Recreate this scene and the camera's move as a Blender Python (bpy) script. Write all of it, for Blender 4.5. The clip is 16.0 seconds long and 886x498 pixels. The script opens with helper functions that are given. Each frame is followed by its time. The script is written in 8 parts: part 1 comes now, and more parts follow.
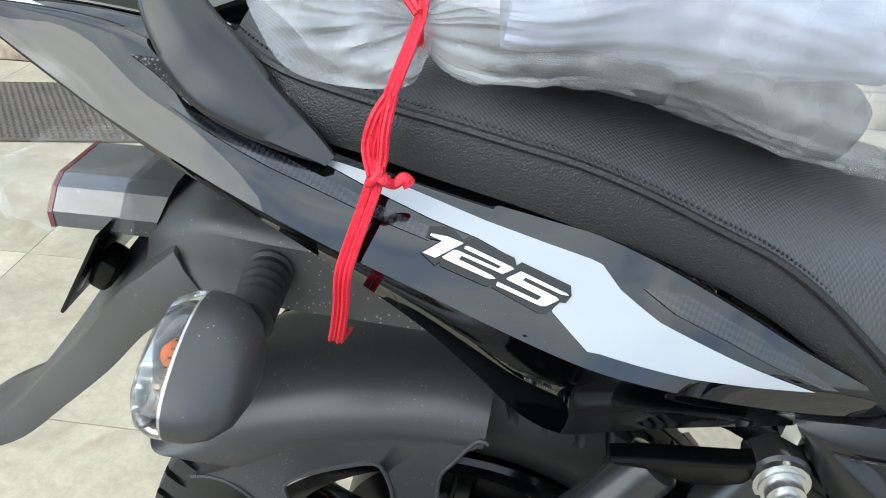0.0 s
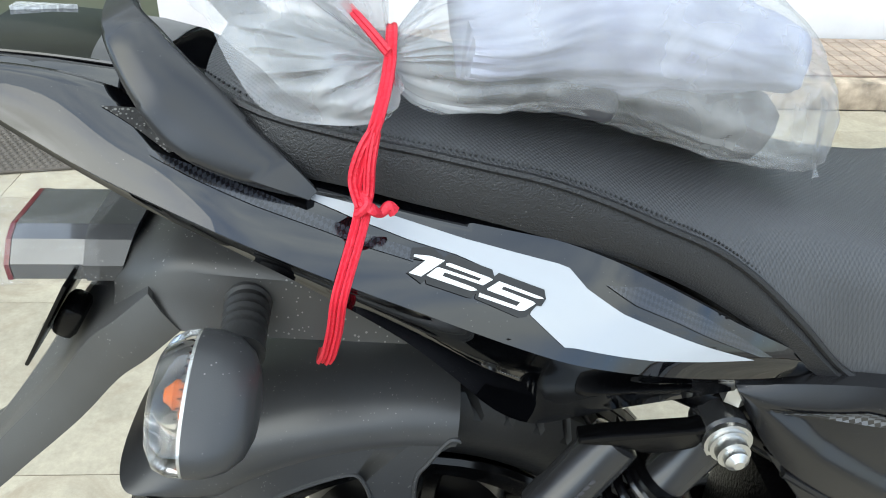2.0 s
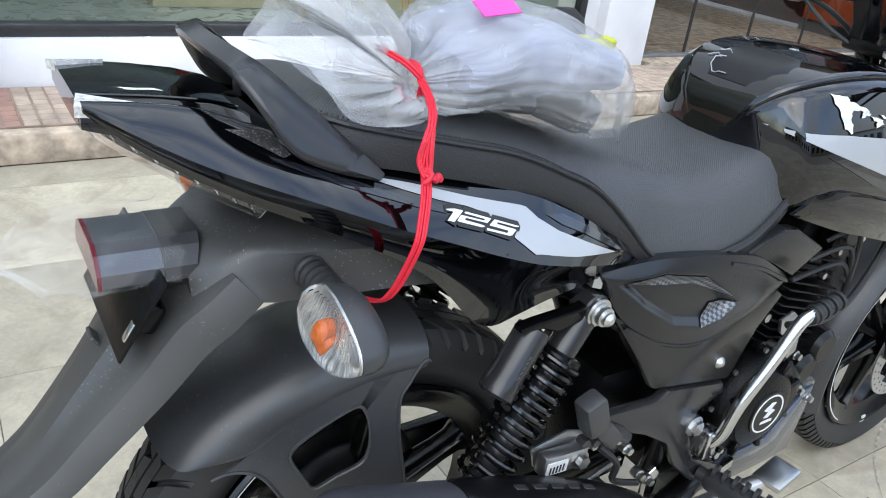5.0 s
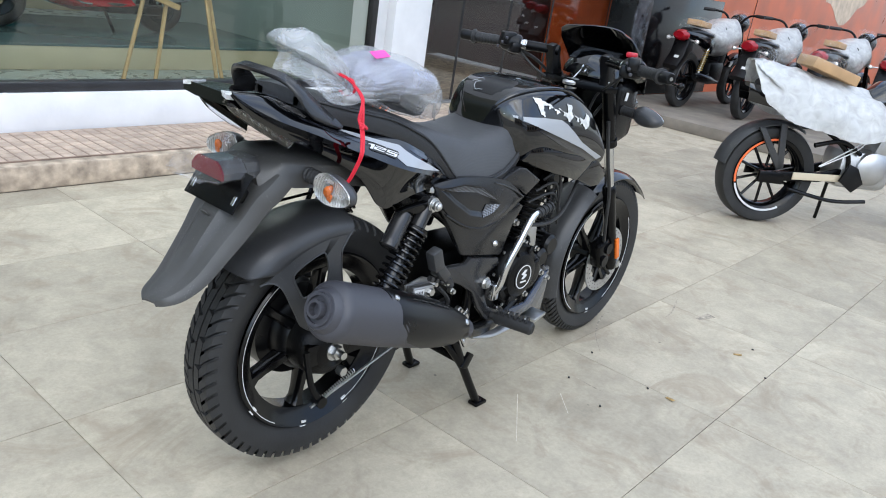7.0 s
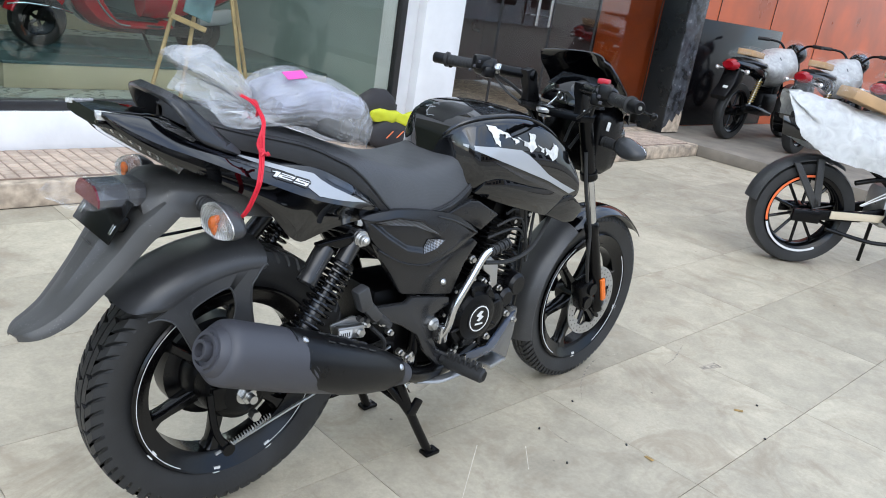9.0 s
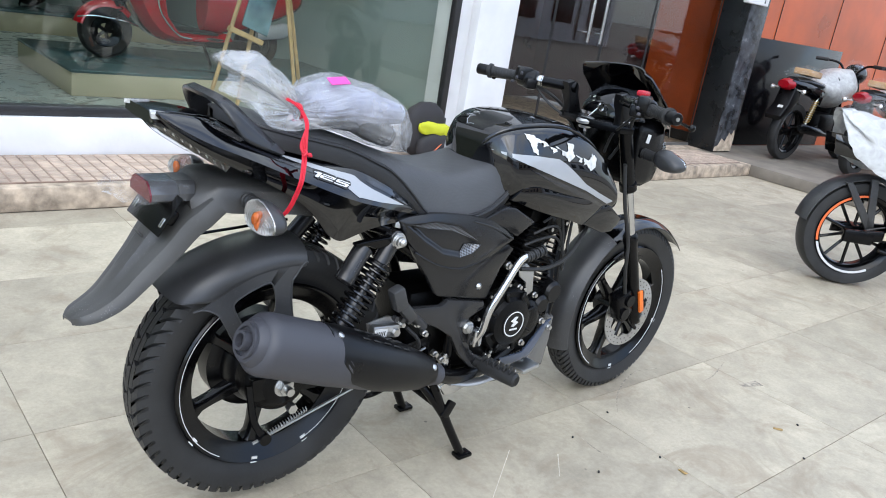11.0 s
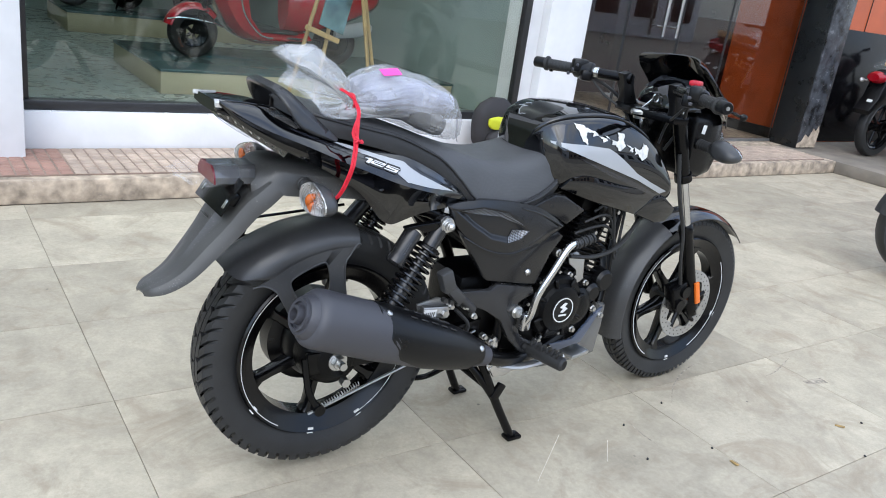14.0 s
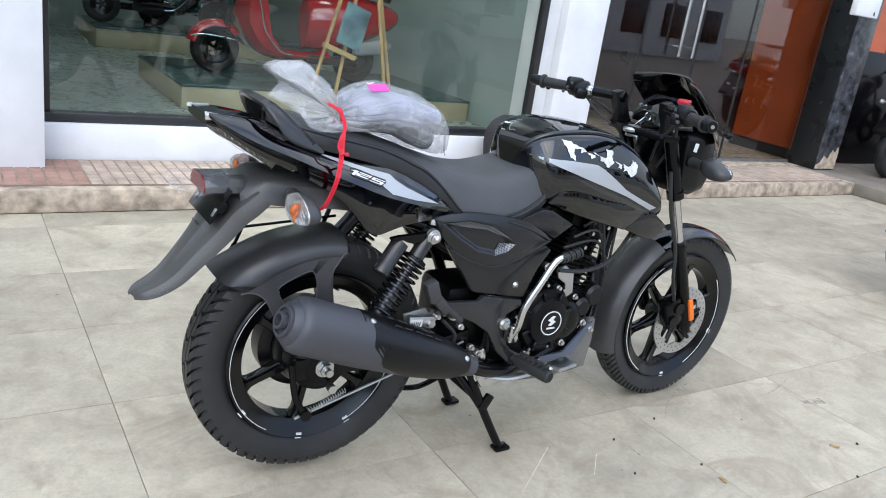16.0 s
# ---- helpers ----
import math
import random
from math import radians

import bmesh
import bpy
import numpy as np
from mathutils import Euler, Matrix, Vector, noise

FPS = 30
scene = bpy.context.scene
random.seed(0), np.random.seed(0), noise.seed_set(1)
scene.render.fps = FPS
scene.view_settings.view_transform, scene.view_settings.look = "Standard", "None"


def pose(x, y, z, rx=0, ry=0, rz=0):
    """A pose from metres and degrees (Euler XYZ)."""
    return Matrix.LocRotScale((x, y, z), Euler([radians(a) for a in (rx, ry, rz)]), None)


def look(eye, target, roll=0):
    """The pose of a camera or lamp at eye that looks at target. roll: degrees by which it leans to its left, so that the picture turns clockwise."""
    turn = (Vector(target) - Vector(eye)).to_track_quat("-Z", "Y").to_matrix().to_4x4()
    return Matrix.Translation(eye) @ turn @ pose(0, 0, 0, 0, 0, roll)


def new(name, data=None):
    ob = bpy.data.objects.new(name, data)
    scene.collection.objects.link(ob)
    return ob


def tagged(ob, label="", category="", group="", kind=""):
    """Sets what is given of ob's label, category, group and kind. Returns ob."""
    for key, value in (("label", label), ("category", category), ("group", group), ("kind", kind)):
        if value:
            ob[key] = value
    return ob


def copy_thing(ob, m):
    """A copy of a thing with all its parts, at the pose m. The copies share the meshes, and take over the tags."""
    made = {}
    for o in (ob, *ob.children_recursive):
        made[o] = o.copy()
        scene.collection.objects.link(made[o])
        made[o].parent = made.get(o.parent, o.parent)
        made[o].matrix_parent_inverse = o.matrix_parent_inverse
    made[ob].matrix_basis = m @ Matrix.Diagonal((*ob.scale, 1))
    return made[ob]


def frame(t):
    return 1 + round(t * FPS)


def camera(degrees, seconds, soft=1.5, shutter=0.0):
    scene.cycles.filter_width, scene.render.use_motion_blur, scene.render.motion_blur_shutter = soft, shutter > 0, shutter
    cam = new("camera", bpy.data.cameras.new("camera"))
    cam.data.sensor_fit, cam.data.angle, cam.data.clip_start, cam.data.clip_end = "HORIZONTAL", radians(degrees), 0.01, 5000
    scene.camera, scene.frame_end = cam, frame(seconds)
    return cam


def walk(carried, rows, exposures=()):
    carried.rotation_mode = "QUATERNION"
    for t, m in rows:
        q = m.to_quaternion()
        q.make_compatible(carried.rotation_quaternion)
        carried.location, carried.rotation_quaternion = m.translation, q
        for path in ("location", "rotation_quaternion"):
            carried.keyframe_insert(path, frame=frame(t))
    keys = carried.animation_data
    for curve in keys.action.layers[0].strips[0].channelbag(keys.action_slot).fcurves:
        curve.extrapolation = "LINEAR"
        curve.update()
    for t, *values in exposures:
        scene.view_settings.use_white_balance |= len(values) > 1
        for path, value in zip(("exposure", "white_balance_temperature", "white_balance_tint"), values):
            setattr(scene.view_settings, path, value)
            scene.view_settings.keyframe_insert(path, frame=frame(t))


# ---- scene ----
cam = camera(59.4, 16.0, 1.0)
METRES, EYE, TILT, LEAN, TURN = 8.0, 1.5, 0.0, 0.0, 0.0
PATH = [
    (0, (0.049, -0.517, 1.06), (-0.13, 1.166, -0.007), 2.4),
    (0.5, (-0.017, -0.596, 1.105), (-0.031, 1.091, 0.032), 1.2),
    (1, (-0.034, -0.635, 1.104), (0.072, 1.062, 0.051), 1.4),
    (1.5, (-0.016, -0.546, 1.084), (0.109, 1.145, 0.024), 2.0),
    (2, (-0.01, -0.544, 1.088), (0.112, 1.147, 0.028), 2.5),
    (2.5, (-0.016, -0.563, 1.098), (0.115, 1.133, 0.048), 2.9),
    (3, (-0.024, -0.561, 1.099), (0.126, 1.133, 0.046), 3.4),
    (3.2, (-0.027, -0.56, 1.094), (0.14, 1.135, 0.046), 3.7),
    (5.3, (-0.511, -0.758, 1.129), (0.642, 0.636, 0.276), 7.2),
    (5.5, (-0.605, -0.868, 1.15), (0.607, 0.485, 0.312), 6.9),
    (6, (-0.774, -1.081, 1.16), (0.547, 0.19, 0.361), 7.3),
    (6.5, (-0.967, -1.201, 1.193), (0.448, 0.018, 0.475), 7.8),
    (7, (-1.114, -1.265, 1.192), (0.358, -0.092, 0.515), 8.7),
    (7.5, (-1.084, -1.351, 1.196), (0.402, -0.18, 0.548), 9.3),
    (8, (-0.981, -1.455, 1.194), (0.471, -0.235, 0.559), 9.4),
    (8.5, (-0.911, -1.416, 1.18), (0.49, -0.141, 0.539), 9.4),
    (9, (-0.794, -1.37, 1.209), (0.578, -0.063, 0.571), 9.0),
    (9.2, (-0.795, -1.39, 1.211), (0.527, -0.029, 0.579), 8.5),
    (11.3, (-0.804, -1.431, 1.195), (0.461, -0.011, 0.577), 9.8),
    (11.5, (-0.759, -1.387, 1.191), (0.487, 0.048, 0.565), 10.0),
    (12, (-0.692, -1.238, 1.185), (0.529, 0.203, 0.526), 9.5),
    (12.5, (-0.639, -1.233, 1.184), (0.551, 0.224, 0.502), 8.7),
    (13, (-0.606, -1.348, 1.166), (0.541, 0.141, 0.484), 7.8),
    (13.5, (-0.683, -1.456, 1.184), (0.452, 0.053, 0.526), 7.9),
    (14, (-0.794, -1.537, 1.203), (0.328, -0.014, 0.552), 8.2),
    (14.5, (-0.772, -1.594, 1.216), (0.337, -0.055, 0.58), 8.4),
    (15, (-0.73, -1.614, 1.211), (0.369, -0.065, 0.585), 8.6),
    (15.5, (-0.737, -1.616, 1.212), (0.347, -0.054, 0.59), 8.6),
    (16, (-0.744, -1.625, 1.217), (0.329, -0.054, 0.599), 8.5),
]
walk(cam, [(t, look(eye, target, roll)) for t, eye, target, roll in PATH], [(0.0, 0.13, 6850, 0), (3.2, 0.1, 6850, 0), (5.5, -0.13, 6450, 6), (7.5, -0.23, 6450, 6), (9.2, -0.19, 6450, 6), (11.3, -0.08, 6480, 7), (16.0, -0.15, 6450, 7)])

# ---- world and light ----
world = bpy.data.worlds.new("world")
scene.world = world
world.use_nodes = True
wn = world.node_tree
sky = wn.nodes.new("ShaderNodeTexSky")
sky.sky_type = "NISHITA"
sky.sun_disc = False
sky.sun_elevation = radians(41)
sky.sun_rotation = radians(220)
sky.air_density, sky.dust_density, sky.ozone_density = 1.0, 1.2, 1.5
geo = wn.nodes.new("ShaderNodeTexCoord")
cloud = wn.nodes.new("ShaderNodeTexNoise")
cloud.inputs["Scale"].default_value, cloud.inputs["Detail"].default_value, cloud.inputs["Distortion"].default_value = 3.2, 8.0, 0.3
wn.links.new(geo.outputs["Generated"], cloud.inputs["Vector"])
cover = wn.nodes.new("ShaderNodeMapRange")
cover.inputs[1].default_value, cover.inputs[2].default_value = 0.36, 0.64
cover.inputs[3].default_value, cover.inputs[4].default_value = 0.22, 1.0
wn.links.new(cloud.outputs["Fac"], cover.inputs[0])
mixed = wn.nodes.new("ShaderNodeMix")
mixed.data_type = "RGBA"
wn.links.new(cover.outputs[0], mixed.inputs["Factor"])
clear = wn.nodes.new("ShaderNodeMix")
clear.data_type, clear.blend_type = "RGBA", "MULTIPLY"
clear.inputs["Factor"].default_value = 1.0
clear.inputs["B"].default_value = (2.9, 3.3, 3.95, 1)
wn.links.new(sky.outputs[0], clear.inputs["A"])
wn.links.new(clear.outputs["Result"], mixed.inputs["A"])
split = wn.nodes.new("ShaderNodeSeparateXYZ")
wn.links.new(geo.outputs["Generated"], split.inputs[0])
climb = wn.nodes.new("ShaderNodeMapRange")
climb.inputs[1].default_value, climb.inputs[2].default_value, climb.inputs[3].default_value, climb.inputs[4].default_value = 0.0, 1.0, 0.5, 1.5
wn.links.new(split.outputs["Z"], climb.inputs[0])
overcast = wn.nodes.new("ShaderNodeMix")
overcast.data_type, overcast.blend_type = "RGBA", "MULTIPLY"
overcast.inputs["Factor"].default_value = 1.0
overcast.inputs["A"].default_value = (13.4, 14.4, 16.2, 1)
wn.links.new(climb.outputs[0], overcast.inputs["B"])
wn.links.new(overcast.outputs["Result"], mixed.inputs["B"])
wn.links.new(mixed.outputs["Result"], wn.nodes["Background"].inputs[0])
wn.nodes["Background"].inputs[1].default_value = 0.14
sun = new("sun", bpy.data.lights.new("sun", "SUN"))
sun.data.energy, sun.data.angle, sun.data.color = 1.55, radians(58), (1.0, 0.93, 0.84)
sun.matrix_world = look((0, 0, 0), (0.5, 0.6, -0.68))


# ---- materials ----
def material(name, base, rough=0.5, metal=0.0, vary=0.12, size=8.0, bump=0.0, grain=200.0, coat=0.0, specks=0.0, speck_size=220.0,
             speck_colour=(0.35, 0.34, 0.32), random_tint=0.0, ior=1.5, spec=0.5):
    m = bpy.data.materials.new(name)
    m.use_nodes = True
    nt = m.node_tree
    b = nt.nodes["Principled BSDF"]
    b.inputs["Roughness"].default_value = rough
    b.inputs["Metallic"].default_value = metal
    b.inputs["IOR"].default_value = ior
    b.inputs["Specular IOR Level"].default_value = spec
    b.inputs["Coat Weight"].default_value = coat
    b.inputs["Coat Roughness"].default_value = 0.03
    co = nt.nodes.new("ShaderNodeTexCoord")
    n1 = nt.nodes.new("ShaderNodeTexNoise")
    n1.inputs["Scale"].default_value = size
    n1.inputs["Detail"].default_value = 6.0
    nt.links.new(co.outputs["Object"], n1.inputs["Vector"])
    ramp = nt.nodes.new("ShaderNodeMapRange")
    ramp.inputs[1].default_value, ramp.inputs[2].default_value = 0.3, 0.7
    ramp.inputs[3].default_value, ramp.inputs[4].default_value = 1 - vary, 1 + vary
    nt.links.new(n1.outputs["Fac"], ramp.inputs[0])
    hsv = nt.nodes.new("ShaderNodeHueSaturation")
    hsv.inputs["Color"].default_value = (*base, 1)
    last = ramp.outputs[0]
    if random_tint:
        info = nt.nodes.new("ShaderNodeObjectInfo")
        r2 = nt.nodes.new("ShaderNodeMapRange")
        r2.inputs[3].default_value, r2.inputs[4].default_value = 1 - random_tint, 1 + random_tint
        nt.links.new(info.outputs["Random"], r2.inputs[0])
        mul = nt.nodes.new("ShaderNodeMath")
        mul.operation = "MULTIPLY"
        nt.links.new(last, mul.inputs[0])
        nt.links.new(r2.outputs[0], mul.inputs[1])
        last = mul.outputs[0]
    nt.links.new(last, hsv.inputs["Value"])
    colour = hsv.outputs[0]
    if specks:
        v = nt.nodes.new("ShaderNodeTexVoronoi")
        v.inputs["Scale"].default_value = speck_size
        nt.links.new(co.outputs["Object"], v.inputs["Vector"])
        n2 = nt.nodes.new("ShaderNodeTexNoise")
        n2.inputs["Scale"].default_value = 14.0
        nt.links.new(co.outputs["Object"], n2.inputs["Vector"])
        lim = nt.nodes.new("ShaderNodeMapRange")
        lim.inputs[1].default_value, lim.inputs[2].default_value = 0.3, 0.78
        lim.inputs[3].default_value, lim.inputs[4].default_value = 0.0, 0.24 * specks
        nt.links.new(n2.outputs["Fac"], lim.inputs[0])
        less = nt.nodes.new("ShaderNodeMath")
        less.operation = "LESS_THAN"
        nt.links.new(v.outputs["Distance"], less.inputs[0])
        nt.links.new(lim.outputs[0], less.inputs[1])
        half = nt.nodes.new("ShaderNodeMath")
        half.operation = "MULTIPLY"
        half.inputs[1].default_value = 0.4
        nt.links.new(less.outputs[0], half.inputs[0])
        mix = nt.nodes.new("ShaderNodeMix")
        mix.data_type = "RGBA"
        nt.links.new(half.outputs[0], mix.inputs["Factor"])
        nt.links.new(colour, mix.inputs["A"])
        mix.inputs["B"].default_value = (*speck_colour, 1)
        colour = mix.outputs["Result"]
    nt.links.new(colour, b.inputs["Base Color"])
    rr = nt.nodes.new("ShaderNodeMapRange")
    rr.inputs[3].default_value, rr.inputs[4].default_value = max(0.0, rough - 0.25 * rough), min(1.0, rough + 0.25 * rough)
    nt.links.new(n1.outputs["Fac"], rr.inputs[0])
    nt.links.new(rr.outputs[0], b.inputs["Roughness"])
    if bump:
        n3 = nt.nodes.new("ShaderNodeTexNoise")
        n3.inputs["Scale"].default_value = grain
        n3.inputs["Detail"].default_value = 3.0
        nt.links.new(co.outputs["Object"], n3.inputs["Vector"])
        bp = nt.nodes.new("ShaderNodeBump")
        bp.inputs["Strength"].default_value = bump
        bp.inputs["Distance"].default_value = 0.002
        nt.links.new(n3.outputs["Fac"], bp.inputs["Height"])
        nt.links.new(bp.outputs[0], b.inputs["Normal"])
    return m


def glass(name, colour, rough=0.0, ior=1.45, weight=1.0):
    m = material(name, colour, rough, vary=0.02)
    b = m.node_tree.nodes["Principled BSDF"]
    b.inputs["Transmission Weight"].default_value = weight
    b.inputs["IOR"].default_value = ior
    return m


def sheet_plastic(name, colour, opacity, rough=0.25):
    """Thin film: part clear, part milky, with folds."""
    m = bpy.data.materials.new(name)
    m.use_nodes = True
    nt = m.node_tree
    b = nt.nodes["Principled BSDF"]
    b.inputs["Base Color"].default_value = (*colour, 1)
    b.inputs["Roughness"].default_value = rough
    co = nt.nodes.new("ShaderNodeTexCoord")
    n = nt.nodes.new("ShaderNodeTexNoise")
    n.inputs["Scale"].default_value = 14.0
    n.inputs["Detail"].default_value = 5.0
    n.inputs["Distortion"].default_value = 1.2
    nt.links.new(co.outputs["Object"], n.inputs["Vector"])
    mr = nt.nodes.new("ShaderNodeMapRange")
    mr.inputs[1].default_value, mr.inputs[2].default_value = 0.3, 0.7
    mr.inputs[3].default_value, mr.inputs[4].default_value = max(0, opacity - 0.12), min(1, opacity + 0.14)
    nt.links.new(n.outputs["Fac"], mr.inputs[0])
    nt.links.new(mr.outputs[0], b.inputs["Alpha"])
    bp = nt.nodes.new("ShaderNodeBump")
    bp.inputs["Strength"].default_value = 0.7
    bp.inputs["Distance"].default_value = 0.009
    n2 = nt.nodes.new("ShaderNodeTexNoise")
    n2.noise_type = "RIDGED_MULTIFRACTAL"
    n2.inputs["Scale"].default_value = 9.0
    n2.inputs["Detail"].default_value = 4.0
    n2.inputs["Distortion"].default_value = 0.8
    nt.links.new(co.outputs["Object"], n2.inputs["Vector"])
    nt.links.new(n2.outputs["Fac"], bp.inputs["Height"])
    nt.links.new(bp.outputs[0], b.inputs["Normal"])
    return m


GLOSS = material("gloss_black_paint", (0.0012, 0.0013, 0.0018), 0.025, vary=0.1, specks=0.35, speck_size=300, ior=1.68)
DUSTY = material("dusty_black_plastic", (0.044, 0.043, 0.041), 0.42, vary=0.4, size=5, bump=0.06, grain=900, specks=1.1)
MATTE = material("matte_black_plastic", (0.036, 0.0363, 0.0375), 0.36, vary=0.25, bump=0.06, grain=900, specks=0.9, ior=1.5)
SATIN = material("satin_black_paint", (0.004, 0.004, 0.0045), 0.3, vary=0.25, bump=0.06, grain=500, specks=0.4, spec=0.28)
METALBLACK = material("black_painted_metal", (0.002, 0.002, 0.0023), 0.24, vary=0.25, bump=0.1, grain=150, spec=0.22)
SPRING = material("black_enamel", (0.002, 0.002, 0.0025), 0.14, vary=0.2, ior=1.6)
ENGINE = material("black_cast_metal", (0.002, 0.002, 0.0023), 0.33, vary=0.3, bump=0.5, grain=260, spec=0.18)
SHOCKCAN = material("satin_shock_paint", (0.02, 0.02, 0.021), 0.22, vary=0.15, specks=0.3)
SIDECOVER = material("satin_side_cover", (0.009, 0.009, 0.01), 0.26, vary=0.2, bump=0.05, grain=900, specks=0.5)
EXHAUST = material("grey_black_heat_paint", (0.046, 0.046, 0.054), 0.5, vary=0.08, bump=0.15, grain=700)
RUBBER = material("black_rubber", (0.026, 0.026, 0.0262), 0.46, vary=0.3, bump=0.2, grain=160, spec=0.26)
SEAT = material("black_vinyl", (0.054, 0.055, 0.058), 0.44, vary=0.12, bump=0.4, grain=900, specks=0.35)


def pebbled(m, pitch, depth):
    """Even rows of small raised dots, as on embossed vinyl."""
    nt = m.node_tree
    co, turn = nt.nodes.new("ShaderNodeTexCoord"), nt.nodes.new("ShaderNodeMapping")
    turn.inputs["Rotation"].default_value = (0, 0, radians(45))
    turn.inputs["Scale"].default_value = (1 / pitch, 1 / pitch, 0.0)
    nt.links.new(co.outputs["Object"], turn.inputs["Vector"])
    v = nt.nodes.new("ShaderNodeTexVoronoi")
    v.inputs["Scale"].default_value, v.inputs["Randomness"].default_value = 1.0, 0.12
    nt.links.new(turn.outputs[0], v.inputs["Vector"])
    bp = nt.nodes.new("ShaderNodeBump")
    bp.invert = True
    bp.inputs["Strength"].default_value, bp.inputs["Distance"].default_value = 1.0, depth
    nt.links.new(v.outputs["Distance"], bp.inputs["Height"])
    nt.links.new(bp.outputs[0], nt.nodes["Principled BSDF"].inputs["Normal"])


pebbled(SEAT, 0.0025, 0.0007)
SEATSIDE = material("black_smooth_vinyl", (0.014, 0.014, 0.015), 0.4, vary=0.15, bump=0.5, grain=700, specks=0.5)
RIM = material("black_alloy", (0.002, 0.002, 0.0023), 0.16, vary=0.15, spec=0.32)
CHROME = material("chrome", (0.62, 0.62, 0.62), 0.18, 1.0, vary=0.1, bump=0.1, grain=90)
ZINC = material("zinc_steel", (0.55, 0.55, 0.54), 0.32, 1.0, vary=0.15, bump=0.2, grain=120)
ALU = material("cast_aluminium", (0.5, 0.5, 0.5), 0.42, 1.0, vary=0.15, bump=0.3, grain=200)
SILVER = material("silver_decal", (0.34, 0.352, 0.37), 0.22, 0.0, vary=0.03, coat=0.6)
STRIPE = material("grey_rim_stripe", (0.6, 0.6, 0.61), 0.4, vary=0.1)
WHITE = material("white_sticker", (0.64, 0.64, 0.63), 0.45, vary=0.05)
TORN = material("torn_tape", (0.6, 0.6, 0.58), 0.6, vary=0.3, size=60, bump=0.4, grain=150)
BLUEGREY = material("blue_grey_decal", (0.05, 0.065, 0.1), 0.15, vary=0.1, coat=0.8)
def checker(name, a, b, scale, rough):
    m = material(name, a, rough, vary=0.05, coat=0.6)
    nt = m.node_tree
    c = nt.nodes.new("ShaderNodeTexChecker")
    c.inputs["Scale"].default_value = scale
    c.inputs["Color1"].default_value, c.inputs["Color2"].default_value = (*a, 1), (*b, 1)
    co = nt.nodes.new("ShaderNodeTexCoord")
    turn = nt.nodes.new("ShaderNodeMapping")
    turn.inputs["Rotation"].default_value = (0, radians(20), 0)
    turn.inputs["Scale"].default_value = (1, 0.001, 1)
    turn.inputs["Location"].default_value = (0.0, 0.0003, 0.0)
    nt.links.new(co.outputs["Object"], turn.inputs["Vector"])
    nt.links.new(turn.outputs[0], c.inputs["Vector"])
    nt.links.new(c.outputs["Color"], nt.nodes["Principled BSDF"].inputs["Base Color"])
    return m


CHECKER = checker("grey_checker_decal", (0.007, 0.0075, 0.01), (0.02, 0.022, 0.028), 440.0, 0.12)
MESH = checker("perforated_grille", (0.008, 0.008, 0.01), (0.13, 0.14, 0.16), 230.0, 0.4)
AMBER = material("amber_plastic", (0.75, 0.16, 0.02), 0.25, vary=0.08)
RED = material("red_plastic", (0.11, 0.003, 0.01), 0.15, vary=0.1)
REDTAPE = material("red_ribbon", (0.62, 0.012, 0.035), 0.55, vary=0.15, bump=0.6, grain=420)
PINK = material("pink_label", (0.85, 0.06, 0.35), 0.5, vary=0.1)
LENS = glass("clear_lens", (0.95, 0.95, 0.95), 0.04)
TAILREFLECTOR = material("tail_reflector", (0.06, 0.055, 0.045), 0.35, vary=0.5, size=120)
REFLECTOR = material("lens_reflector", (0.66, 0.66, 0.64), 0.25, 0.6, vary=0.4, size=90)
LENSRIB = material("ribbed_clear_lens", (0.72, 0.72, 0.7), 0.12, 0.3, vary=0.35, size=160, bump=1.0, grain=300)
FILM = sheet_plastic("clear_film", (0.85, 0.85, 0.85), -0.06, 0.08)
BAG = sheet_plastic("milky_plastic_bag", (0.52, 0.525, 0.535), 0.36, 0.1)
BAGOLD = sheet_plastic("dusty_plastic_wrap", (0.62, 0.62, 0.61), 0.6, 0.3)
PARCEL = material("packed_parts", (0.27, 0.28, 0.37), 0.5, vary=0.45, size=14, bump=0.6, grain=30)
PARCELDARK = material("dark_packed_parts", (0.075, 0.075, 0.085), 0.5, vary=0.5, size=20)
CARTON = material("brown_carton", (0.42, 0.26, 0.13), 0.7, vary=0.15, bump=0.2)


# ---- mesh helpers ----
class Solid:
    """Vertices and faces of one part, gathered piece by piece."""

    def __init__(self):
        self.v, self.f = [], []

    def put(self, verts, faces, m=None):
        n = len(self.v)
        self.v += [tuple(m @ Vector(p)) if m is not None else tuple(p) for p in verts]
        self.f += [tuple(n + i for i in face) for face in faces]
        return self

    def flip_y(self):
        out = Solid()
        out.v = [(x, -y, z) for x, y, z in self.v]
        out.f = [tuple(reversed(face)) for face in self.f]
        return out


def thing(name, label, category, group="", kind="", at=(0, 0, 0)):
    ob = new(name)
    ob.location = at
    ob.empty_display_size = 0.1
    return tagged(ob, label, category, group, kind)


def mesh_of(name, solid, mat, angle=38):
    me = bpy.data.meshes.new(name)
    me.from_pydata(solid.v, [], solid.f)
    me.validate()
    bm = bmesh.new()
    bm.from_mesh(me)
    bmesh.ops.recalc_face_normals(bm, faces=bm.faces)
    bm.to_mesh(me)
    bm.free()
    me.shade_smooth()
    me.set_sharp_from_angle(angle=radians(angle))
    me.materials.append(mat)
    return me


def part(name, solid, mat, parent, label="", angle=38):
    ob = new(name, mesh_of(name, solid, mat, angle))
    ob.parent = parent
    if label:
        ob["label"] = label
    return ob


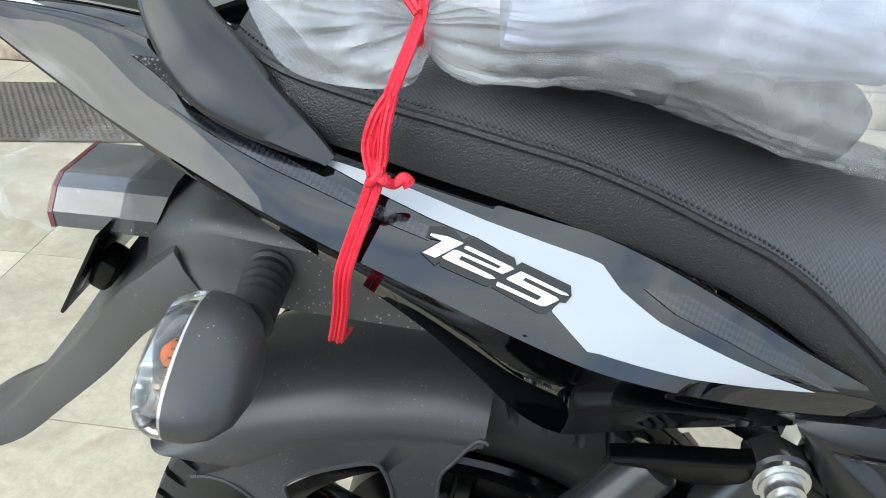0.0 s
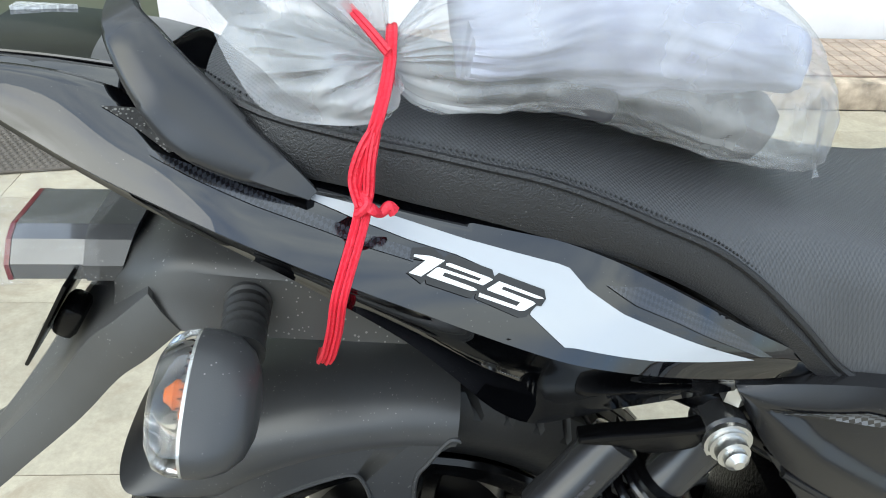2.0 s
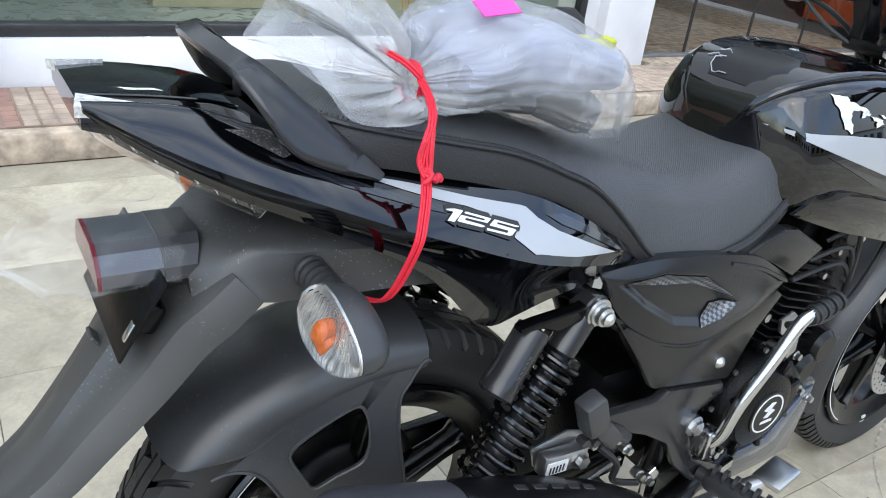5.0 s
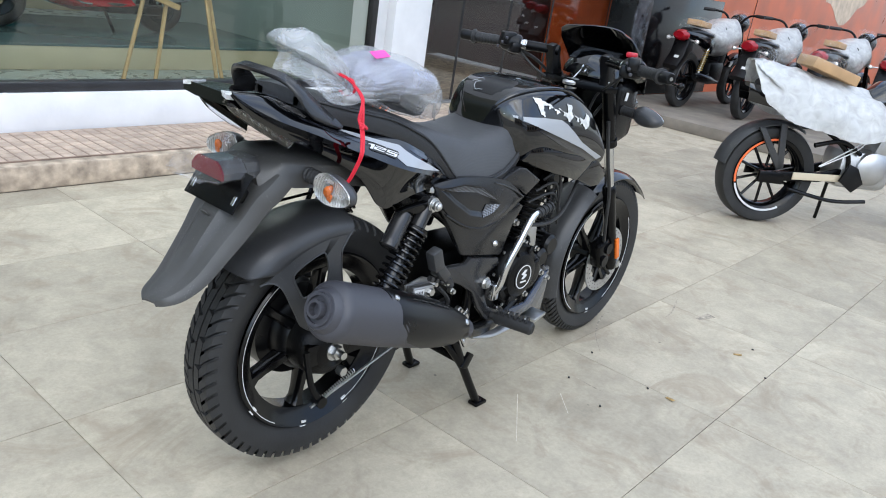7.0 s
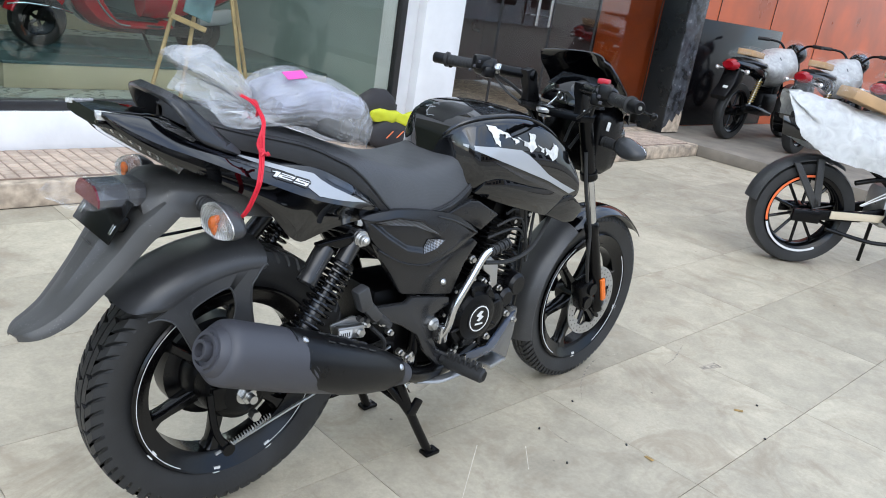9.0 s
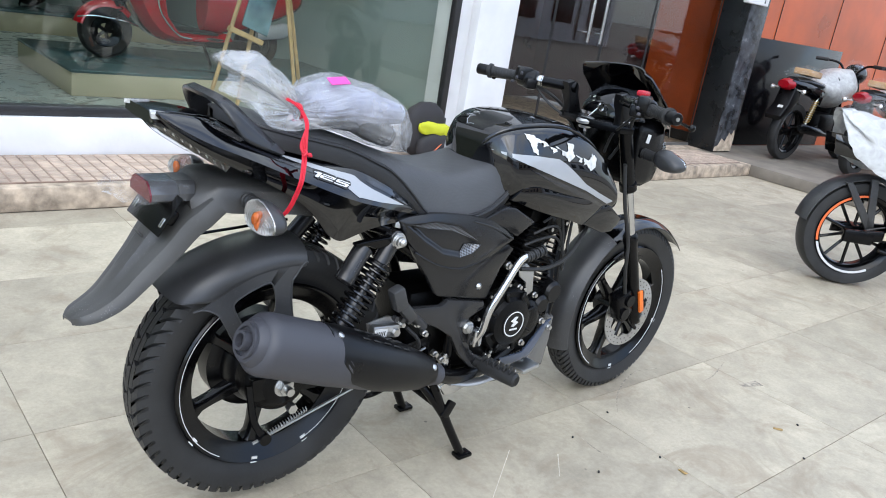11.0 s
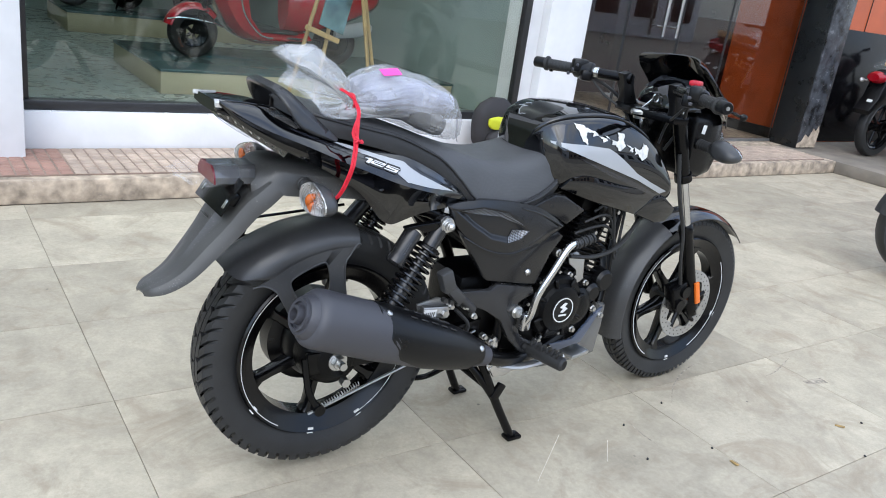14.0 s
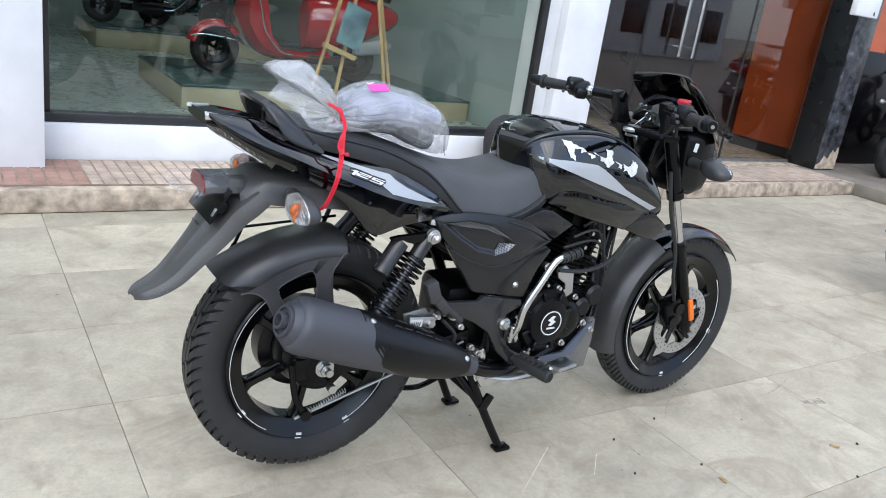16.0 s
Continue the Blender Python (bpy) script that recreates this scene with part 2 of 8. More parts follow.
def body(name, solid, mat, label, category="", kind="", group="", angle=38):
    ob = new(name, mesh_of(name, solid, mat, angle))
    return tagged(ob, label, category, group, kind)


def box(s, centre, size, bevel=0.0, rot=(0, 0, 0), segments=2):
    bm = bmesh.new()
    bmesh.ops.create_cube(bm, size=1.0)
    for v in bm.verts:
        v.co = Vector((v.co.x * size[0], v.co.y * size[1], v.co.z * size[2]))
    if bevel:
        bmesh.ops.bevel(bm, geom=list(bm.edges), offset=bevel, segments=segments, affect="EDGES", profile=0.5)
    bm.verts.index_update()
    s.put([v.co.copy() for v in bm.verts], [[v.index for v in f.verts] for f in bm.faces], pose(*centre, *rot))
    bm.free()
    return s


def frame_of(way):
    way = Vector(way).normalized()
    side = way.cross(Vector((0, 0, 1)))
    if side.length < 1e-3:
        side = way.cross(Vector((0, 1, 0)))
    side.normalize()
    return way, side, side.cross(way)


def rod(s, a, b, r0, r1=None, n=14, caps=True):
    r1 = r0 if r1 is None else r1
    a, b = Vector(a), Vector(b)
    _, u, w = frame_of(b - a)
    ring = [(math.cos(2 * math.pi * i / n), math.sin(2 * math.pi * i / n)) for i in range(n)]
    v = [a + r0 * (c * u + d * w) for c, d in ring] + [b + r1 * (c * u + d * w) for c, d in ring]
    f = [(i, (i + 1) % n, n + (i + 1) % n, n + i) for i in range(n)]
    if caps:
        f += [tuple(range(n - 1, -1, -1)), tuple(range(n, 2 * n))]
    return s.put(v, f)


def turned(s, a, b, profile, n=24, closed=False):
    """A body of revolution about the line from a to b; profile: (share of the way, radius)."""
    a, b = Vector(a), Vector(b)
    _, u, w = frame_of(b - a)
    v, f = [], []
    for t, r in profile:
        c = a.lerp(b, t)
        v += [c + r * (math.cos(2 * math.pi * i / n) * u + math.sin(2 * math.pi * i / n) * w) for i in range(n)]
    rows = len(profile)
    for k in range(rows if closed else rows - 1):
        k2 = (k + 1) % rows
        f += [(k * n + i, k * n + (i + 1) % n, k2 * n + (i + 1) % n, k2 * n + i) for i in range(n)]
    if not closed:
        if profile[0][1] > 1e-4:
            f.append(tuple(range(n - 1, -1, -1)))
        if profile[-1][1] > 1e-4:
            f.append(tuple((rows - 1) * n + i for i in range(n)))
    return s.put(v, f)


def curve(points, steps=6, closed=False):
    """Catmull-Rom through the points."""
    p = [np.array(q, float) for q in points]
    out = []
    count = len(p) if closed else len(p) - 1
    for i in range(count):
        if closed:
            a, b, c, d = p[i - 1], p[i], p[(i + 1) % len(p)], p[(i + 2) % len(p)]
        else:
            a, b, c, d = p[max(i - 1, 0)], p[i], p[i + 1], p[min(i + 2, len(p) - 1)]
        for k in range(steps):
            t = k / steps
            out.append(0.5 * (2 * b + (c - a) * t + (2 * a - 5 * b + 4 * c - d) * t * t + (3 * b - a - 3 * c + d) * t**3))
    if not closed:
        out.append(p[-1])
    return out


def tube(s, points, r, n=10, steps=6, flat=1.0):
    """A pipe along a smooth line; r: a radius or one for each point; flat: its second radius as a share."""
    way = [Vector(q) for q in (curve(points, steps) if steps > 1 else points)]
    radii = r if isinstance(r, (list, tuple)) else [r] * len(points)
    radii = [float(q[0]) for q in curve([(a,) for a in radii], steps)] if steps > 1 else radii
    v, f = [], []
    up = None
    for i, p in enumerate(way):
        d = (way[min(i + 1, len(way) - 1)] - way[max(i - 1, 0)]).normalized()
        if up is None:
            _, side, up = frame_of(d)
        side = d.cross(up).normalized()
        up = side.cross(d).normalized()
        v += [p + radii[i] * (math.cos(2 * math.pi * k / n) * side + flat * math.sin(2 * math.pi * k / n) * up) for k in range(n)]
    for i in range(len(way) - 1):
        f += [(i * n + k, i * n + (k + 1) % n, (i + 1) * n + (k + 1) % n, (i + 1) * n + k) for k in range(n)]
    f += [tuple(range(n - 1, -1, -1)), tuple((len(way) - 1) * n + k for k in range(n))]
    return s.put(v, f)


def loft(s, rings, caps=True):
    n = len(rings[0])
    v = [p for ring in rings for p in ring]
    f = []
    for i in range(len(rings) - 1):
        f += [(i * n + k, i * n + (k + 1) % n, (i + 1) * n + (k + 1) % n, (i + 1) * n + k) for k in range(n)]
    if caps:
        f += [tuple(range(n - 1, -1, -1)), tuple((len(rings) - 1) * n + k for k in range(n))]
    return s.put(v, f)


def plate(s, outline, y0, y1, bevel=0.003, smooth=0, rot=None):
    """A flat piece cut to an outline in x and z, from y0 to y1, with eased edges."""
    pts = [(q[0], q[1]) for q in (curve(outline, smooth, True) if smooth else outline)]
    bm = bmesh.new()
    face = bm.faces.new([bm.verts.new((x, y0, z)) for x, z in pts])
    out = bmesh.ops.extrude_face_region(bm, geom=[face])
    for g in out["geom"]:
        if isinstance(g, bmesh.types.BMVert):
            g.co.y = y1
    if bevel:
        rim = [e for e in bm.edges if abs(e.verts[0].co.y - e.verts[1].co.y) < 1e-6]
        bmesh.ops.bevel(bm, geom=rim, offset=bevel, segments=2, affect="EDGES", profile=0.5)
    bm.verts.index_update()
    s.put([v.co.copy() for v in bm.verts], [[v.index for v in f.verts] for f in bm.faces], rot)
    bm.free()
    return s


def shell(s, top, low, bulge, thick=0.004, nu=28, nv=8, power=1.0):
    """A panel between two edge lines (x, y, z), swelling outwards to -y by bulge, with a thickness."""
    a, b = curve(top, 8), curve(low, 8)
    pick = lambda line, t: line[min(int(t * (len(line) - 1)), len(line) - 2)] * (1 - (t * (len(line) - 1)) % 1) + line[min(int(t * (len(line) - 1)), len(line) - 2) + 1] * ((t * (len(line) - 1)) % 1) if t < 1 else line[-1]
    v, f = [], []
    for i in range(nu + 1):
        u = i / nu
        p, q = pick(a, u), pick(b, u)
        for j in range(nv + 1):
            t = j / nv
            r = p * (1 - t) + q * t
            swell = bulge * (math.sin(math.pi * t) ** power) * min(1.0, 4 * u * (1 - u) + 0.35)
            v.append((r[0], r[1] - swell, r[2]))
    m = nv + 1
    size = len(v)
    v += [(x, y + thick, z) for x, y, z in v]
    for i in range(nu):
        for j in range(nv):
            k = i * m + j
            f += [(k, k + 1, k + m + 1, k + m), (size + k, size + k + m, size + k + m + 1, size + k + 1)]
    rim = [i * m for i in range(nu + 1)] + [nu * m + j for j in range(1, m)] + [i * m + nv for i in range(nu - 1, -1, -1)] + [j for j in range(nv - 1, 0, -1)]
    f += [(rim[k], rim[(k + 1) % len(rim)], size + rim[(k + 1) % len(rim)], size + rim[k]) for k in range(len(rim))]
    return s.put(v, f)


def arc_shell(s, centre, radius, a0, a1, width, thick=0.004, drop=0.012, n=24, across=10, taper=None):
    """A mudguard round a wheel: an arc in x and z with a domed cross-section."""
    rings = []
    for i in range(n + 1):
        u = i / n
        a = radians(a0 + (a1 - a0) * u)
        w = width * (taper(u) if taper else 1.0)
        outer, inner = [], []
        for j in range(across + 1):
            t = 2 * j / across - 1
            r = radius - drop * abs(t) ** 3.0
            outer.append((centre[0] + r * math.cos(a), w * t, centre[1] + r * math.sin(a)))
            inner.append((centre[0] + (r - thick) * math.cos(a), w * t, centre[1] + (r - thick) * math.sin(a)))
        rings.append(outer + inner[::-1])
    return loft(s, rings)


def mirrored(s):
    both = Solid()
    both.put(s.v, s.f)
    other = s.flip_y()
    return both.put(other.v, other.f)


# ---- setting: floor, step, front of the showroom ----
def stone(name, base, vein, rough=0.35, scale=2.2, tint=0.1):
    m = bpy.data.materials.new(name)
    m.use_nodes = True
    nt = m.node_tree
    b = nt.nodes["Principled BSDF"]
    co = nt.nodes.new("ShaderNodeTexCoord")
    geo = nt.nodes.new("ShaderNodeNewGeometry")
    info = nt.nodes.new("ShaderNodeObjectInfo")
    shift = nt.nodes.new("ShaderNodeVectorMath")
    shift.operation = "MULTIPLY_ADD"
    nt.links.new(info.outputs["Random"], shift.inputs[0])
    shift.inputs[1].default_value = (37.0, 11.0, 5.0)
    nt.links.new(geo.outputs["Position"], shift.inputs[2])
    n1 = nt.nodes.new("ShaderNodeTexNoise")
    n1.inputs["Scale"].default_value, n1.inputs["Detail"].default_value, n1.inputs["Distortion"].default_value = scale, 10.0, 0.2
    n1.inputs["Roughness"].default_value = 0.62
    nt.links.new(shift.outputs[0], n1.inputs["Vector"])
    ramp = nt.nodes.new("ShaderNodeValToRGB")
    e = ramp.color_ramp.elements
    e[0].position, e[0].color = 0.24, (*vein, 1)
    e[1].position, e[1].color = 0.62, (*base, 1)
    nt.links.new(n1.outputs["Fac"], ramp.inputs[0])
    n2 = nt.nodes.new("ShaderNodeTexNoise")
    n2.inputs["Scale"].default_value, n2.inputs["Detail"].default_value, n2.inputs["Distortion"].default_value = 9.0, 12.0, 1.2
    nt.links.new(shift.outputs[0], n2.inputs["Vector"])
    mr = nt.nodes.new("ShaderNodeMapRange")
    mr.inputs[1].default_value, mr.inputs[2].default_value, mr.inputs[3].default_value, mr.inputs[4].default_value = 0.3, 0.72, 0.86, 1.07
    nt.links.new(n2.outputs["Fac"], mr.inputs[0])
    r2 = nt.nodes.new("ShaderNodeMapRange")
    r2.inputs[3].default_value, r2.inputs[4].default_value = 1 - tint, 1 + tint
    nt.links.new(info.outputs["Random"], r2.inputs[0])
    mul = nt.nodes.new("ShaderNodeMath")
    mul.operation = "MULTIPLY"
    nt.links.new(mr.outputs[0], mul.inputs[0])
    nt.links.new(r2.outputs[0], mul.inputs[1])
    n4 = nt.nodes.new("ShaderNodeTexNoise")
    n4.inputs["Scale"].default_value, n4.inputs["Detail"].default_value, n4.inputs["Roughness"].default_value = 70.0, 8.0, 0.8
    nt.links.new(shift.outputs[0], n4.inputs["Vector"])
    m4 = nt.nodes.new("ShaderNodeMapRange")
    m4.inputs[1].default_value, m4.inputs[2].default_value, m4.inputs[3].default_value, m4.inputs[4].default_value = 0.3, 0.7, 0.84, 1.12
    nt.links.new(n4.outputs["Fac"], m4.inputs[0])
    vor = nt.nodes.new("ShaderNodeTexVoronoi")
    vor.inputs["Scale"].default_value = 5.5
    nt.links.new(shift.outputs[0], vor.inputs["Vector"])
    spot = nt.nodes.new("ShaderNodeMapRange")
    spot.inputs[1].default_value, spot.inputs[2].default_value, spot.inputs[3].default_value, spot.inputs[4].default_value = 0.02, 0.035, 0.45, 1.0
    nt.links.new(vor.outputs["Distance"], spot.inputs[0])
    mul2 = nt.nodes.new("ShaderNodeMath")
    mul2.operation = "MULTIPLY"
    nt.links.new(m4.outputs[0], mul2.inputs[0])
    nt.links.new(spot.outputs[0], mul2.inputs[1])
    mul3 = nt.nodes.new("ShaderNodeMath")
    mul3.operation = "MULTIPLY"
    nt.links.new(mul.outputs[0], mul3.inputs[0])
    nt.links.new(mul2.outputs[0], mul3.inputs[1])
    hsv = nt.nodes.new("ShaderNodeHueSaturation")
    nt.links.new(ramp.outputs[0], hsv.inputs["Color"])
    nt.links.new(mul3.outputs[0], hsv.inputs["Value"])
    n3 = nt.nodes.new("ShaderNodeTexNoise")
    n3.inputs["Scale"].default_value, n3.inputs["Detail"].default_value, n3.inputs["Distortion"].default_value = 3.4, 10.0, 1.5
    n3.inputs["Roughness"].default_value = 0.7
    nt.links.new(shift.outputs[0], n3.inputs["Vector"])
    m3 = nt.nodes.new("ShaderNodeMapRange")
    m3.inputs[1].default_value, m3.inputs[2].default_value, m3.inputs[4].default_value = 0.51, 0.66, 0.5
    nt.links.new(n3.outputs["Fac"], m3.inputs[0])
    stain = nt.nodes.new("ShaderNodeMix")
    stain.data_type = "RGBA"
    nt.links.new(m3.outputs[0], stain.inputs["Factor"])
    nt.links.new(hsv.outputs[0], stain.inputs["A"])
    stain.inputs["B"].default_value = (0.25, 0.195, 0.135, 1)
    nt.links.new(stain.outputs["Result"], b.inputs["Base Color"])
    b.inputs["Specular IOR Level"].default_value = 0.35
    rr = nt.nodes.new("ShaderNodeMapRange")
    rr.inputs[3].default_value, rr.inputs[4].default_value = rough - 0.12, rough + 0.2
    nt.links.new(n2.outputs["Fac"], rr.inputs[0])
    nt.links.new(rr.outputs[0], b.inputs["Roughness"])
    bp = nt.nodes.new("ShaderNodeBump")
    bp.inputs["Strength"].default_value, bp.inputs["Distance"].default_value = 0.12, 0.004
    nt.links.new(n2.outputs["Fac"], bp.inputs["Height"])
    nt.links.new(bp.outputs[0], b.inputs["Normal"])
    return m


SLAB = stone("grey_beige_marble", (0.462, 0.408, 0.31), (0.315, 0.275, 0.21), 0.6, 3.0, 0.13)
JOINT = material("dark_joint", (0.24, 0.215, 0.175), 0.9, vary=0.3, bump=0.5, grain=80)
STEP = material("worn_plaster", (0.38, 0.305, 0.23), 0.85, vary=0.5, size=16, bump=1.0, grain=60, specks=0.7, speck_size=70, speck_colour=(0.55, 0.52, 0.47))
GROUT = material("brown_grout", (0.25, 0.18, 0.14), 0.9, vary=0.3, bump=0.5, grain=80)
TILE = material("brown_chequer_tile", (0.42, 0.325, 0.255), 0.7, vary=0.3, size=9, bump=0.5, grain=120, random_tint=0.12)
TILERED = material("red_brick_tile", (0.33, 0.19, 0.145), 0.7, vary=0.3, size=5, bump=0.5, grain=120, random_tint=0.1)
WALLWHITE = material("white_painted_wall", (0.72, 0.72, 0.73), 0.6, vary=0.08, size=4, bump=0.3, grain=40)
BLACKFRAME = material("black_window_frame", (0.02, 0.02, 0.022), 0.35, vary=0.3, bump=0.2)
ORANGE = material("orange_painted_wall", (0.42, 0.078, 0.02), 0.3, vary=0.28, size=1.6)
CONCRETE = material("grey_concrete", (0.2, 0.175, 0.145), 0.8, vary=0.25, size=5, bump=0.5, grain=60)
PANE = glass("window_glass", (0.86, 0.93, 0.91), 0.0, 1.5)
DARKPANE = glass("door_glass", (0.7, 0.72, 0.72), 0.0, 1.55)
SHOWFLOOR = stone("showroom_floor_tile", (0.42, 0.47, 0.46), (0.33, 0.38, 0.38), 0.25, 1.0, 0.03)
SHOWWALL = material("showroom_wall", (0.34, 0.41, 0.39), 0.6, vary=0.06, size=2)
PLATFORM = material("cream_platform", (0.5, 0.44, 0.3), 0.5, vary=0.08, size=3)
GLASSTOP = material("green_glass_top", (0.08, 0.13, 0.135), 0.12, vary=0.05)
# maroon darkened in the colour itself to stand for the entrance's unlit depth
ROOMSHADE = material("maroon_room_shade", (0.035, 0.012, 0.01), 0.3, vary=0.4, size=2)
COLUMN = material("dark_column", (0.006, 0.0075, 0.009), 0.28, vary=0.35, size=5, bump=0.3, grain=60, specks=0.6, speck_size=60)

ground = Solid()
box(ground, (0, 0, -0.12), (1600, 1600, 0.2))
tagged(body("ground", ground, JOINT, "", kind="structure"), "dark ground sheet under the stone slabs")

floor_base = Solid()
box(floor_base, (2.5, -1.4, -0.0195), (15.0, 7.24, 0.03))
floor = body("floor", floor_base, JOINT, "grey-beige marble slab floor with thin dark joints", kind="structure")
YS = [-4.6, -4.04, -3.47, -2.91, -2.34, -1.78, -1.215, -0.65, -0.08, 0.435, 0.95, 1.455, 2.02, 2.22]
XS = [-0.375 + 0.755 * k for k in range(-6, 13)]

step = Solid()
box(step, (1.26, 2.53, 0.056), (10.12, 0.62, 0.112), 0.008)
pavement = body("pavement", step, STEP, "low raised step with worn plaster kerb face", kind="structure")
side_step = Solid()
box(side_step, (17.325, -0.2, 0.055), (22.0, 8.3, 0.11), 0.01)
body("pavement_side", side_step, CONCRETE, "raised concrete parking bay with worn kerb", kind="structure")

# front wall: plinth, window, pillars
s = Solid()
box(s, (1.29, 2.875, 0.21), (3.21, 0.2, 0.196), 0.003)
plinth = body("wall_plinth", s, WALLWHITE, "white painted low wall under the window", kind="structure")
draw = random.Random(5)
for k in range(14):
    s = Solid()
    box(s, (draw.uniform(-0.2, 2.7), 2.79, 0.3105), (draw.uniform(0.01, 0.035), draw.uniform(0.006, 0.014), 0.005), 0.0015, (0, 0, draw.uniform(-30, 30)), 1)
    part("paint_chip", s, WALLWHITE, plinth, "loose flake of white paint")
s = Solid()
box(s, (-0.632, 2.72, 1.862), (0.634, 0.24, 3.5), 0.004)
body("pillar_west", s, WALLWHITE, "white clad pillar", kind="structure")
s = Solid()
box(s, (3.25, 2.97, 1.862), (0.38, 0.3, 3.5), 0.004)
box(s, (2.9785, 3.0, 1.862), (0.163, 0.2, 3.5), 0.004)
body("pillar_middle", s, WALLWHITE, "white painted pillar beside the window", kind="structure")
s = Solid()
box(s, (2.7, 2.95, 4.612), (9.2, 0.4, 2.0))
body("wall_upper", s, WALLWHITE, "white wall above the shop windows", kind="structure")
s = Solid()
box(s, (-4.13, 2.94, 2.3), (6.36, 0.2, 4.6))
body("wall_west", s, material("olive_shop_glass", (0.11, 0.125, 0.09), 0.06, vary=0.15, size=2), "glossy olive green glass shop front", kind="structure")


def window(name, x0, x1, y, z0, z1, bar, pane_mat, label):
    ob = thing(name, label, "window", kind="structure", at=((x0 + x1) / 2, y, z0))
    m = pose(-(x0 + x1) / 2, -y, -z0)
    deep = 0.06 if bar > 0.03 else 0.014
    for nm, c, d in (("sill", ((x0 + x1) / 2, y - 0.01, z0 + bar / 2), (x1 - x0, deep + 0.02, bar)), ("head", ((x0 + x1) / 2, y, z1 - bar / 2), (x1 - x0, deep, bar)),
                     ("jamb", (x0 + bar / 2, y, (z0 + z1) / 2), (bar, deep, z1 - z0 - 2 * bar - 0.004)), ("jamb", (x1 - bar / 2, y, (z0 + z1) / 2), (bar, deep, z1 - z0 - 2 * bar - 0.004))):
        s = Solid()
        box(s, c, d, 0.004)
        o = part("window_" + nm, s, BLACKFRAME, ob)
        o.matrix_parent_inverse = m
    s = Solid()
    box(s, ((x0 + x1) / 2, y + (0.01 if deep > 0.03 else 0.0), (z0 + z1) / 2), (x1 - x0 - 2 * bar, 0.008, z1 - z0 - 2 * bar))
    o = part("window_pane", s, pane_mat, ob)
    o.matrix_parent_inverse = m
    o.visible_shadow = False
    return ob


window("window_1", -0.314, 2.896, 2.86, 0.309, 3.3, 0.05, PANE, "large shop window with black frame and clear glass")
for name, x0, x1, label in (("window_2", 3.442, 4.08, "fixed pane of dark shop glass beside the doors"), ("door_1", 4.082, 4.735, "frameless dark glass shop door"), ("door_2", 4.739, 5.39, "frameless dark glass shop door leaf"), ("window_3", 5.392, 6.45, "fixed pane of dark shop glass beside the column")):
    window(name, x0, x1, 3.05, 0.113, 3.3, 0.012, DARKPANE, label)
s = Solid()
box(s, (4.95, 3.03, 0.122), (3.0, 0.07, 0.02), 0.004)
body("threshold", s, material("grey_steel_strip", (0.22, 0.22, 0.22), 0.5, 0.6, vary=0.3), "grey metal threshold strip under the glass doors", kind="structure")
for x in (4.45, 4.615):
    s = Solid()
    rod(s, (x, 2.97, 1.0), (x, 2.97, 2.1), 0.014)
    for z in (1.08, 2.0):
        rod(s, (x, 2.97, z), (x, 3.043, z), 0.009)
    body("door_pull", s, CHROME, "long brushed steel pull bar on the glass door", "door handle")
s = Solid()
box(s, (6.5675, 2.86, 1.863), (0.335, 0.29, 3.5), 0.006)
column = body("column_dark", s, COLUMN, "dark painted column with chipped paint", kind="structure")
s = Solid()
box(s, (6.5675, 2.708, 1.863), (0.33, 0.014, 3.48), 0.004)
part("cladding", s, material("chipped_grey_metal", (0.045, 0.048, 0.055), 0.25, vary=0.85, size=11, bump=0.3, grain=50, specks=1.1, speck_size=70, speck_colour=(0.55, 0.55, 0.53)), column, "chipped grey cladding strip")
s = Solid()
v = [(6.402 + x * 2, 2.6985, 0.124 + z) for x, z in ((0, 0), (0.162, 0), (0.162, 0.17), (0.15, 0.22), (0.135, 0.16), (0.11, 0.19), (0.085, 0.1), (0.05, 0.13), (0.03, 0.06), (0, 0.04))]
s.put(v + [(x, y + 0.003, z) for x, y, z in v], [tuple(range(10))] + [(k, (k + 1) % 10, 10 + (k + 1) % 10, 10 + k) for k in range(10)])
part("bare_patch", s, STEP, column, "bare pale patch where the paint is gone")

# inside of the showroom
s = Solid()
box(s, (0.73, 6.58, 0.07), (5.4, 7.2, 0.1))
body("showroom_floor", s, SHOWFLOOR, "pale green-grey polished showroom floor", kind="structure")
s = Solid()
box(s, (0.73, 10.26, 1.92), (5.7, 0.15, 3.6))
body("wall_showroom_back", s, SHOWWALL, "pale green showroom back wall", kind="structure")
s = Solid()
box(s, (-2.05, 6.5, 1.92), (0.15, 7.3, 3.6))
body("wall_showroom_west", s, SHOWWALL, "pale green showroom side wall", kind="structure")
s = Solid()
box(s, (3.5, 6.65, 1.92), (0.12, 7.0, 3.6))
body("wall_showroom_east", s, SHOWWALL, "pale green showroom partition", kind="structure")
s = Solid()
box(s, (2.4, 6.75, 3.79), (9.2, 7.2, 0.12))
body("ceiling", s, WALLWHITE, "plain white showroom ceiling", kind="structure")
s = Solid()
box(s, (5.09, 4.25, 0.056), (3.05, 2.79, 0.112), 0.004)
body("floor_entry", s, STEP, "pale plastered floor of the shop entrance", kind="structure")
s = Solid()
box(s, (6.65, 3.5, 1.95), (0.1, 0.76, 3.46))
entry_side = body("wall_entry_side", s, ORANGE, "orange painted side wall behind the door glass", kind="structure")
s = Solid()
box(s, (6.645, 3.5, 0.166), (0.11, 0.78, 0.104), 0.003)
part("skirting", s, BLACKFRAME, entry_side, "black skirting board")
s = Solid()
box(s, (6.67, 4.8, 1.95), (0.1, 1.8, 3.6))
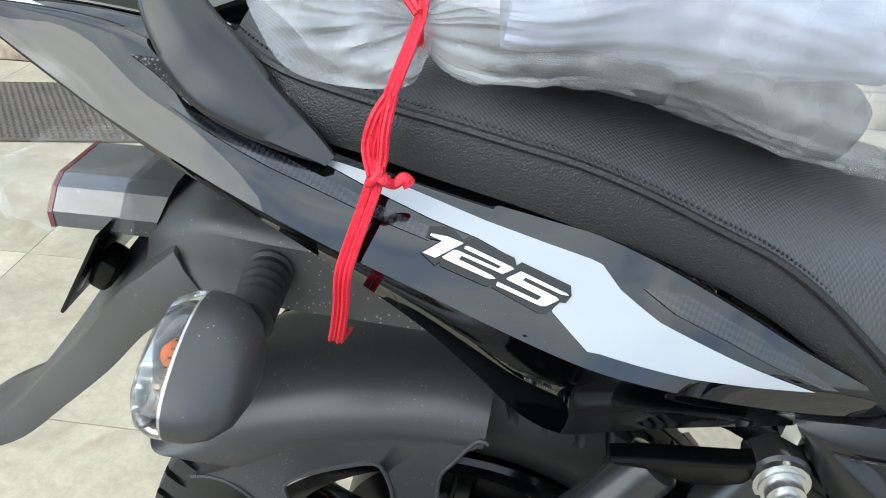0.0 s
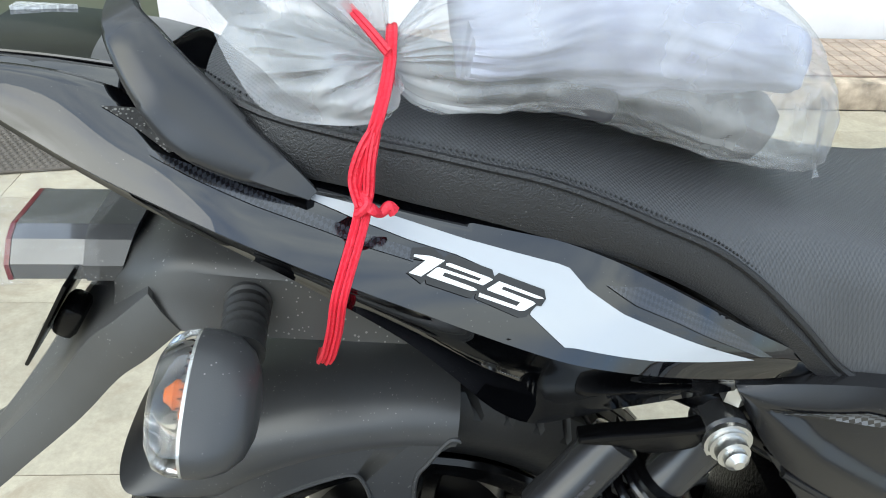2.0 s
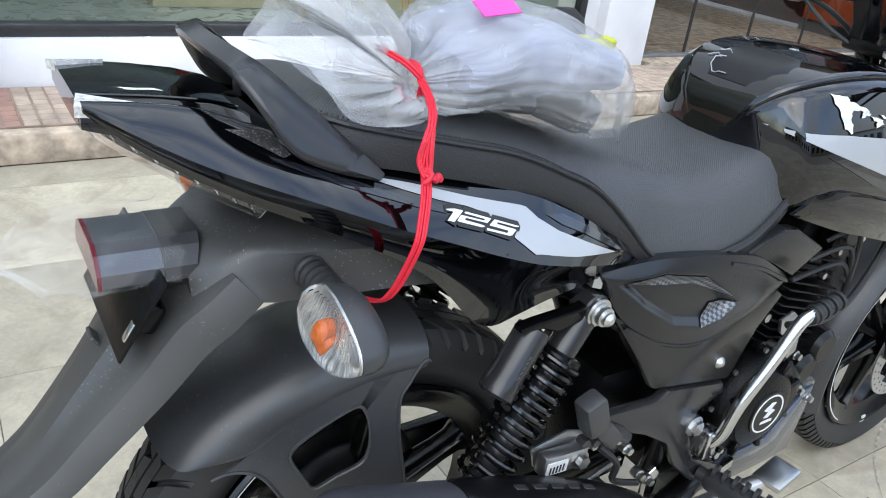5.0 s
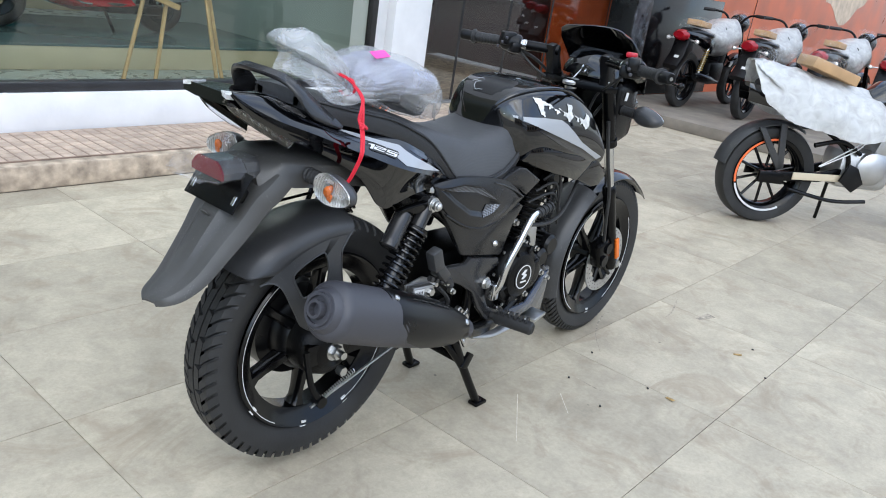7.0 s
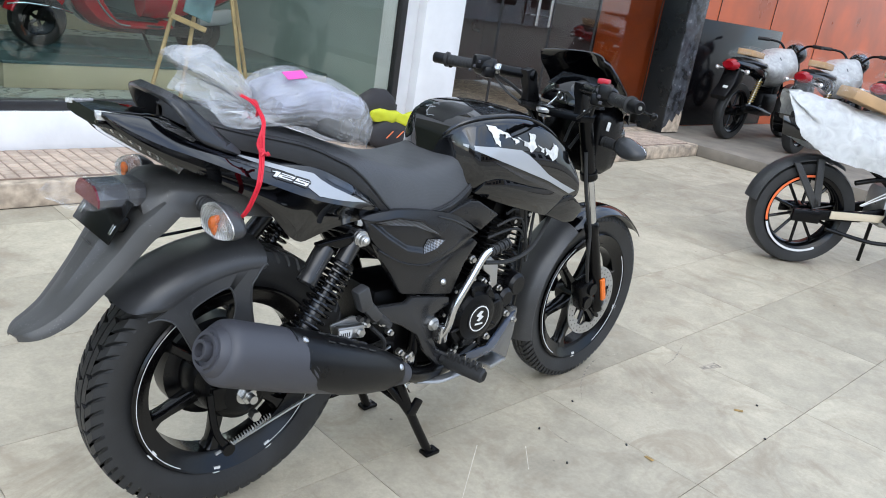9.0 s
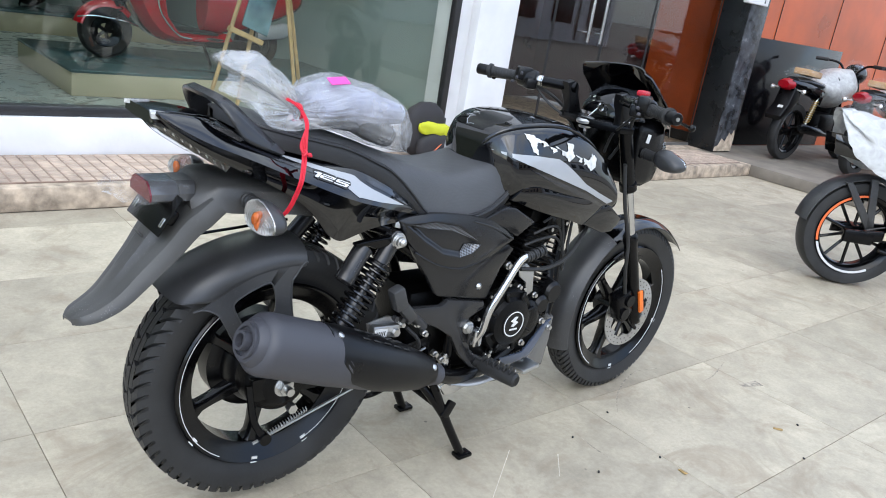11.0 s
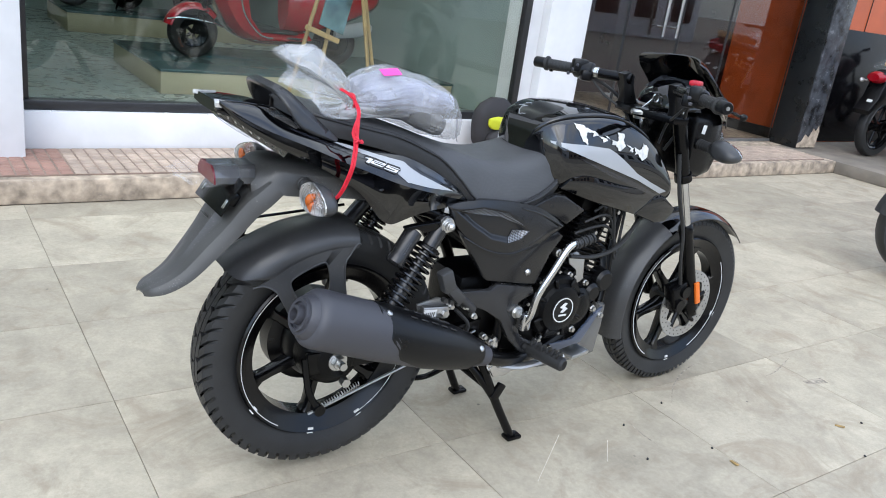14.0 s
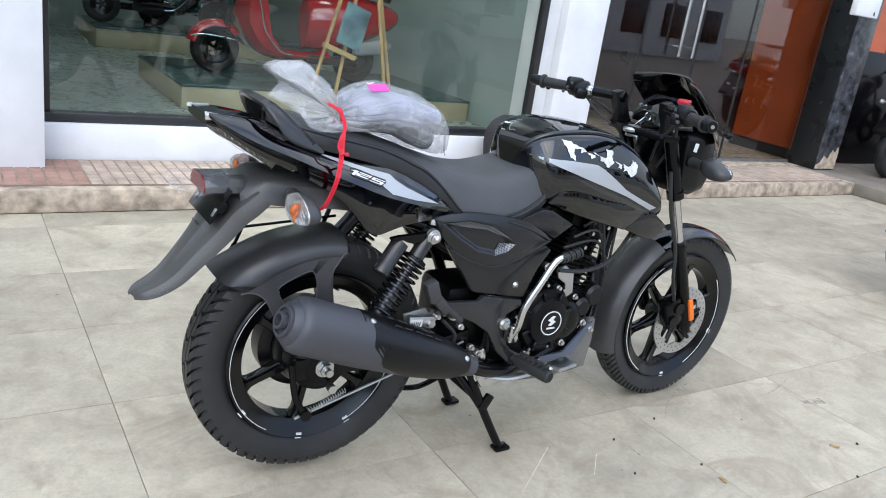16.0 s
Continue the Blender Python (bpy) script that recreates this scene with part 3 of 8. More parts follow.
body("wall_entry_east", s, ROOMSHADE, "wall deep inside the entrance, coloured dark for the unlit room", kind="structure")
s = Solid()
box(s, (17.24, 3.1, 2.5), (21.0, 0.2, 5.0))
orange = body("wall_orange", s, ORANGE, "glossy orange painted wall behind the parked motorcycles", kind="structure")
s = Solid()
box(s, (8.0, 2.988, 0.7), (2.5, 0.02, 1.16), 0.003)
part("dark_panel", s, material("black_glass_panel", (0.004, 0.004, 0.005), 0.1, vary=0.2, specks=0.5, speck_size=40, spec=0.25), orange, "glossy black lower panel")
for x in (7.55, 8.9, 10.4):
    s = Solid()
    box(s, (x, 2.997, 2.6), (0.006, 0.01, 3.9), 0.001, segments=1)
    part("panel_joint", s, BLACKFRAME, orange)
s = Solid()
v = [(14.6 + 2.0 * math.cos(a) * (0.85 + 0.1 * math.sin(3 * a) + 0.05 * math.sin(8 * a)), 2.9975, 2.1 + 0.9 * math.sin(a) * (0.85 + 0.1 * math.cos(5 * a + 1) + 0.05 * math.sin(7 * a))) for a in [2 * math.pi * k / 40 for k in range(40)]]
s.put(v + [(x, y + 0.004, z) for x, y, z in v], [tuple(range(40))] + [(k, (k + 1) % 40, 40 + (k + 1) % 40, 40 + k) for k in range(40)])
part("bare_plaster", s, material("bare_pale_plaster", (0.5, 0.4, 0.3), 0.85, vary=0.25, size=5, bump=0.4, grain=40), orange, "pale patch where the orange paint is gone")
s = Solid()
box(s, (6.45, 2.692, 1.66), (0.36, 0.07, 0.2), 0.012)
meter = body("electric_box", s, WALLWHITE, "white electric box fixed on the dark column", "electric box")
s = Solid()
box(s, (6.55, 2.655, 1.6), (0.015, 0.006, 0.03), 0.001, segments=1)
part("switch", s, BLACKFRAME, meter)
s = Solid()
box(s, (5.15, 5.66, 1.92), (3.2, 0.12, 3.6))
body("wall_entry_back", s, ROOMSHADE, "back wall of the entrance, coloured dark for the unlit room", kind="structure")


# ceiling panels above the view, added to brighten the showroom behind the window
for x in (-0.6, 1.8):
    for y in (4.2, 7.2):
        lamp = thing("ceiling_light", "unseen flat white panel lamp added in the ceiling to light the showroom", "ceiling light", "showroom lamps", at=(x, y, 3.68))
        s = Solid()
        box(s, (0, 0, 0), (0.62, 0.62, 0.03), 0.005)
        part("panel_frame", s, WALLWHITE, lamp)
        glow = new("showroom_fill", bpy.data.lights.new("showroom_fill", "AREA"))
        glow.data.energy, glow.data.size, glow.data.color = 11, 0.6, (0.92, 1.0, 0.96)
        glow.location = (x, y, 3.65)


# unseen houses behind the camera, added so glass and paint have something to reflect
def house(x0, x1, y, height, wall_mat, label):
    ob = thing("house", label, "house", "houses across the street", at=((x0 + x1) / 2, y, 0))
    w = x1 - x0
    s = Solid()
    box(s, (0, -3, height / 2 - 0.02), (w, 6, height), 0.02)
    part("wall", s, wall_mat, ob)
    s = Solid()
    box(s, (0, -3, height + 0.1), (w + 0.4, 6.4, 0.2), 0.02)
    part("roof", s, STEP, ob)
    for k in range(int(w // 2.4)):
        for z in (1.5, 4.4):
            if z + 1.4 < height:
                s = Solid()
                box(s, (-w / 2 + 1.3 + 2.4 * k, 0.03, z), (1.3, 0.08, 1.4), 0.01)
                part("shutter" if z < 3 else "window", s, BLACKFRAME if z > 3 else COLUMN, ob)


house(-22, -9, -17, 3.4, STEP, "unseen single-storey plastered house added across the street for reflections")
house(-8.6, 3, -18, 3.6, WALLWHITE, "unseen pale single-storey house added across the street for reflections")
house(3.4, 15, -17.5, 3.2, STEP, "unseen single-storey shop house added across the street for reflections")
house(15.5, 30, -17, 3.0, WALLWHITE, "unseen low pale house added across the street for reflections")


def platform(x0, x1, y0, y1, z0, z1, label):
    ob = thing("display_platform", label, "platform", "display platforms")
    s = Solid()
    box(s, ((x0 + x1) / 2, (y0 + y1) / 2, (z0 + z1 - 0.02) / 2 + 0.001), (x1 - x0, y1 - y0, z1 - z0 - 0.022), 0.004)
    part("body", s, PLATFORM, ob)
    s = Solid()
    box(s, ((x0 + x1) / 2, (y0 + y1) / 2, z1 - 0.0095), (x1 - x0 + 0.01, y1 - y0 + 0.01, 0.02), 0.002)
    part("top", s, GLASSTOP, ob, "green tinted glass top")


platform(0.8, 3.42, 4.41, 5.95, 0.12, 0.305, "cream panelled display platform with green glass top")
platform(0.757, 3.2, 7.95, 9.3, 0.12, 0.34, "cream panelled rear display platform with glass top")


# ---- the motorcycle ----
bike = thing("motorcycle", "black sports commuter motorcycle on its centre stand, dusty and new", "motorcycle")
RX, RZ, FX, FZ = 0.006, 0.328, 1.321, 0.294


def wheel(name, cx, cz, tyre_r, half, rim_r, spokes, first, parent, lugs):
    s = Solid()
    prof = [(-0.55, rim_r - 0.004), (-0.5, rim_r), (-0.46, rim_r - 0.002), (-0.42, rim_r - 0.014), (-0.2, rim_r - 0.03), (0.2, rim_r - 0.03), (0.42, rim_r - 0.014),
            (0.46, rim_r - 0.002), (0.5, rim_r), (0.55, rim_r - 0.004), (0.5, rim_r - 0.012), (0.36, rim_r - 0.028), (0.28, rim_r - 0.044), (-0.28, rim_r - 0.044), (-0.36, rim_r - 0.028), (-0.5, rim_r - 0.012)]
    turned(s, (cx, 0, cz), (cx, half * 1.7, cz), prof, 64, True)
    rim = part(name, s, RIM, parent, "black alloy rim")
    # hub and spokes
    s = Solid()
    turned(s, (cx, -0.06, cz), (cx, 0.06, cz), [(0, 0.03), (0.06, 0.045), (0.25, 0.05), (0.75, 0.05), (0.94, 0.045), (1, 0.03)], 28)
    part("hub", s, RIM, rim)
    for k in range(spokes):
        a = radians(first + 360 / spokes * k)
        d, q = Vector((math.cos(a), 0, math.sin(a))), Vector((-math.sin(a), 0, math.cos(a)))
        c = Vector((cx, 0, cz))
        s = Solid()
        rings = []
        for r, w, t in ((0.04, 0.019, 0.026), (0.08, 0.013, 0.022), (0.14, 0.0105, 0.018), (rim_r - 0.06, 0.012, 0.018), (rim_r - 0.045, 0.02, 0.022), (rim_r - 0.036, 0.03, 0.025)):
            rings.append([c + d * r + q * (w * x) + Vector((0, t * y, 0)) for x, y in ((-1, -0.6), (-0.6, -1), (0.6, -1), (1, -0.6), (1, 0.6), (0.6, 1), (-0.6, 1), (-1, 0.6))])
        loft(s, rings)
        part("spoke", s, RIM, rim)
    # tyre
    s = Solid()
    w = half
    prof = [(-0.6, rim_r - 0.006), (-0.72, rim_r + 0.006), (-0.9, rim_r + 0.025), (-1.0, rim_r + 0.045), (-0.97, tyre_r - 0.026), (-0.84, tyre_r - 0.0195), (-0.5, tyre_r - 0.0105), (0, tyre_r - 0.009),
            (0.5, tyre_r - 0.0105), (0.84, tyre_r - 0.0195), (0.97, tyre_r - 0.026), (1.0, rim_r + 0.045), (0.9, rim_r + 0.025), (0.72, rim_r + 0.006), (0.6, rim_r - 0.006)]
    turned(s, (cx, 0, cz), (cx, w, cz), prof, 84, True)
    tyre = part("tyre", s, RUBBER, rim, "new black rubber tyre")
    # tread blocks
    s = Solid()
    for k in range(lugs):
        for side in (-1, 1):
            a = 2 * math.pi * (k + (0.5 if side > 0 else 0)) / lugs
            for (t0, t1, bend, wide) in ((0.045, 0.36, 0.05 if k % 2 else -0.03, 1.02), (0.4, 0.97, -0.11, 0.72)):
                rings = []
                for i in range(4):
                    t = t0 + (t1 - t0) * i / 3
                    r = tyre_r - 0.002 - 0.012 * max(0, (t - 0.3)) ** 1.6 - (0.012 if t > 0.9 else 0)
                    mid = a + side * 0 + bend * (t - t0) * 1.6
                    h = math.pi / lugs * wide
                    ring = []
                    for rr, aa in ((r - 0.011, mid - h), (r + 0.0012, mid - h * 0.95), (r + 0.0012, mid + h * 0.95), (r - 0.011, mid + h)):
                        ring.append((cx + rr * math.cos(aa), side * t * w, cz + rr * math.sin(aa)))
                    rings.append(ring)
                loft(s, rings)
    tagged(part("tread", s, RUBBER, rim, "tread blocks"), kind="stuff")
    # stripe and marks on the rim
    y = -half * 1.7 * 0.5 - 0.0008
    for a0, a1 in ((radians(120), radians(238)), (radians(-60), radians(35))):
        s = Solid()
        n = 40
        v = []
        for i in range(n + 1):
            a = a0 + (a1 - a0) * i / n
            for r in (rim_r - 0.0105, rim_r - 0.0025):
                v.append((cx + r * math.cos(a), y - 0.001, cz + r * math.sin(a)))
        v += [(p, q + 0.005, o) for p, q, o in v]
        m = 2 * (n + 1)
        s.put(v, [(2 * i, 2 * i + 1, 2 * i + 3, 2 * i + 2) for i in range(n)] + [(2 * i, 2 * i + 2, m + 2 * i + 2, m + 2 * i) for i in range(n)] + [(2 * i + 1, m + 2 * i + 1, m + 2 * i + 3, 2 * i + 3) for i in range(n)])
        part("rim_stripe", s, STRIPE, rim, "thin grey rim stripe")
    for deg in (-145, -97, -62) if lugs < 70 else (-88, -20):
        s = Solid()
        a = radians(deg)
        v = []
        for da in (-0.034, 0.034):
            for r in (rim_r - 0.014, rim_r + 0.001):
                v.append((cx + r * math.cos(a + da), y - 0.0012, cz + r * math.sin(a + da)))
        v += [(x, yy + 0.0035, z) for x, yy, z in v]
        s.put(v, [(0, 1, 3, 2), (4, 6, 7, 5), (0, 4, 5, 1), (2, 3, 7, 6), (0, 2, 6, 4), (1, 5, 7, 3)])
        part("rim_mark", s, WHITE, rim, "small white rim mark")
    return rim


wheel("rear_wheel", RX, RZ, 0.306, 0.053, 0.224, 6, -97, bike, 62)
wheel("front_wheel", FX, FZ, 0.294, 0.043, 0.224, 6, -105, bike, 84)

# rear brake drum, axle, adjuster
s = Solid()
turned(s, (RX, -0.02, RZ), (RX, 0.11, RZ), [(0, 0.075), (0.15, 0.088), (0.8, 0.088), (0.92, 0.08), (1, 0.05)], 36)
part("sprocket_carrier", s, SATIN, bike)
s = Solid()
turned(s, (RX, -0.02, RZ), (RX, -0.1, RZ), [(0, 0.078), (0.5, 0.076), (0.8, 0.066), (1, 0.04)], 36)
part("brake_plate", s, ENGINE, bike)
s = Solid()
rod(s, (RX, -0.1, RZ), (RX, -0.118, RZ), 0.017, n=6)
rod(s, (RX, -0.118, RZ), (RX, -0.134, RZ), 0.0095)
turned(s, (RX, -0.098, RZ), (RX, -0.103, RZ), [(0, 0.024), (1, 0.024)], 20)
part("axle_nut", s, ZINC, bike, "zinc axle nut")
s = Solid()
plate(s, [(RX - 0.075, RZ + 0.025), (RX + 0.32, RZ + 0.035), (RX + 0.42, RZ + 0.05), (RX + 0.42, RZ - 0.01), (RX + 0.3, RZ - 0.02), (RX - 0.07, RZ - 0.03)], -0.095, -0.075, 0.004)
part("swingarm", mirrored(s), METALBLACK, bike)
s = Solid()
rod(s, (RX - 0.03, -0.1, RZ + 0.045), (RX - 0.03, -0.112, RZ + 0.045), 0.011, n=6)
part("bolt", s, ZINC, bike, "zinc bolt")
s = Solid()
rod(s, (RX + 0.02, -0.1, RZ - 0.055), (RX + 0.02, -0.118, RZ - 0.055), 0.012, n=6)
part("bolt", s, ZINC, bike, "zinc bolt")
s = Solid()
tube(s, [(RX - 0.085, -0.1, RZ + 0.02), (RX - 0.075, -0.115, RZ - 0.06), (RX - 0.05, -0.122, RZ - 0.105)], 0.008, 8)
rod(s, (RX - 0.05, -0.108, RZ - 0.107), (RX - 0.05, -0.132, RZ - 0.107), 0.014)
part("brake_arm", s, METALBLACK, bike)
s = Solid()
pts = []
for i in range(15 * 8 + 1):
    t = i / (15 * 8)
    c = Vector((RX - 0.038, -0.12, RZ - 0.1)).lerp(Vector((RX + 0.055, -0.115, RZ - 0.062)), t)
    a = 2 * math.pi * i / 8
    pts.append(c + 0.0055 * (math.cos(a) * Vector((-0.38, 0, 0.92)) + math.sin(a) * Vector((0, 1, 0))))
tube(s, pts, 0.0014, 5, 1)
part("return_spring", s, ZINC, bike, "zinc coil spring")
s = Solid()
rod(s, (RX - 0.075, -0.12, RZ - 0.115), (RX + 0.4, -0.1, RZ + 0.02), 0.0035, n=8)
part("brake_rod", s, ZINC, bike)

# rear tyre hugger: a domed arch that turns down into a side skirt with a window
def polar(a, r):
    return (0.011 + r * math.cos(radians(a)), 0.322 + r * math.sin(radians(a)))


HUG_Y, SHOULDER = 0.086, 0.286
s = Solid()
rings = []
for i in range(41):
    u = i / 40
    outer, inner = [], []
    for j in range(29):
        t = 2 * j / 28 - 1
        phi = math.pi / 2 * (1 - abs(t))
        low = SHOULDER + 0.046 * max(0.0, (u - 0.82) / 0.18) ** 1.4
        y = HUG_Y * math.cos(phi) ** 0.8 * (1 if t > 0 else -1)
        a = 84 + 54 * u - 2.0 * abs(t) ** 3 * u
        crest = 0.333 + 0.021 * max(0.0, (a - 100) / 37) ** 1.4
        r = low + (crest - low) * math.sin(phi) ** 0.82
        (x0, z0), (x1, z1) = polar(a, r), polar(a, r - 0.004)
        outer.append((x0, y, z0))
        inner.append((x1, y * 0.955, z1))
    rings.append(outer + inner[::-1])
loft(s, rings)
hug = part("rear_mudguard", s, MATTE, bike, "dusty matte black plastic mudguard", 60)
s = Solid()
leg = [polar(84, 0.29), (0.036, 0.614), (0.019, 0.59), (0.008, 0.57), (0.009, 0.525), (0.019, 0.459), (0.022, 0.412), (-0.04, 0.395), (-0.095, 0.415), (-0.12, 0.458), (-0.148, 0.51), (-0.168, 0.528), (-0.19, 0.534), polar(136, 0.302), polar(131, 0.291), polar(120, 0.29), polar(106, 0.29), polar(94, 0.29)]
hole = [(-0.035, 0.566), (-0.029, 0.543), (-0.029, 0.518), (-0.038, 0.5), (-0.068, 0.491), (-0.094, 0.483), (-0.107, 0.5), (-0.122, 0.53), (-0.119, 0.543), (-0.1, 0.556), (-0.07, 0.57), (-0.045, 0.577)]
lo, ho = curve(leg, 8, True), curve(hole, 12, True)
n = 144


def skirt_y(x, z, off):
    r = math.hypot(x - 0.011, z - 0.322)
    return -HUG_Y + off + 0.0008 - max(0.0, 0.285 - r) * 0.09


v = []
for off in (0.0, 0.004):
    for line in (lo, ho):
        v += [(p[0], skirt_y(p[0], p[1], off), p[1]) for p in line]
mid_hole = np.mean(np.array(ho), 0)


def swing(p):
    return math.atan2(p[1] - mid_hole[1], p[0] - mid_hole[0])


h = [min(range(n), key=lambda k: abs((swing(ho[k]) - swing(lo[i]) + math.pi) % (2 * math.pi) - math.pi)) for i in range(n)]
f = []
for i in range(n):
    j = (i + 1) % n
    f += [(i, j, n + h[j], n + h[i]) if h[i] != h[j] else (i, j, n + h[i])]
    f += [(2 * n + i, 3 * n + h[i], 3 * n + h[j], 2 * n + j) if h[i] != h[j] else (2 * n + i, 3 * n + h[i], 2 * n + j)]
    f += [(i, 2 * n + i, 2 * n + j, j), (n + i, n + j, 3 * n + j, 3 * n + i)]
s.put(v, f)
part("bracket_leg", s, MATTE, hug)
for line in (ho, lo[2:108]):
    s = Solid()
    pts = [(p[0], skirt_y(p[0], p[1], -0.0005), p[1]) for p in line]
    tube(s, pts + ([pts[0]] if len(pts) == n else []), 0.002, 6, 1)
    part("rolled_edge", s, MATTE, hug)
s = Solid()
tube(s, [polar(88, 0.318)[:1] + (-0.06,) + polar(88, 0.318)[1:], polar(94, 0.317)[:1] + (-0.064,) + polar(94, 0.317)[1:]], [0.004, 0.001], 8, 4, 0.5)
part("moulded_crease", s, MATTE, hug)

# shocks
def shock(sign, parent):
    flip = lambda p: Vector((p[0], p[1] * sign, p[2]))
    top, low = flip((0.239, -0.122, 0.665)), flip((0.085, -0.132, 0.413))
    s = Solid()
    turned(s, flip((0.239, -0.138, 0.666)), flip((0.239, -0.104, 0.666)), [(0, 0.016), (0.1, 0.02), (0.9, 0.02), (1, 0.016)], 20)
    turned(s, top, top.lerp(low, 0.26), [(0.08, 0.012), (0.16, 0.0195), (0.9, 0.0195), (1, 0.023)], 24)
    rod(s, top.lerp(low, 0.25), low, 0.0125, n=18)
    turned(s, top.lerp(low, 0.55), low, [(0, 0.0125), (0.02, 0.019), (0.8, 0.019), (0.84, 0.03), (0.9, 0.03), (1, 0.02)], 20)
    ob = part("shock_absorber", s, SHOCKCAN, parent, "black gas shock absorber")
    s = Solid()
    d, u, w = frame_of(low - top)
    turns, per = 12, 16
    pts = []
    for i in range(turns * per + 1):
        a = 2 * math.pi * i / per
        t = i / (turns * per)
        pts.append(top.lerp(low, 0.24 + 0.64 * t ** 1.12) + 0.031 * (math.cos(a) * u + math.sin(a) * w))
    tube(s, pts, 0.0042, 8, 1)
    part("spring", s, SPRING, ob, "black coil spring")
    s = Solid()
    k = top.lerp(low, 0.24)
    box(s, k + Vector((0.0, -0.026 * sign, 0.002)), (0.022, 0.008, 0.014), 0.002, (0, 32, 0), 1)
    turned(s, top.lerp(low, 0.215), top.lerp(low, 0.25), [(0, 0.023), (0.3, 0.031), (1, 0.031)], 24)
    part("spring_seat", s, METALBLACK, ob)
    s = Solid()
    a, b = flip((0.163, -0.118, 0.65)), flip((0.108, -0.13, 0.576))
    turned(s, a, b, [(0, 0.014), (0.02, 0.0205), (0.1, 0.0215), (0.74, 0.0215), (0.76, 0.0225), (0.96, 0.0225), (1, 0.018)], 26)
    can = part("gas_canister", s, SHOCKCAN, ob, "satin black gas canister")
    s = Solid()
    for k in range(5):
        p = a.lerp(b, 0.3 + 0.07 * k) + Vector((-0.006, -0.0212 * sign, -0.001))
        box(s, p, (0.003, 0.0016, 0.006), 0, (0, 37, 0), 1)
    part("plain_bars", s, EXHAUST, can, "raised bars")
    s = Solid()
    plate(s, [(0.128, 0.664), (0.15, 0.668), (0.215, 0.673), (0.245, 0.684), (0.252, 0.672), (0.222, 0.655), (0.19, 0.648), (0.176, 0.65), (0.16, 0.657), (0.128, 0.659)], -0.136 * sign, -0.119 * sign, 0.003)
    part("canister_bracket", s, METALBLACK, ob)
    s = Solid()
    turned(s, flip((0.239, -0.137, 0.665)), flip((0.239, -0.163, 0.665)), [(0, 0.0185), (0.16, 0.0185), (0.18, 0.0155), (0.3, 0.0155), (0.32, 0.0125), (0.62, 0.0125), (0.64, 0.009), (0.85, 0.009), (1, 0.004)], 18)
    part("dome_nut", s, ZINC, ob, "zinc dome nut and washer")
    s = Solid()
    turned(s, flip((0.245, -0.118, 0.69)), flip((0.247, -0.118, 0.71)), [(0, 0.011), (0.8, 0.011), (1, 0.009)], 6)
    part("bolt", s, ZINC, ob, "zinc bolt")


shock(1, bike)
shock(-1, bike)

# exhaust
s = Solid()
E0, E1 = Vector((-0.152, -0.208, 0.517)), Vector((0.38, -0.188, 0.322))
turned(s, E0, E1, [(0.0, 0.03), (0.001, 0.041), (0.012, 0.045), (0.03, 0.049), (0.034, 0.055), (0.052, 0.0625), (0.075, 0.0645), (0.35, 0.0655), (0.6, 0.061), (0.8, 0.049), (0.9, 0.036), (1, 0.025)], 48)
muffler = part("exhaust_muffler", s, EXHAUST, bike, "matte grey-black muffler")
s = Solid()
d = (E1 - E0).normalized()
turned(s, E0 - d * 0.016, E0 + d * 0.02, [(0, 0.0135), (0, 0.0195), (1, 0.0205), (1, 0.0135)], 28, True)
turned(s, E0 - d * 0.006, E0 + d * 0.02, [(0, 0.029), (0, 0.035), (1, 0.0365), (1, 0.029)], 28, True)
part("tailpipe", s, EXHAUST, muffler)
s = Solid()
_, u, w = frame_of(d)
rings = []
for t, a0, a1, r in ((0.30, 60, 118, 0.067), (0.36, 10, 128, 0.0675), (0.45, -30, 132, 0.067), (0.6, -52, 134, 0.0645), (0.75, -50, 134, 0.057), (0.86, -44, 132, 0.047), (0.93, -10, 120, 0.038)):
    ring = []
    for rr in (r, r - 0.004):
        row = []
        for k in range(15):
            a = radians(a0 + (a1 - a0) * k / 14)
            row.append(E0.lerp(E1, t) + rr * (math.cos(a) * -Vector((0, 1, 0)) + math.sin(a) * Vector((0.343, 0, 0.939))))
        ring += row if rr == r else row[::-1]
    rings.append(ring)
loft(s, rings)
shield = part("heat_shield", s, SATIN, muffler, "satin black heat shield")
for k in range(5):
    for row in range(2):
        s = Solid()
        t = 0.46 + 0.058 * k + 0.012 * row
        a = radians(92 - 26 * row)
        p = E0.lerp(E1, t) + (float(np.interp(t, [0.45, 0.6, 0.75, 0.86], [0.067, 0.0645, 0.057, 0.047])) - 0.0006) * (math.cos(a) * -Vector((0, 1, 0)) + math.sin(a) * Vector((0.343, 0, 0.939)))
        box(s, p, (0.02, 0.009, 0.0036), 0.001, (-(90 - math.degrees(a)), 22, 0), 1)
        part("slot", s, RUBBER, shield)
for t, a in ((0.34, 62), (0.9, 40)):
    s = Solid()
    a = radians(a)
    nrm = math.cos(a) * -Vector((0, 1, 0)) + math.sin(a) * Vector((0.343, 0, 0.939))
    p = E0.lerp(E1, t) + (0.066 if t < 0.5 else 0.04) * nrm
    turned(s, p, p + nrm * 0.005, [(0, 0.008), (0.6, 0.0075), (1, 0.004)], 14)
    part("screw", s, ZINC, shield, "zinc screw")
s = Solid()
tube(s, [(0.33, -0.187, 0.348), (0.42, -0.17, 0.3), (0.55, -0.13, 0.26), (0.72, -0.09, 0.28), (0.86, -0.06, 0.38), (0.9, -0.03, 0.5), (0.83, 0, 0.54)], 0.02, 12)
part("exhaust_pipe", s, METALBLACK, bike)

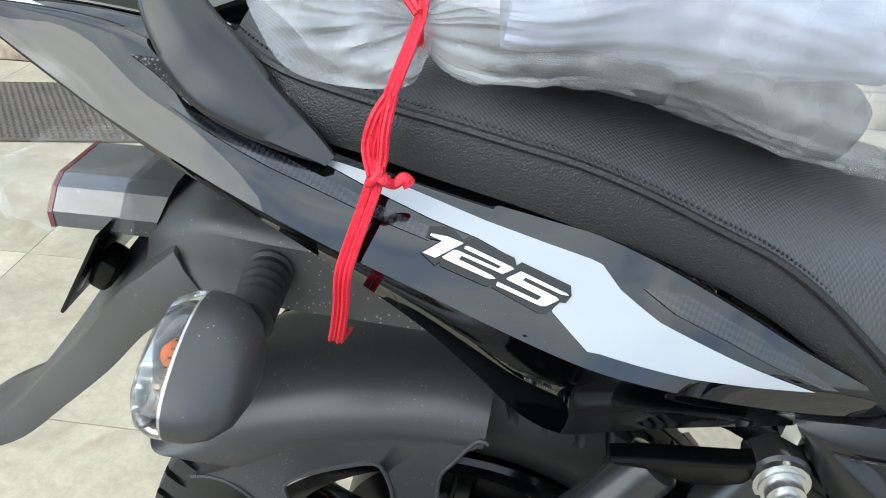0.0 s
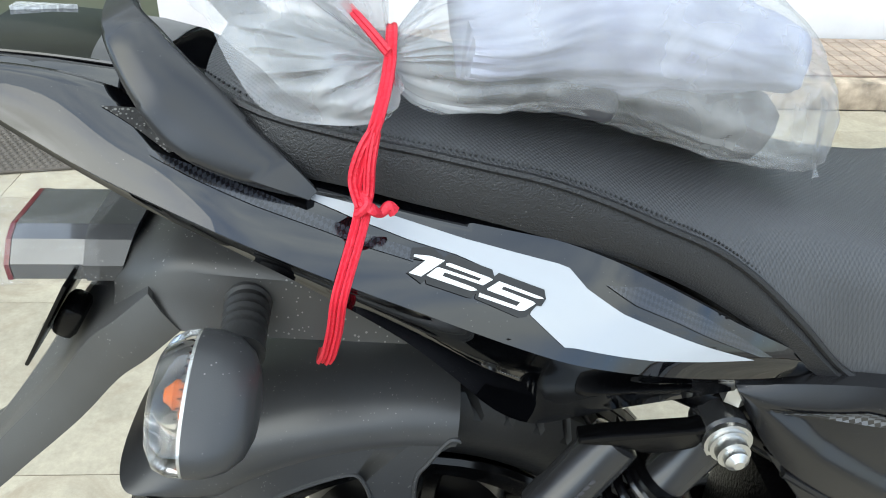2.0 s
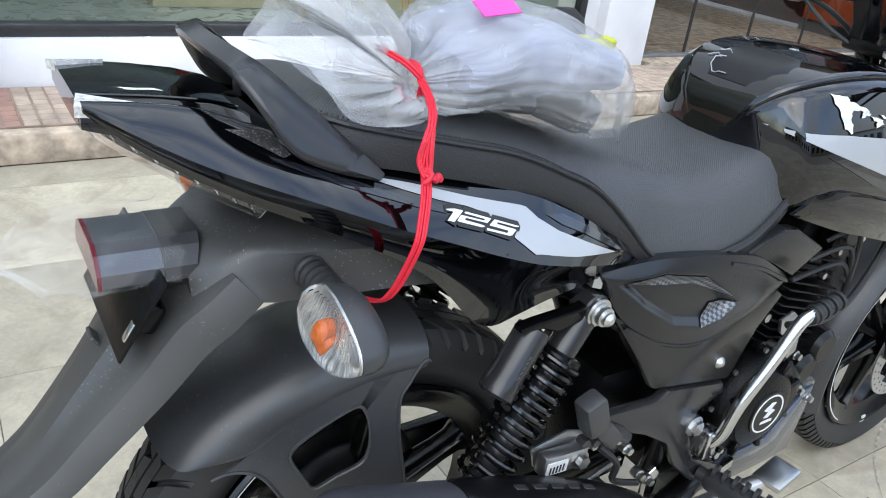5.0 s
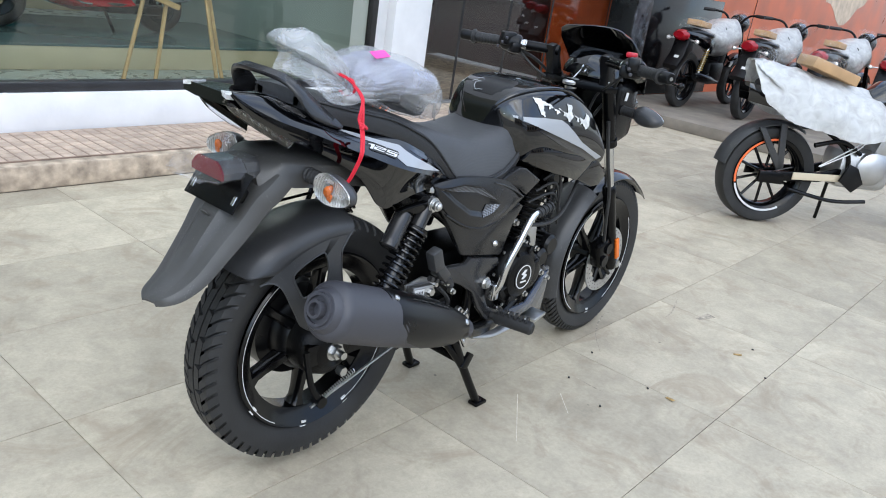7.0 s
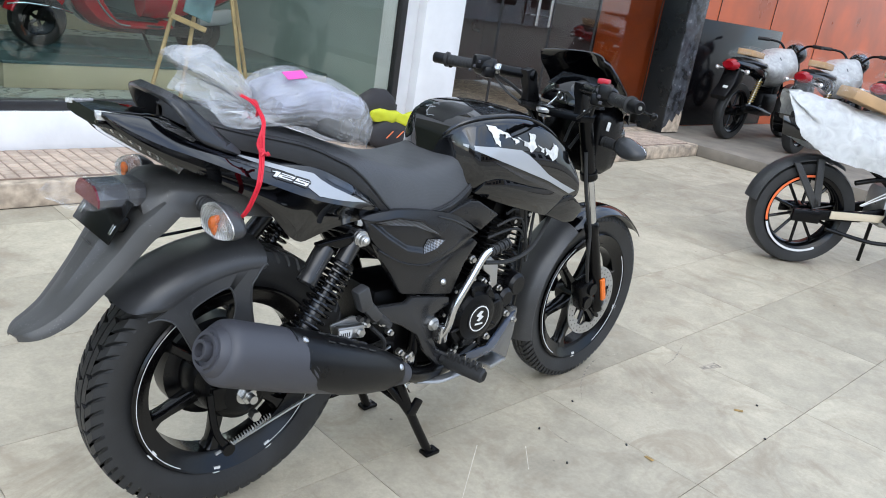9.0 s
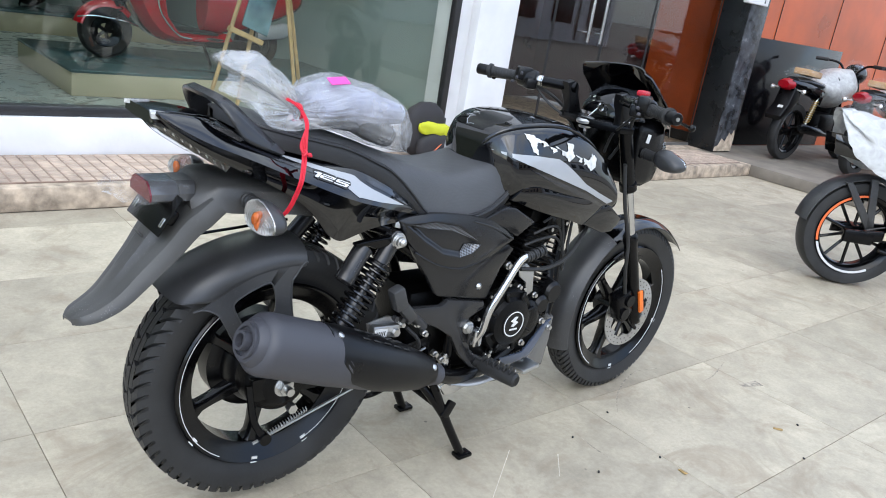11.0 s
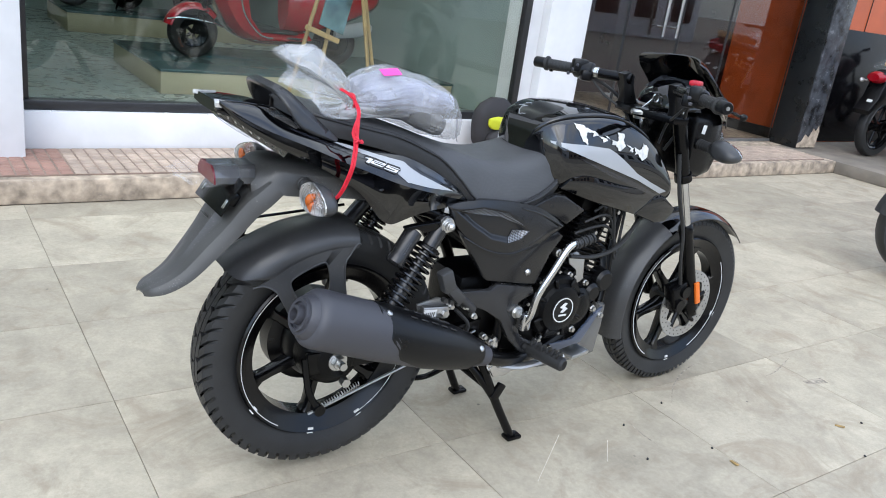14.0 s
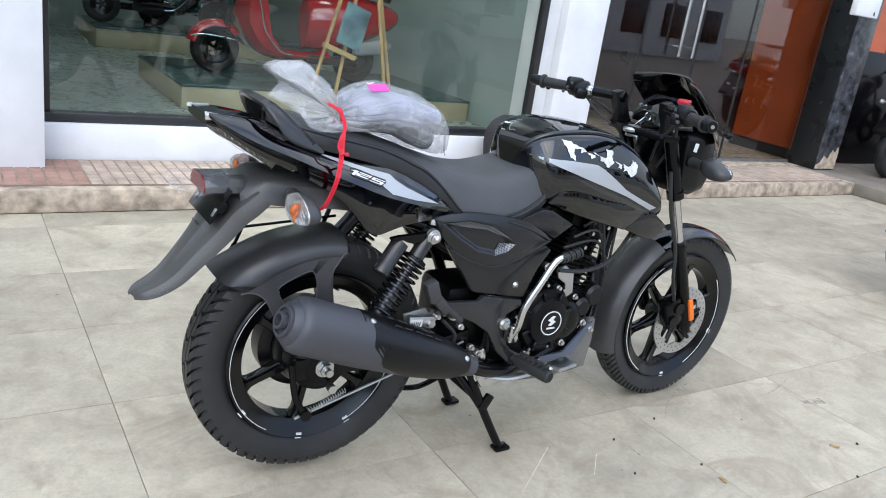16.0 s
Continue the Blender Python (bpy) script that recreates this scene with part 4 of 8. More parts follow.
# frame and engine
s = Solid()
tube(s, [(0.25, -0.1, 0.66), (0.4, -0.11, 0.55), (0.47, -0.11, 0.4), (0.48, -0.1, 0.28)], 0.016, 10)
tube(s, [(0.12, -0.085, 0.71), (0.2, -0.095, 0.69), (0.3, -0.1, 0.67), (0.6, -0.06, 0.7), (0.95, 0, 0.78)], 0.016, 10)
tube(s, [(0.98, 0, 0.72), (0.93, -0.03, 0.55), (0.9, -0.06, 0.36), (0.84, -0.07, 0.27)], 0.016, 10)
part("frame", mirrored(s), METALBLACK, bike)
s = Solid()
plate(s, [(0.3, 0.49), (0.316, 0.486), (0.405, 0.479), (0.425, 0.493), (0.55, 0.472), (0.56, 0.452), (0.51, 0.43), (0.505, 0.39), (0.535, 0.33), (0.61, 0.29), (0.62, 0.26), (0.56, 0.262), (0.49, 0.33), (0.455, 0.385), (0.4, 0.42), (0.326, 0.452), (0.3, 0.465)], -0.138, -0.118, 0.007)
part("footrest_bracket", s, SHOCKCAN, bike)
s = Solid()
box(s, (0.5, 0, 0.4), (0.3, 0.16, 0.2), 0.03)
part("gearbox", s, ENGINE, bike)
s = Solid()
box(s, (0.66, 0, 0.37), (0.34, 0.22, 0.22), 0.04)
part("crankcase", s, ENGINE, bike)
s = Solid()
box(s, (0.66, 0, 0.255), (0.26, 0.16, 0.05), 0.015)
part("oil_sump", s, ENGINE, bike)
CL = Vector((0.645, -0.11, 0.405))
s = Solid()
turned(s, CL, CL + Vector((0, -0.055, 0)), [(0, 0.09), (0.5, 0.09), (0.66, 0.084), (0.7, 0.07), (0.9, 0.064), (1, 0.046)], 44)
clutch = part("clutch_cover", s, ENGINE, bike, "black clutch cover")
for k in range(8):
    s = Solid()
    a = radians(45 * k + 20)
    p = CL + Vector((0.076 * math.cos(a), -0.042, 0.076 * math.sin(a)))
    box(s, p, (0.03, 0.012, 0.01), 0.003, (0, -math.degrees(a), 0), 1)
    part("rib", s, ENGINE, clutch)
s = Solid()
turned(s, CL + Vector((0, -0.05, 0)), CL + Vector((0, -0.0575, 0)), [(0, 0.042), (1, 0.04)], 40)
part("badge_disc", s, SATIN, clutch)
s = Solid()
turned(s, CL + Vector((0, -0.0565, 0)), CL + Vector((0, -0.0582, 0)), [(0, 0.036), (1, 0.036), (1, 0.033), (0, 0.033)], 40, True)
part("badge_ring", s, WHITE, clutch, "white ring")
s = Solid()
c = CL + Vector((0, -0.058, 0.006))
plate(s, [(c.x - 0.014, c.z + 0.004), (c.x + 0.002, c.z + 0.016), (c.x + 0.012, c.z + 0.014), (c.x + 0.004, c.z + 0.004), (c.x + 0.015, c.z - 0.002), (c.x, c.z - 0.013), (c.x - 0.01, c.z - 0.011), (c.x - 0.002, c.z - 0.002)], c.y, c.y - 0.001, 0)
plate(s, [(c.x - 0.014, c.z - 0.018), (c.x + 0.014, c.z - 0.018), (c.x + 0.014, c.z - 0.023), (c.x - 0.014, c.z - 0.023)], c.y, c.y - 0.001, 0)
part("badge_mark", s, WHITE, clutch, "plain white mark")
tilt = Vector((0.28, 0, 0.96))
base = Vector((0.74, 0, 0.47))
s = Solid()
box(s, base + tilt * 0.08, (0.09, 0.15, 0.2), 0.01, (0, 16, 0))
box(s, base + tilt * 0.2, (0.12, 0.15, 0.06), 0.02, (0, 16, 0))
rod(s, base + tilt * 0.19 + Vector((0.01, -0.08, 0)), base + tilt * 0.19 + Vector((0.01, -0.105, 0)), 0.03, n=20)
block = part("cylinder_block", s, ENGINE, bike)
for k in range(13):
    c = base + tilt * (0.014 * k)
    wide = 0.105 if k < 9 else 0.09
    fin = Solid()
    box(fin, c, (0.14, 2 * wide, 0.004), 0.0015, (0, 16, 0), 1)
    part("cylinder_fin", fin, ENGINE, block)
s = Solid()
turned(s, (0.84, -0.08, 0.45), (0.84, -0.125, 0.45), [(0, 0.035), (0.8, 0.033), (1, 0.025)], 24)
part("horn", s, SATIN, bike)
s = Solid()
tube(s, [(0.66, -0.14, 0.55), (0.76, -0.145, 0.545), (0.88, -0.12, 0.57), (0.98, -0.09, 0.68), (1.0, -0.06, 0.82)], 0.006, 8)
part("cable", s, RUBBER, bike)
s = Solid()
plate(s, [(0.52, 0.225), (0.6, 0.205), (0.675, 0.2), (0.8, 0.205), (0.862, 0.215), (0.872, 0.3), (0.87, 0.372), (0.845, 0.375), (0.82, 0.3), (0.76, 0.268), (0.62, 0.262), (0.52, 0.262)], -0.118, -0.088, 0.01)
cowl = part("belly_pan", mirrored(s), material("dark_silver_paint", (0.1, 0.098, 0.094), 0.22, vary=0.1, coat=0.4), bike, "dark silver belly pan")
s = Solid()
plate(s, [(0.64, 0.275), (0.755, 0.28), (0.835, 0.362), (0.855, 0.368), (0.79, 0.262), (0.75, 0.252), (0.64, 0.252)], -0.122, -0.114, 0.002)
part("blue_decal", s, BLUEGREY, cowl, "blue grey decal")
for x, y, z, r in ((0.505, -0.137, 0.406, 0.014), (0.258, -0.148, 0.441, 0.011), (0.33, -0.138, 0.352, 0.008), (0.583, -0.125, 0.29, 0.008), (0.54, -0.125, 0.317, 0.008), (0.652, -0.1, 0.547, 0.009), (0.694, -0.115, 0.486, 0.007), (0.762, -0.115, 0.454, 0.007), (0.814, -0.115, 0.367, 0.008), (0.745, -0.115, 0.311, 0.008), (0.618, -0.115, 0.296, 0.008), (0.57, -0.115, 0.43, 0.007), (0.845, -0.121, 0.345, 0.007), (0.3, -0.13, 0.475, 0.008)):
    s = Solid()
    rod(s, (x, y + 0.012, z), (x, y - 0.004, z), r * 1.25, n=16)
    rod(s, (x, y - 0.004, z), (x, y - 0.012, z), r * 0.9, n=6)
    part("bolt", s, ZINC, bike, "zinc hexagon bolt")
s = Solid()
plate(s, [(0.672, 0.545), (0.7, 0.555), (0.735, 0.53), (0.745, 0.47), (0.72, 0.455), (0.71, 0.5), (0.68, 0.52)], -0.124, -0.117, 0.002)
part("cable_bracket", s, ALU, bike, "bare aluminium bracket")
s = Solid()
turned(s, (RX, 0.035, RZ), (RX, 0.105, RZ), [(0, 0.1), (0.1, 0.118), (0.8, 0.118), (1, 0.1)], 44)
part("chain_sprocket_cover", s, SATIN, bike, "round black drum cover")
s = Solid()
for k in range(4):
    c = Vector((0.415 + 0.005 * k, -0.155, 0.3 - 0.012 * k))
    tube(s, [c + Vector((0.008 * math.cos(a), -0.004 * math.sin(2 * a), 0.009 * math.sin(a))) for a in [2 * math.pi * i / 12 for i in range(13)]], 0.002, 5, 1)
part("pedal_spring", s, ZINC, bike, "small zinc spring clip")
s = Solid()
plate(s, [(0.437, 0.33), (0.452, 0.34), (0.465, 0.325), (0.463, 0.275), (0.475, 0.25), (0.5, 0.24), (0.53, 0.265), (0.6, 0.262), (0.66, 0.28), (0.66, 0.262), (0.6, 0.242), (0.54, 0.225), (0.505, 0.212), (0.468, 0.215), (0.442, 0.255)], -0.135, -0.122, 0.004)
part("lower_bracket", s, CHROME, bike, "bare aluminium bracket")

s = Solid()
turned(s, (0.735, -0.1, 0.385), (0.735, -0.14, 0.385), [(0, 0.06), (0.6, 0.058), (0.8, 0.05), (1, 0.03)], 28)
side_case = part("engine_side_cover", s, ENGINE, bike, "black round engine cover")
s = Solid()
turned(s, (0.795, -0.1, 0.42), (0.795, -0.13, 0.42), [(0, 0.03), (0.7, 0.029), (1, 0.02)], 22)
part("oil_filter_cap", s, SATIN, side_case)
for k in range(9):
    a = radians(40 * k + 12)
    s = Solid()
    turned(s, (CL.x + 0.098 * math.cos(a), -0.112, CL.z + 0.098 * math.sin(a)), (CL.x + 0.098 * math.cos(a), -0.13, CL.z + 0.098 * math.sin(a)), [(0, 0.011), (0.6, 0.011), (0.62, 0.0065), (1, 0.0055)], 12)
    part("case_lug", s, ENGINE, clutch)
    s = Solid()
    rod(s, (CL.x + 0.098 * math.cos(a), -0.1295, CL.z + 0.098 * math.sin(a)), (CL.x + 0.098 * math.cos(a), -0.134, CL.z + 0.098 * math.sin(a)), 0.0048, n=6)
    part("bolt", s, ZINC, clutch, "zinc hexagon bolt")
s = Solid()
for k, z in enumerate((0.6, 0.63, 0.66)):
    tube(s, [(0.7 + 0.03 * k, -0.1, z), (0.8, -0.115 - 0.006 * k, z + 0.02), (0.88, -0.1, z - 0.05 - 0.05 * k), (0.93, -0.06, z - 0.02)], 0.0042, 7)
part("wiring", s, RUBBER, bike, "thin black wires and hoses")
s = Solid()
turned(s, (0.815, -0.085, 0.665), (0.815, -0.112, 0.665), [(0, 0.034), (0.5, 0.034), (0.7, 0.028), (1, 0.02)], 24)
part("head_cap", s, SATIN, bike)
for x, z in ((0.79, 0.64), (0.845, 0.655), (0.81, 0.7), (0.77, 0.6), (0.84, 0.58)):
    s = Solid()
    rod(s, (x, -0.104, z), (x, -0.113, z), 0.006, n=6)
    part("bolt", s, ZINC, bike, "zinc hexagon bolt")

s = Solid()
plate(s, [(0.19, 0.462), (0.25, 0.474), (0.29, 0.46), (0.3, 0.438), (0.27, 0.425), (0.2, 0.43)], -0.128, -0.122, 0.003)
part("cylinder_bracket", s, ALU, bike, "bare metal bracket")
for x, z in ((0.283, 0.452), (0.31, 0.47), (0.33, 0.445), (0.36, 0.415), (0.405, 0.35), (0.43, 0.33)):
    s = Solid()
    rod(s, (x, -0.13, z), (x, -0.142, z), 0.0085, n=16)
    rod(s, (x, -0.142, z), (x, -0.15, z), 0.006, n=6)
    part("bolt", s, ZINC, bike, "zinc hexagon bolt")
s = Solid()
tube(s, [(0.3, -0.14, 0.44), (0.34, -0.146, 0.4), (0.35, -0.14, 0.36), (0.41, -0.138, 0.33)], 0.005, 8)
part("brake_hose", s, RUBBER, bike)

# chrome kick lever, pegs, pedal, stand
s = Solid()
tube(s, [(0.52, -0.155, 0.375), (0.522, -0.175, 0.41), (0.525, -0.185, 0.47), (0.56, -0.19, 0.54), (0.6, -0.19, 0.6), (0.64, -0.19, 0.61)], 0.0095, 12)
box(s, (0.52, -0.155, 0.385), (0.03, 0.03, 0.05), 0.006)
kick = part("kick_lever", s, CHROME, bike, "chromed kick start lever")
s = Solid()
for i in range(8):
    p = Vector((0.615, -0.19, 0.604)).lerp(Vector((0.672, -0.19, 0.618)), i / 7)
    q = p + Vector((0.0055, 0, 0.0014))
    rod(s, p, q, 0.0145 if i % 2 else 0.0125)
part("rubber_grip", s, RUBBER, kick, "ribbed black rubber")


def footpeg(a, b, name):
    a, b = Vector(a), Vector(b)
    s = Solid()
    rod(s, a, b, 0.012)
    turned(s, a.lerp(b, 0.12), b, [(0, 0.016), (0.05, 0.019), (0.95, 0.019), (1, 0.014)], 12)
    for i in range(6):
        c = a.lerp(b, 0.2 + 0.13 * i) + Vector((0, 0, 0.018))
        rod(s, c - (b - a).normalized() * 0.003, c + (b - a).normalized() * 0.003, 0.013)
    return part(name, s, RUBBER, bike, "black rubber foot peg")


footpeg((0.555, -0.14, 0.297), (0.588, -0.265, 0.296), "foot_peg")
footpeg((0.5, 0.14, 0.325), (0.52, 0.265, 0.315), "foot_peg")
s = Solid()
box(s, (0.237, -0.17, 0.537), (0.034, 0.03, 0.056), 0.006, (0, -22, 0))
box(s, (0.268, -0.168, 0.5), (0.028, 0.026, 0.06), 0.006, (0, -45, 0))
tube(s, [(0.28, -0.16, 0.485), (0.31, -0.15, 0.468), (0.36, -0.13, 0.43)], 0.012)
for k in range(3):
    rod(s, (0.25 + 0.02 * k, -0.148, 0.478 - 0.006 * k), (0.25 + 0.02 * k, -0.162, 0.478 - 0.006 * k), 0.007, n=6)
part("pillion_peg", s, MATTE, bike)
s = Solid()
tube(s, [(0.46, -0.15, 0.262), (0.53, -0.16, 0.25), (0.6, -0.172, 0.262), (0.66, -0.188, 0.28)], 0.013, 10, flat=0.6)
pedal = part("brake_pedal", s, ALU, bike, "bare metal brake pedal")
s = Solid()
box(s, (0.69, -0.195, 0.286), (0.075, 0.05, 0.012), 0.005, (0, -3, 8))
part("pedal_pad", s, ZINC, pedal, "ridged steel pad")
s = Solid()
tube(s, [(0.44, -0.1, 0.26), (0.5, -0.12, 0.13), (0.565, -0.135, 0.012)], 0.0125, 10)
tube(s, [(0.4, -0.05, 0.27), (0.45, -0.1, 0.2), (0.5, -0.12, 0.13)], 0.011, 10)
box(s, (0.572, -0.137, 0.007), (0.05, 0.034, 0.012), 0.004)
box(s, (0.5, -0.125, 0.16), (0.03, 0.012, 0.05), 0.004, (0, 30, 0))
rod(s, (0.5, -0.12, 0.15), (0.5, 0.12, 0.15), 0.011)
stand = mirrored(s)
tube(stand, [(0.5, 0.11, 0.12), (0.45, 0.15, 0.07), (0.38, 0.16, 0.075), (0.33, 0.16, 0.1)], 0.009, 8)
part("centre_stand", stand, METALBLACK, bike, "black tubular centre stand")
s = Solid()
box(s, (0.232, -0.142, 0.445), (0.075, 0.02, 0.032), 0.005, (0, 4, 0))
master = part("master_cylinder", s, ALU, bike, "bare metal brake cylinder")
s = Solid()
box(s, (0.215, -0.1535, 0.446), (0.036, 0.002, 0.02), 0.0006, (0, 4, 0), 1)
tag = part("bar_label", s, WHITE, master, "white paper label with dark bars")
for k in range(5):
    s = Solid()
    box(s, (0.203 + 0.0055 * k, -0.155, 0.4445), (0.002, 0.001, 0.011), 0, (0, 4, 0), 1)
    part("label_bar", s, RUBBER, tag)

# tail panels
TT = [(-0.295, -0.084, 0.93), (-0.26, -0.074, 0.9245), (-0.214, -0.073, 0.9185), (-0.175, -0.076, 0.906), (-0.146, -0.084, 0.897), (-0.122, -0.092, 0.887), (-0.092, -0.098, 0.876), (-0.065, -0.101, 0.867), (-0.034, -0.105, 0.859), (-0.003, -0.11, 0.851), (0.03, -0.114, 0.844), (0.062, -0.118, 0.837), (0.096, -0.122, 0.83), (0.127, -0.128, 0.821), (0.159, -0.132, 0.807), (0.192, -0.136, 0.791), (0.228, -0.135, 0.77), (0.27, -0.129, 0.746), (0.313, -0.116, 0.717)]
TC = [(-0.295, -0.086, 0.926), (-0.251, -0.096, 0.9), (-0.203, -0.114, 0.878), (-0.153, -0.133, 0.861), (-0.103, -0.147, 0.843), (-0.054, -0.155, 0.824), (-0.003, -0.162, 0.806), (0.049, -0.168, 0.787), (0.101, -0.174, 0.771), (0.163, -0.168, 0.755), (0.237, -0.147, 0.734), (0.31, -0.119, 0.715)]
TB = [(-0.294, -0.082, 0.921), (-0.25, -0.083, 0.884), (-0.177, -0.098, 0.842), (-0.088, -0.118, 0.803), (-0.015, -0.128, 0.762), (0.024, -0.128, 0.728), (0.067, -0.124, 0.682), (0.1, -0.124, 0.67), (0.133, -0.128, 0.684), (0.187, -0.132, 0.7), (0.302, -0.116, 0.706)]


def even(line, n=14):
    """The same line with points at even steps of x."""
    c = curve(line, 8)
    xs = [p[0] for p in c]
    return [tuple(float(np.interp(xs[0] + (xs[-1] - xs[0]) * i / n, xs, [p[k] for p in c])) for k in range(3)) for i in range(n + 1)]


TT, TC, TB = even(TT, 20), even(TC, 20), even(TB, 20)
s = Solid()
shell(s, TT, TC, 0.004, 0.004, 60, 8)
tail_panel = part("tail_panel", s, GLOSS, bike, "gloss black tail panel")
def lowered(solid):
    other = solid.flip_y()
    reach = lambda x: max(0.0, (-0.1 - x) / 0.197)
    other.v = [(x + 0.026 * reach(x), y - 0.006 * reach(x), z - 0.02 * reach(x)) for x, y, z in other.v]
    return other


part("tail_panel", lowered(s), GLOSS, bike, "gloss black tail panel")
s = Solid()
shell(s, TC, TB, -0.006, 0.004, 60, 8)
part("tail_underpanel", s, GLOSS, bike, "gloss black lower tail panel")
part("tail_underpanel", lowered(s), GLOSS, bike, "gloss black lower tail panel")


def lying_on(top, low, bulge, lift=0.0012):
    """A function that gives the y just outside a panel between two edge lines."""
    a, b = curve(top, 8), curve(low, 8)
    ax, bx = [p[0] for p in a], [p[0] for p in b]

    def place(x, z):
        yt, zt = np.interp(x, ax, [p[1] for p in a]), np.interp(x, ax, [p[2] for p in a])
        yl, zl = np.interp(x, bx, [p[1] for p in b]), np.interp(x, bx, [p[2] for p in b])
        t = min(1.0, max(0.0, (zt - z) / max(1e-4, zt - zl)))
        return float(yt * (1 - t) + yl * t - bulge * math.sin(math.pi * t)) - lift

    return place


on_tail = lying_on(TT, TC, 0.004)


def decal(name, outline, mat, parent, surf, label="", smooth=0, n=9):
    """A thin sticker that lies on a curved panel: a grid of small quads cut to the outline."""
    pts = [(q[0], q[1]) for q in (curve(outline, smooth, True) if smooth else outline)]
    bm = bmesh.new()
    face = bm.faces.new([bm.verts.new((x, 0, z)) for x, z in pts])
    xs, zs = [p[0] for p in pts], [p[1] for p in pts]
    for i in range(1, n * 2):
        x = min(xs) + (max(xs) - min(xs)) * i / (2 * n)
        bmesh.ops.bisect_plane(bm, geom=list(bm.verts) + list(bm.edges) + list(bm.faces), plane_co=(x, 0, 0), plane_no=(1, 0, 0))
    for i in range(1, n):
        z = min(zs) + (max(zs) - min(zs)) * i / n
        bmesh.ops.bisect_plane(bm, geom=list(bm.verts) + list(bm.edges) + list(bm.faces), plane_co=(0, 0, z), plane_no=(0, 0, 1))
    for v in bm.verts:
        v.co.y = surf(v.co.x, v.co.z)
    bm.verts.index_update()
    s = Solid()
    s.put([v.co.copy() for v in bm.verts], [[v.index for v in f.verts] for f in bm.faces])
    bm.free()
    return part(name, s, mat, parent, label, 80)


decal("silver_decal", [(-0.08, 0.8632), (-0.026, 0.8505), (0.033, 0.8345), (0.067, 0.8265), (0.094, 0.8205), (0.101, 0.8182), (0.112, 0.8082), (0.136, 0.794), (0.2352, 0.7502), (0.157, 0.7662), (0.103, 0.7798), (0.096, 0.7808), (0.074, 0.7982), (0.078, 0.8045), (0.053, 0.8155), (0.043, 0.8225), (0.028, 0.828), (-0.001, 0.836), (-0.038, 0.848)], SILVER, tail_panel, on_tail, "silver arrow decal", 0, 14)


DIGITS = {
    "1": [(0.0, 0.0), (0.1, 0.0), (0.2, 1.0), (0.08, 1.0), (-0.035, 0.82), (-0.03, 0.7), (0.065, 0.72)],
    "2": [(0.235, 1.0), (0.57, 1.0), (0.6, 0.94), (0.555, 0.52), (0.245, 0.5), (0.24, 0.36), (0.5, 0.35), (0.535, 0.26), (0.5, 0.12), (0.47, 0.1), (0.155, 0.1), (0.13, 0.16), (0.165, 0.62), (0.185, 0.68), (0.505, 0.7), (0.51, 0.8), (0.225, 0.8), (0.215, 0.92)],
    "5": [(0.645, 1.0), (1.0, 1.0), (1.02, 0.94), (1.005, 0.86), (0.965, 0.8), (0.7, 0.8), (0.695, 0.68), (0.955, 0.68), (0.985, 0.6), (0.94, 0.1), (0.905, 0.0), (0.565, 0.0), (0.555, 0.2), (0.86, 0.22), (0.87, 0.4), (0.6, 0.4), (0.59, 0.48)]}


def widened(pts, d):
    """The same outline, moved outwards by d."""
    area = sum(a[0] * b[1] - b[0] * a[1] for a, b in zip(pts, pts[1:] + pts[:1]))
    out = []
    for i, p in enumerate(pts):
        a, b = Vector(p) - Vector(pts[i - 1]), Vector(pts[(i + 1) % len(pts)]) - Vector(p)
        na, nb = Vector((a.y, -a.x)).normalized(), Vector((b.y, -b.x)).normalized()
        m = (na + nb) * (d if area > 0 else -d)
        out.append((p[0] + m.x, p[1] + m.y))
    return out


# block number 125 on the tail, white with a dark outline
NUM0, NUMX, NUMZ = (-0.002, 0.8228), (0.0765, -0.0245), (0.0075, 0.0085)
for mat, lift, grow in ((RUBBER, 0.0007, 0.022), (WHITE, 0.0014, -0.002)):
    for c in "125":
        pts = [(NUM0[0] + NUMX[0] * a + NUMZ[0] * b, NUM0[1] + NUMX[1] * a + NUMZ[1] * b) for a, b in DIGITS[c]]
        pts = widened(pts, 0.0765 * grow)
        decal("digit_outline" if mat is RUBBER else "digit", pts, mat, tail_panel, lambda x, z: on_tail(x, z) - lift, "dark outline" if mat is RUBBER else "white block digit " + c, 0, 5)
decal("checker_strip", [(-0.16, 0.885), (-0.127, 0.8752), (-0.095, 0.8642), (-0.063, 0.8523), (-0.03, 0.8412), (0.002, 0.832), (0.001, 0.827), (-0.03, 0.8358), (-0.063, 0.847), (-0.095, 0.858), (-0.127, 0.87), (-0.158, 0.882)], CHECKER, tail_panel, on_tail, "faint grey checker strip")
decal("checker_strip", [(0.125, 0.809), (0.151, 0.805), (0.193, 0.785), (0.224, 0.766), (0.251, 0.748), (0.24, 0.751), (0.177, 0.783), (0.145, 0.797)], CHECKER, tail_panel, on_tail, "faint grey checker strip")
s = Solid()
p = Vector((0.06, on_tail(0.06, 0.7868) + 0.004, 0.7835))
turned(s, p, p + Vector((0.0, -0.0035, -0.0012)), [(0, 0.0042), (0.6, 0.004), (1, 0.002)], 12)
part("screw", s, METALBLACK, tail_panel)

decal("dust_pocket", [(-0.19, 0.9035), (-0.165, 0.9005), (-0.15, 0.897), (-0.139, 0.8835), (-0.147, 0.8825), (-0.162, 0.89)], material("dusty_pocket", (0.02, 0.019, 0.018), 0.8, vary=0.5, size=60, bump=1.0, grain=220, specks=3.2, speck_size=420), tail_panel, on_tail, "dusty recess beside the grab rail", 0, 5)

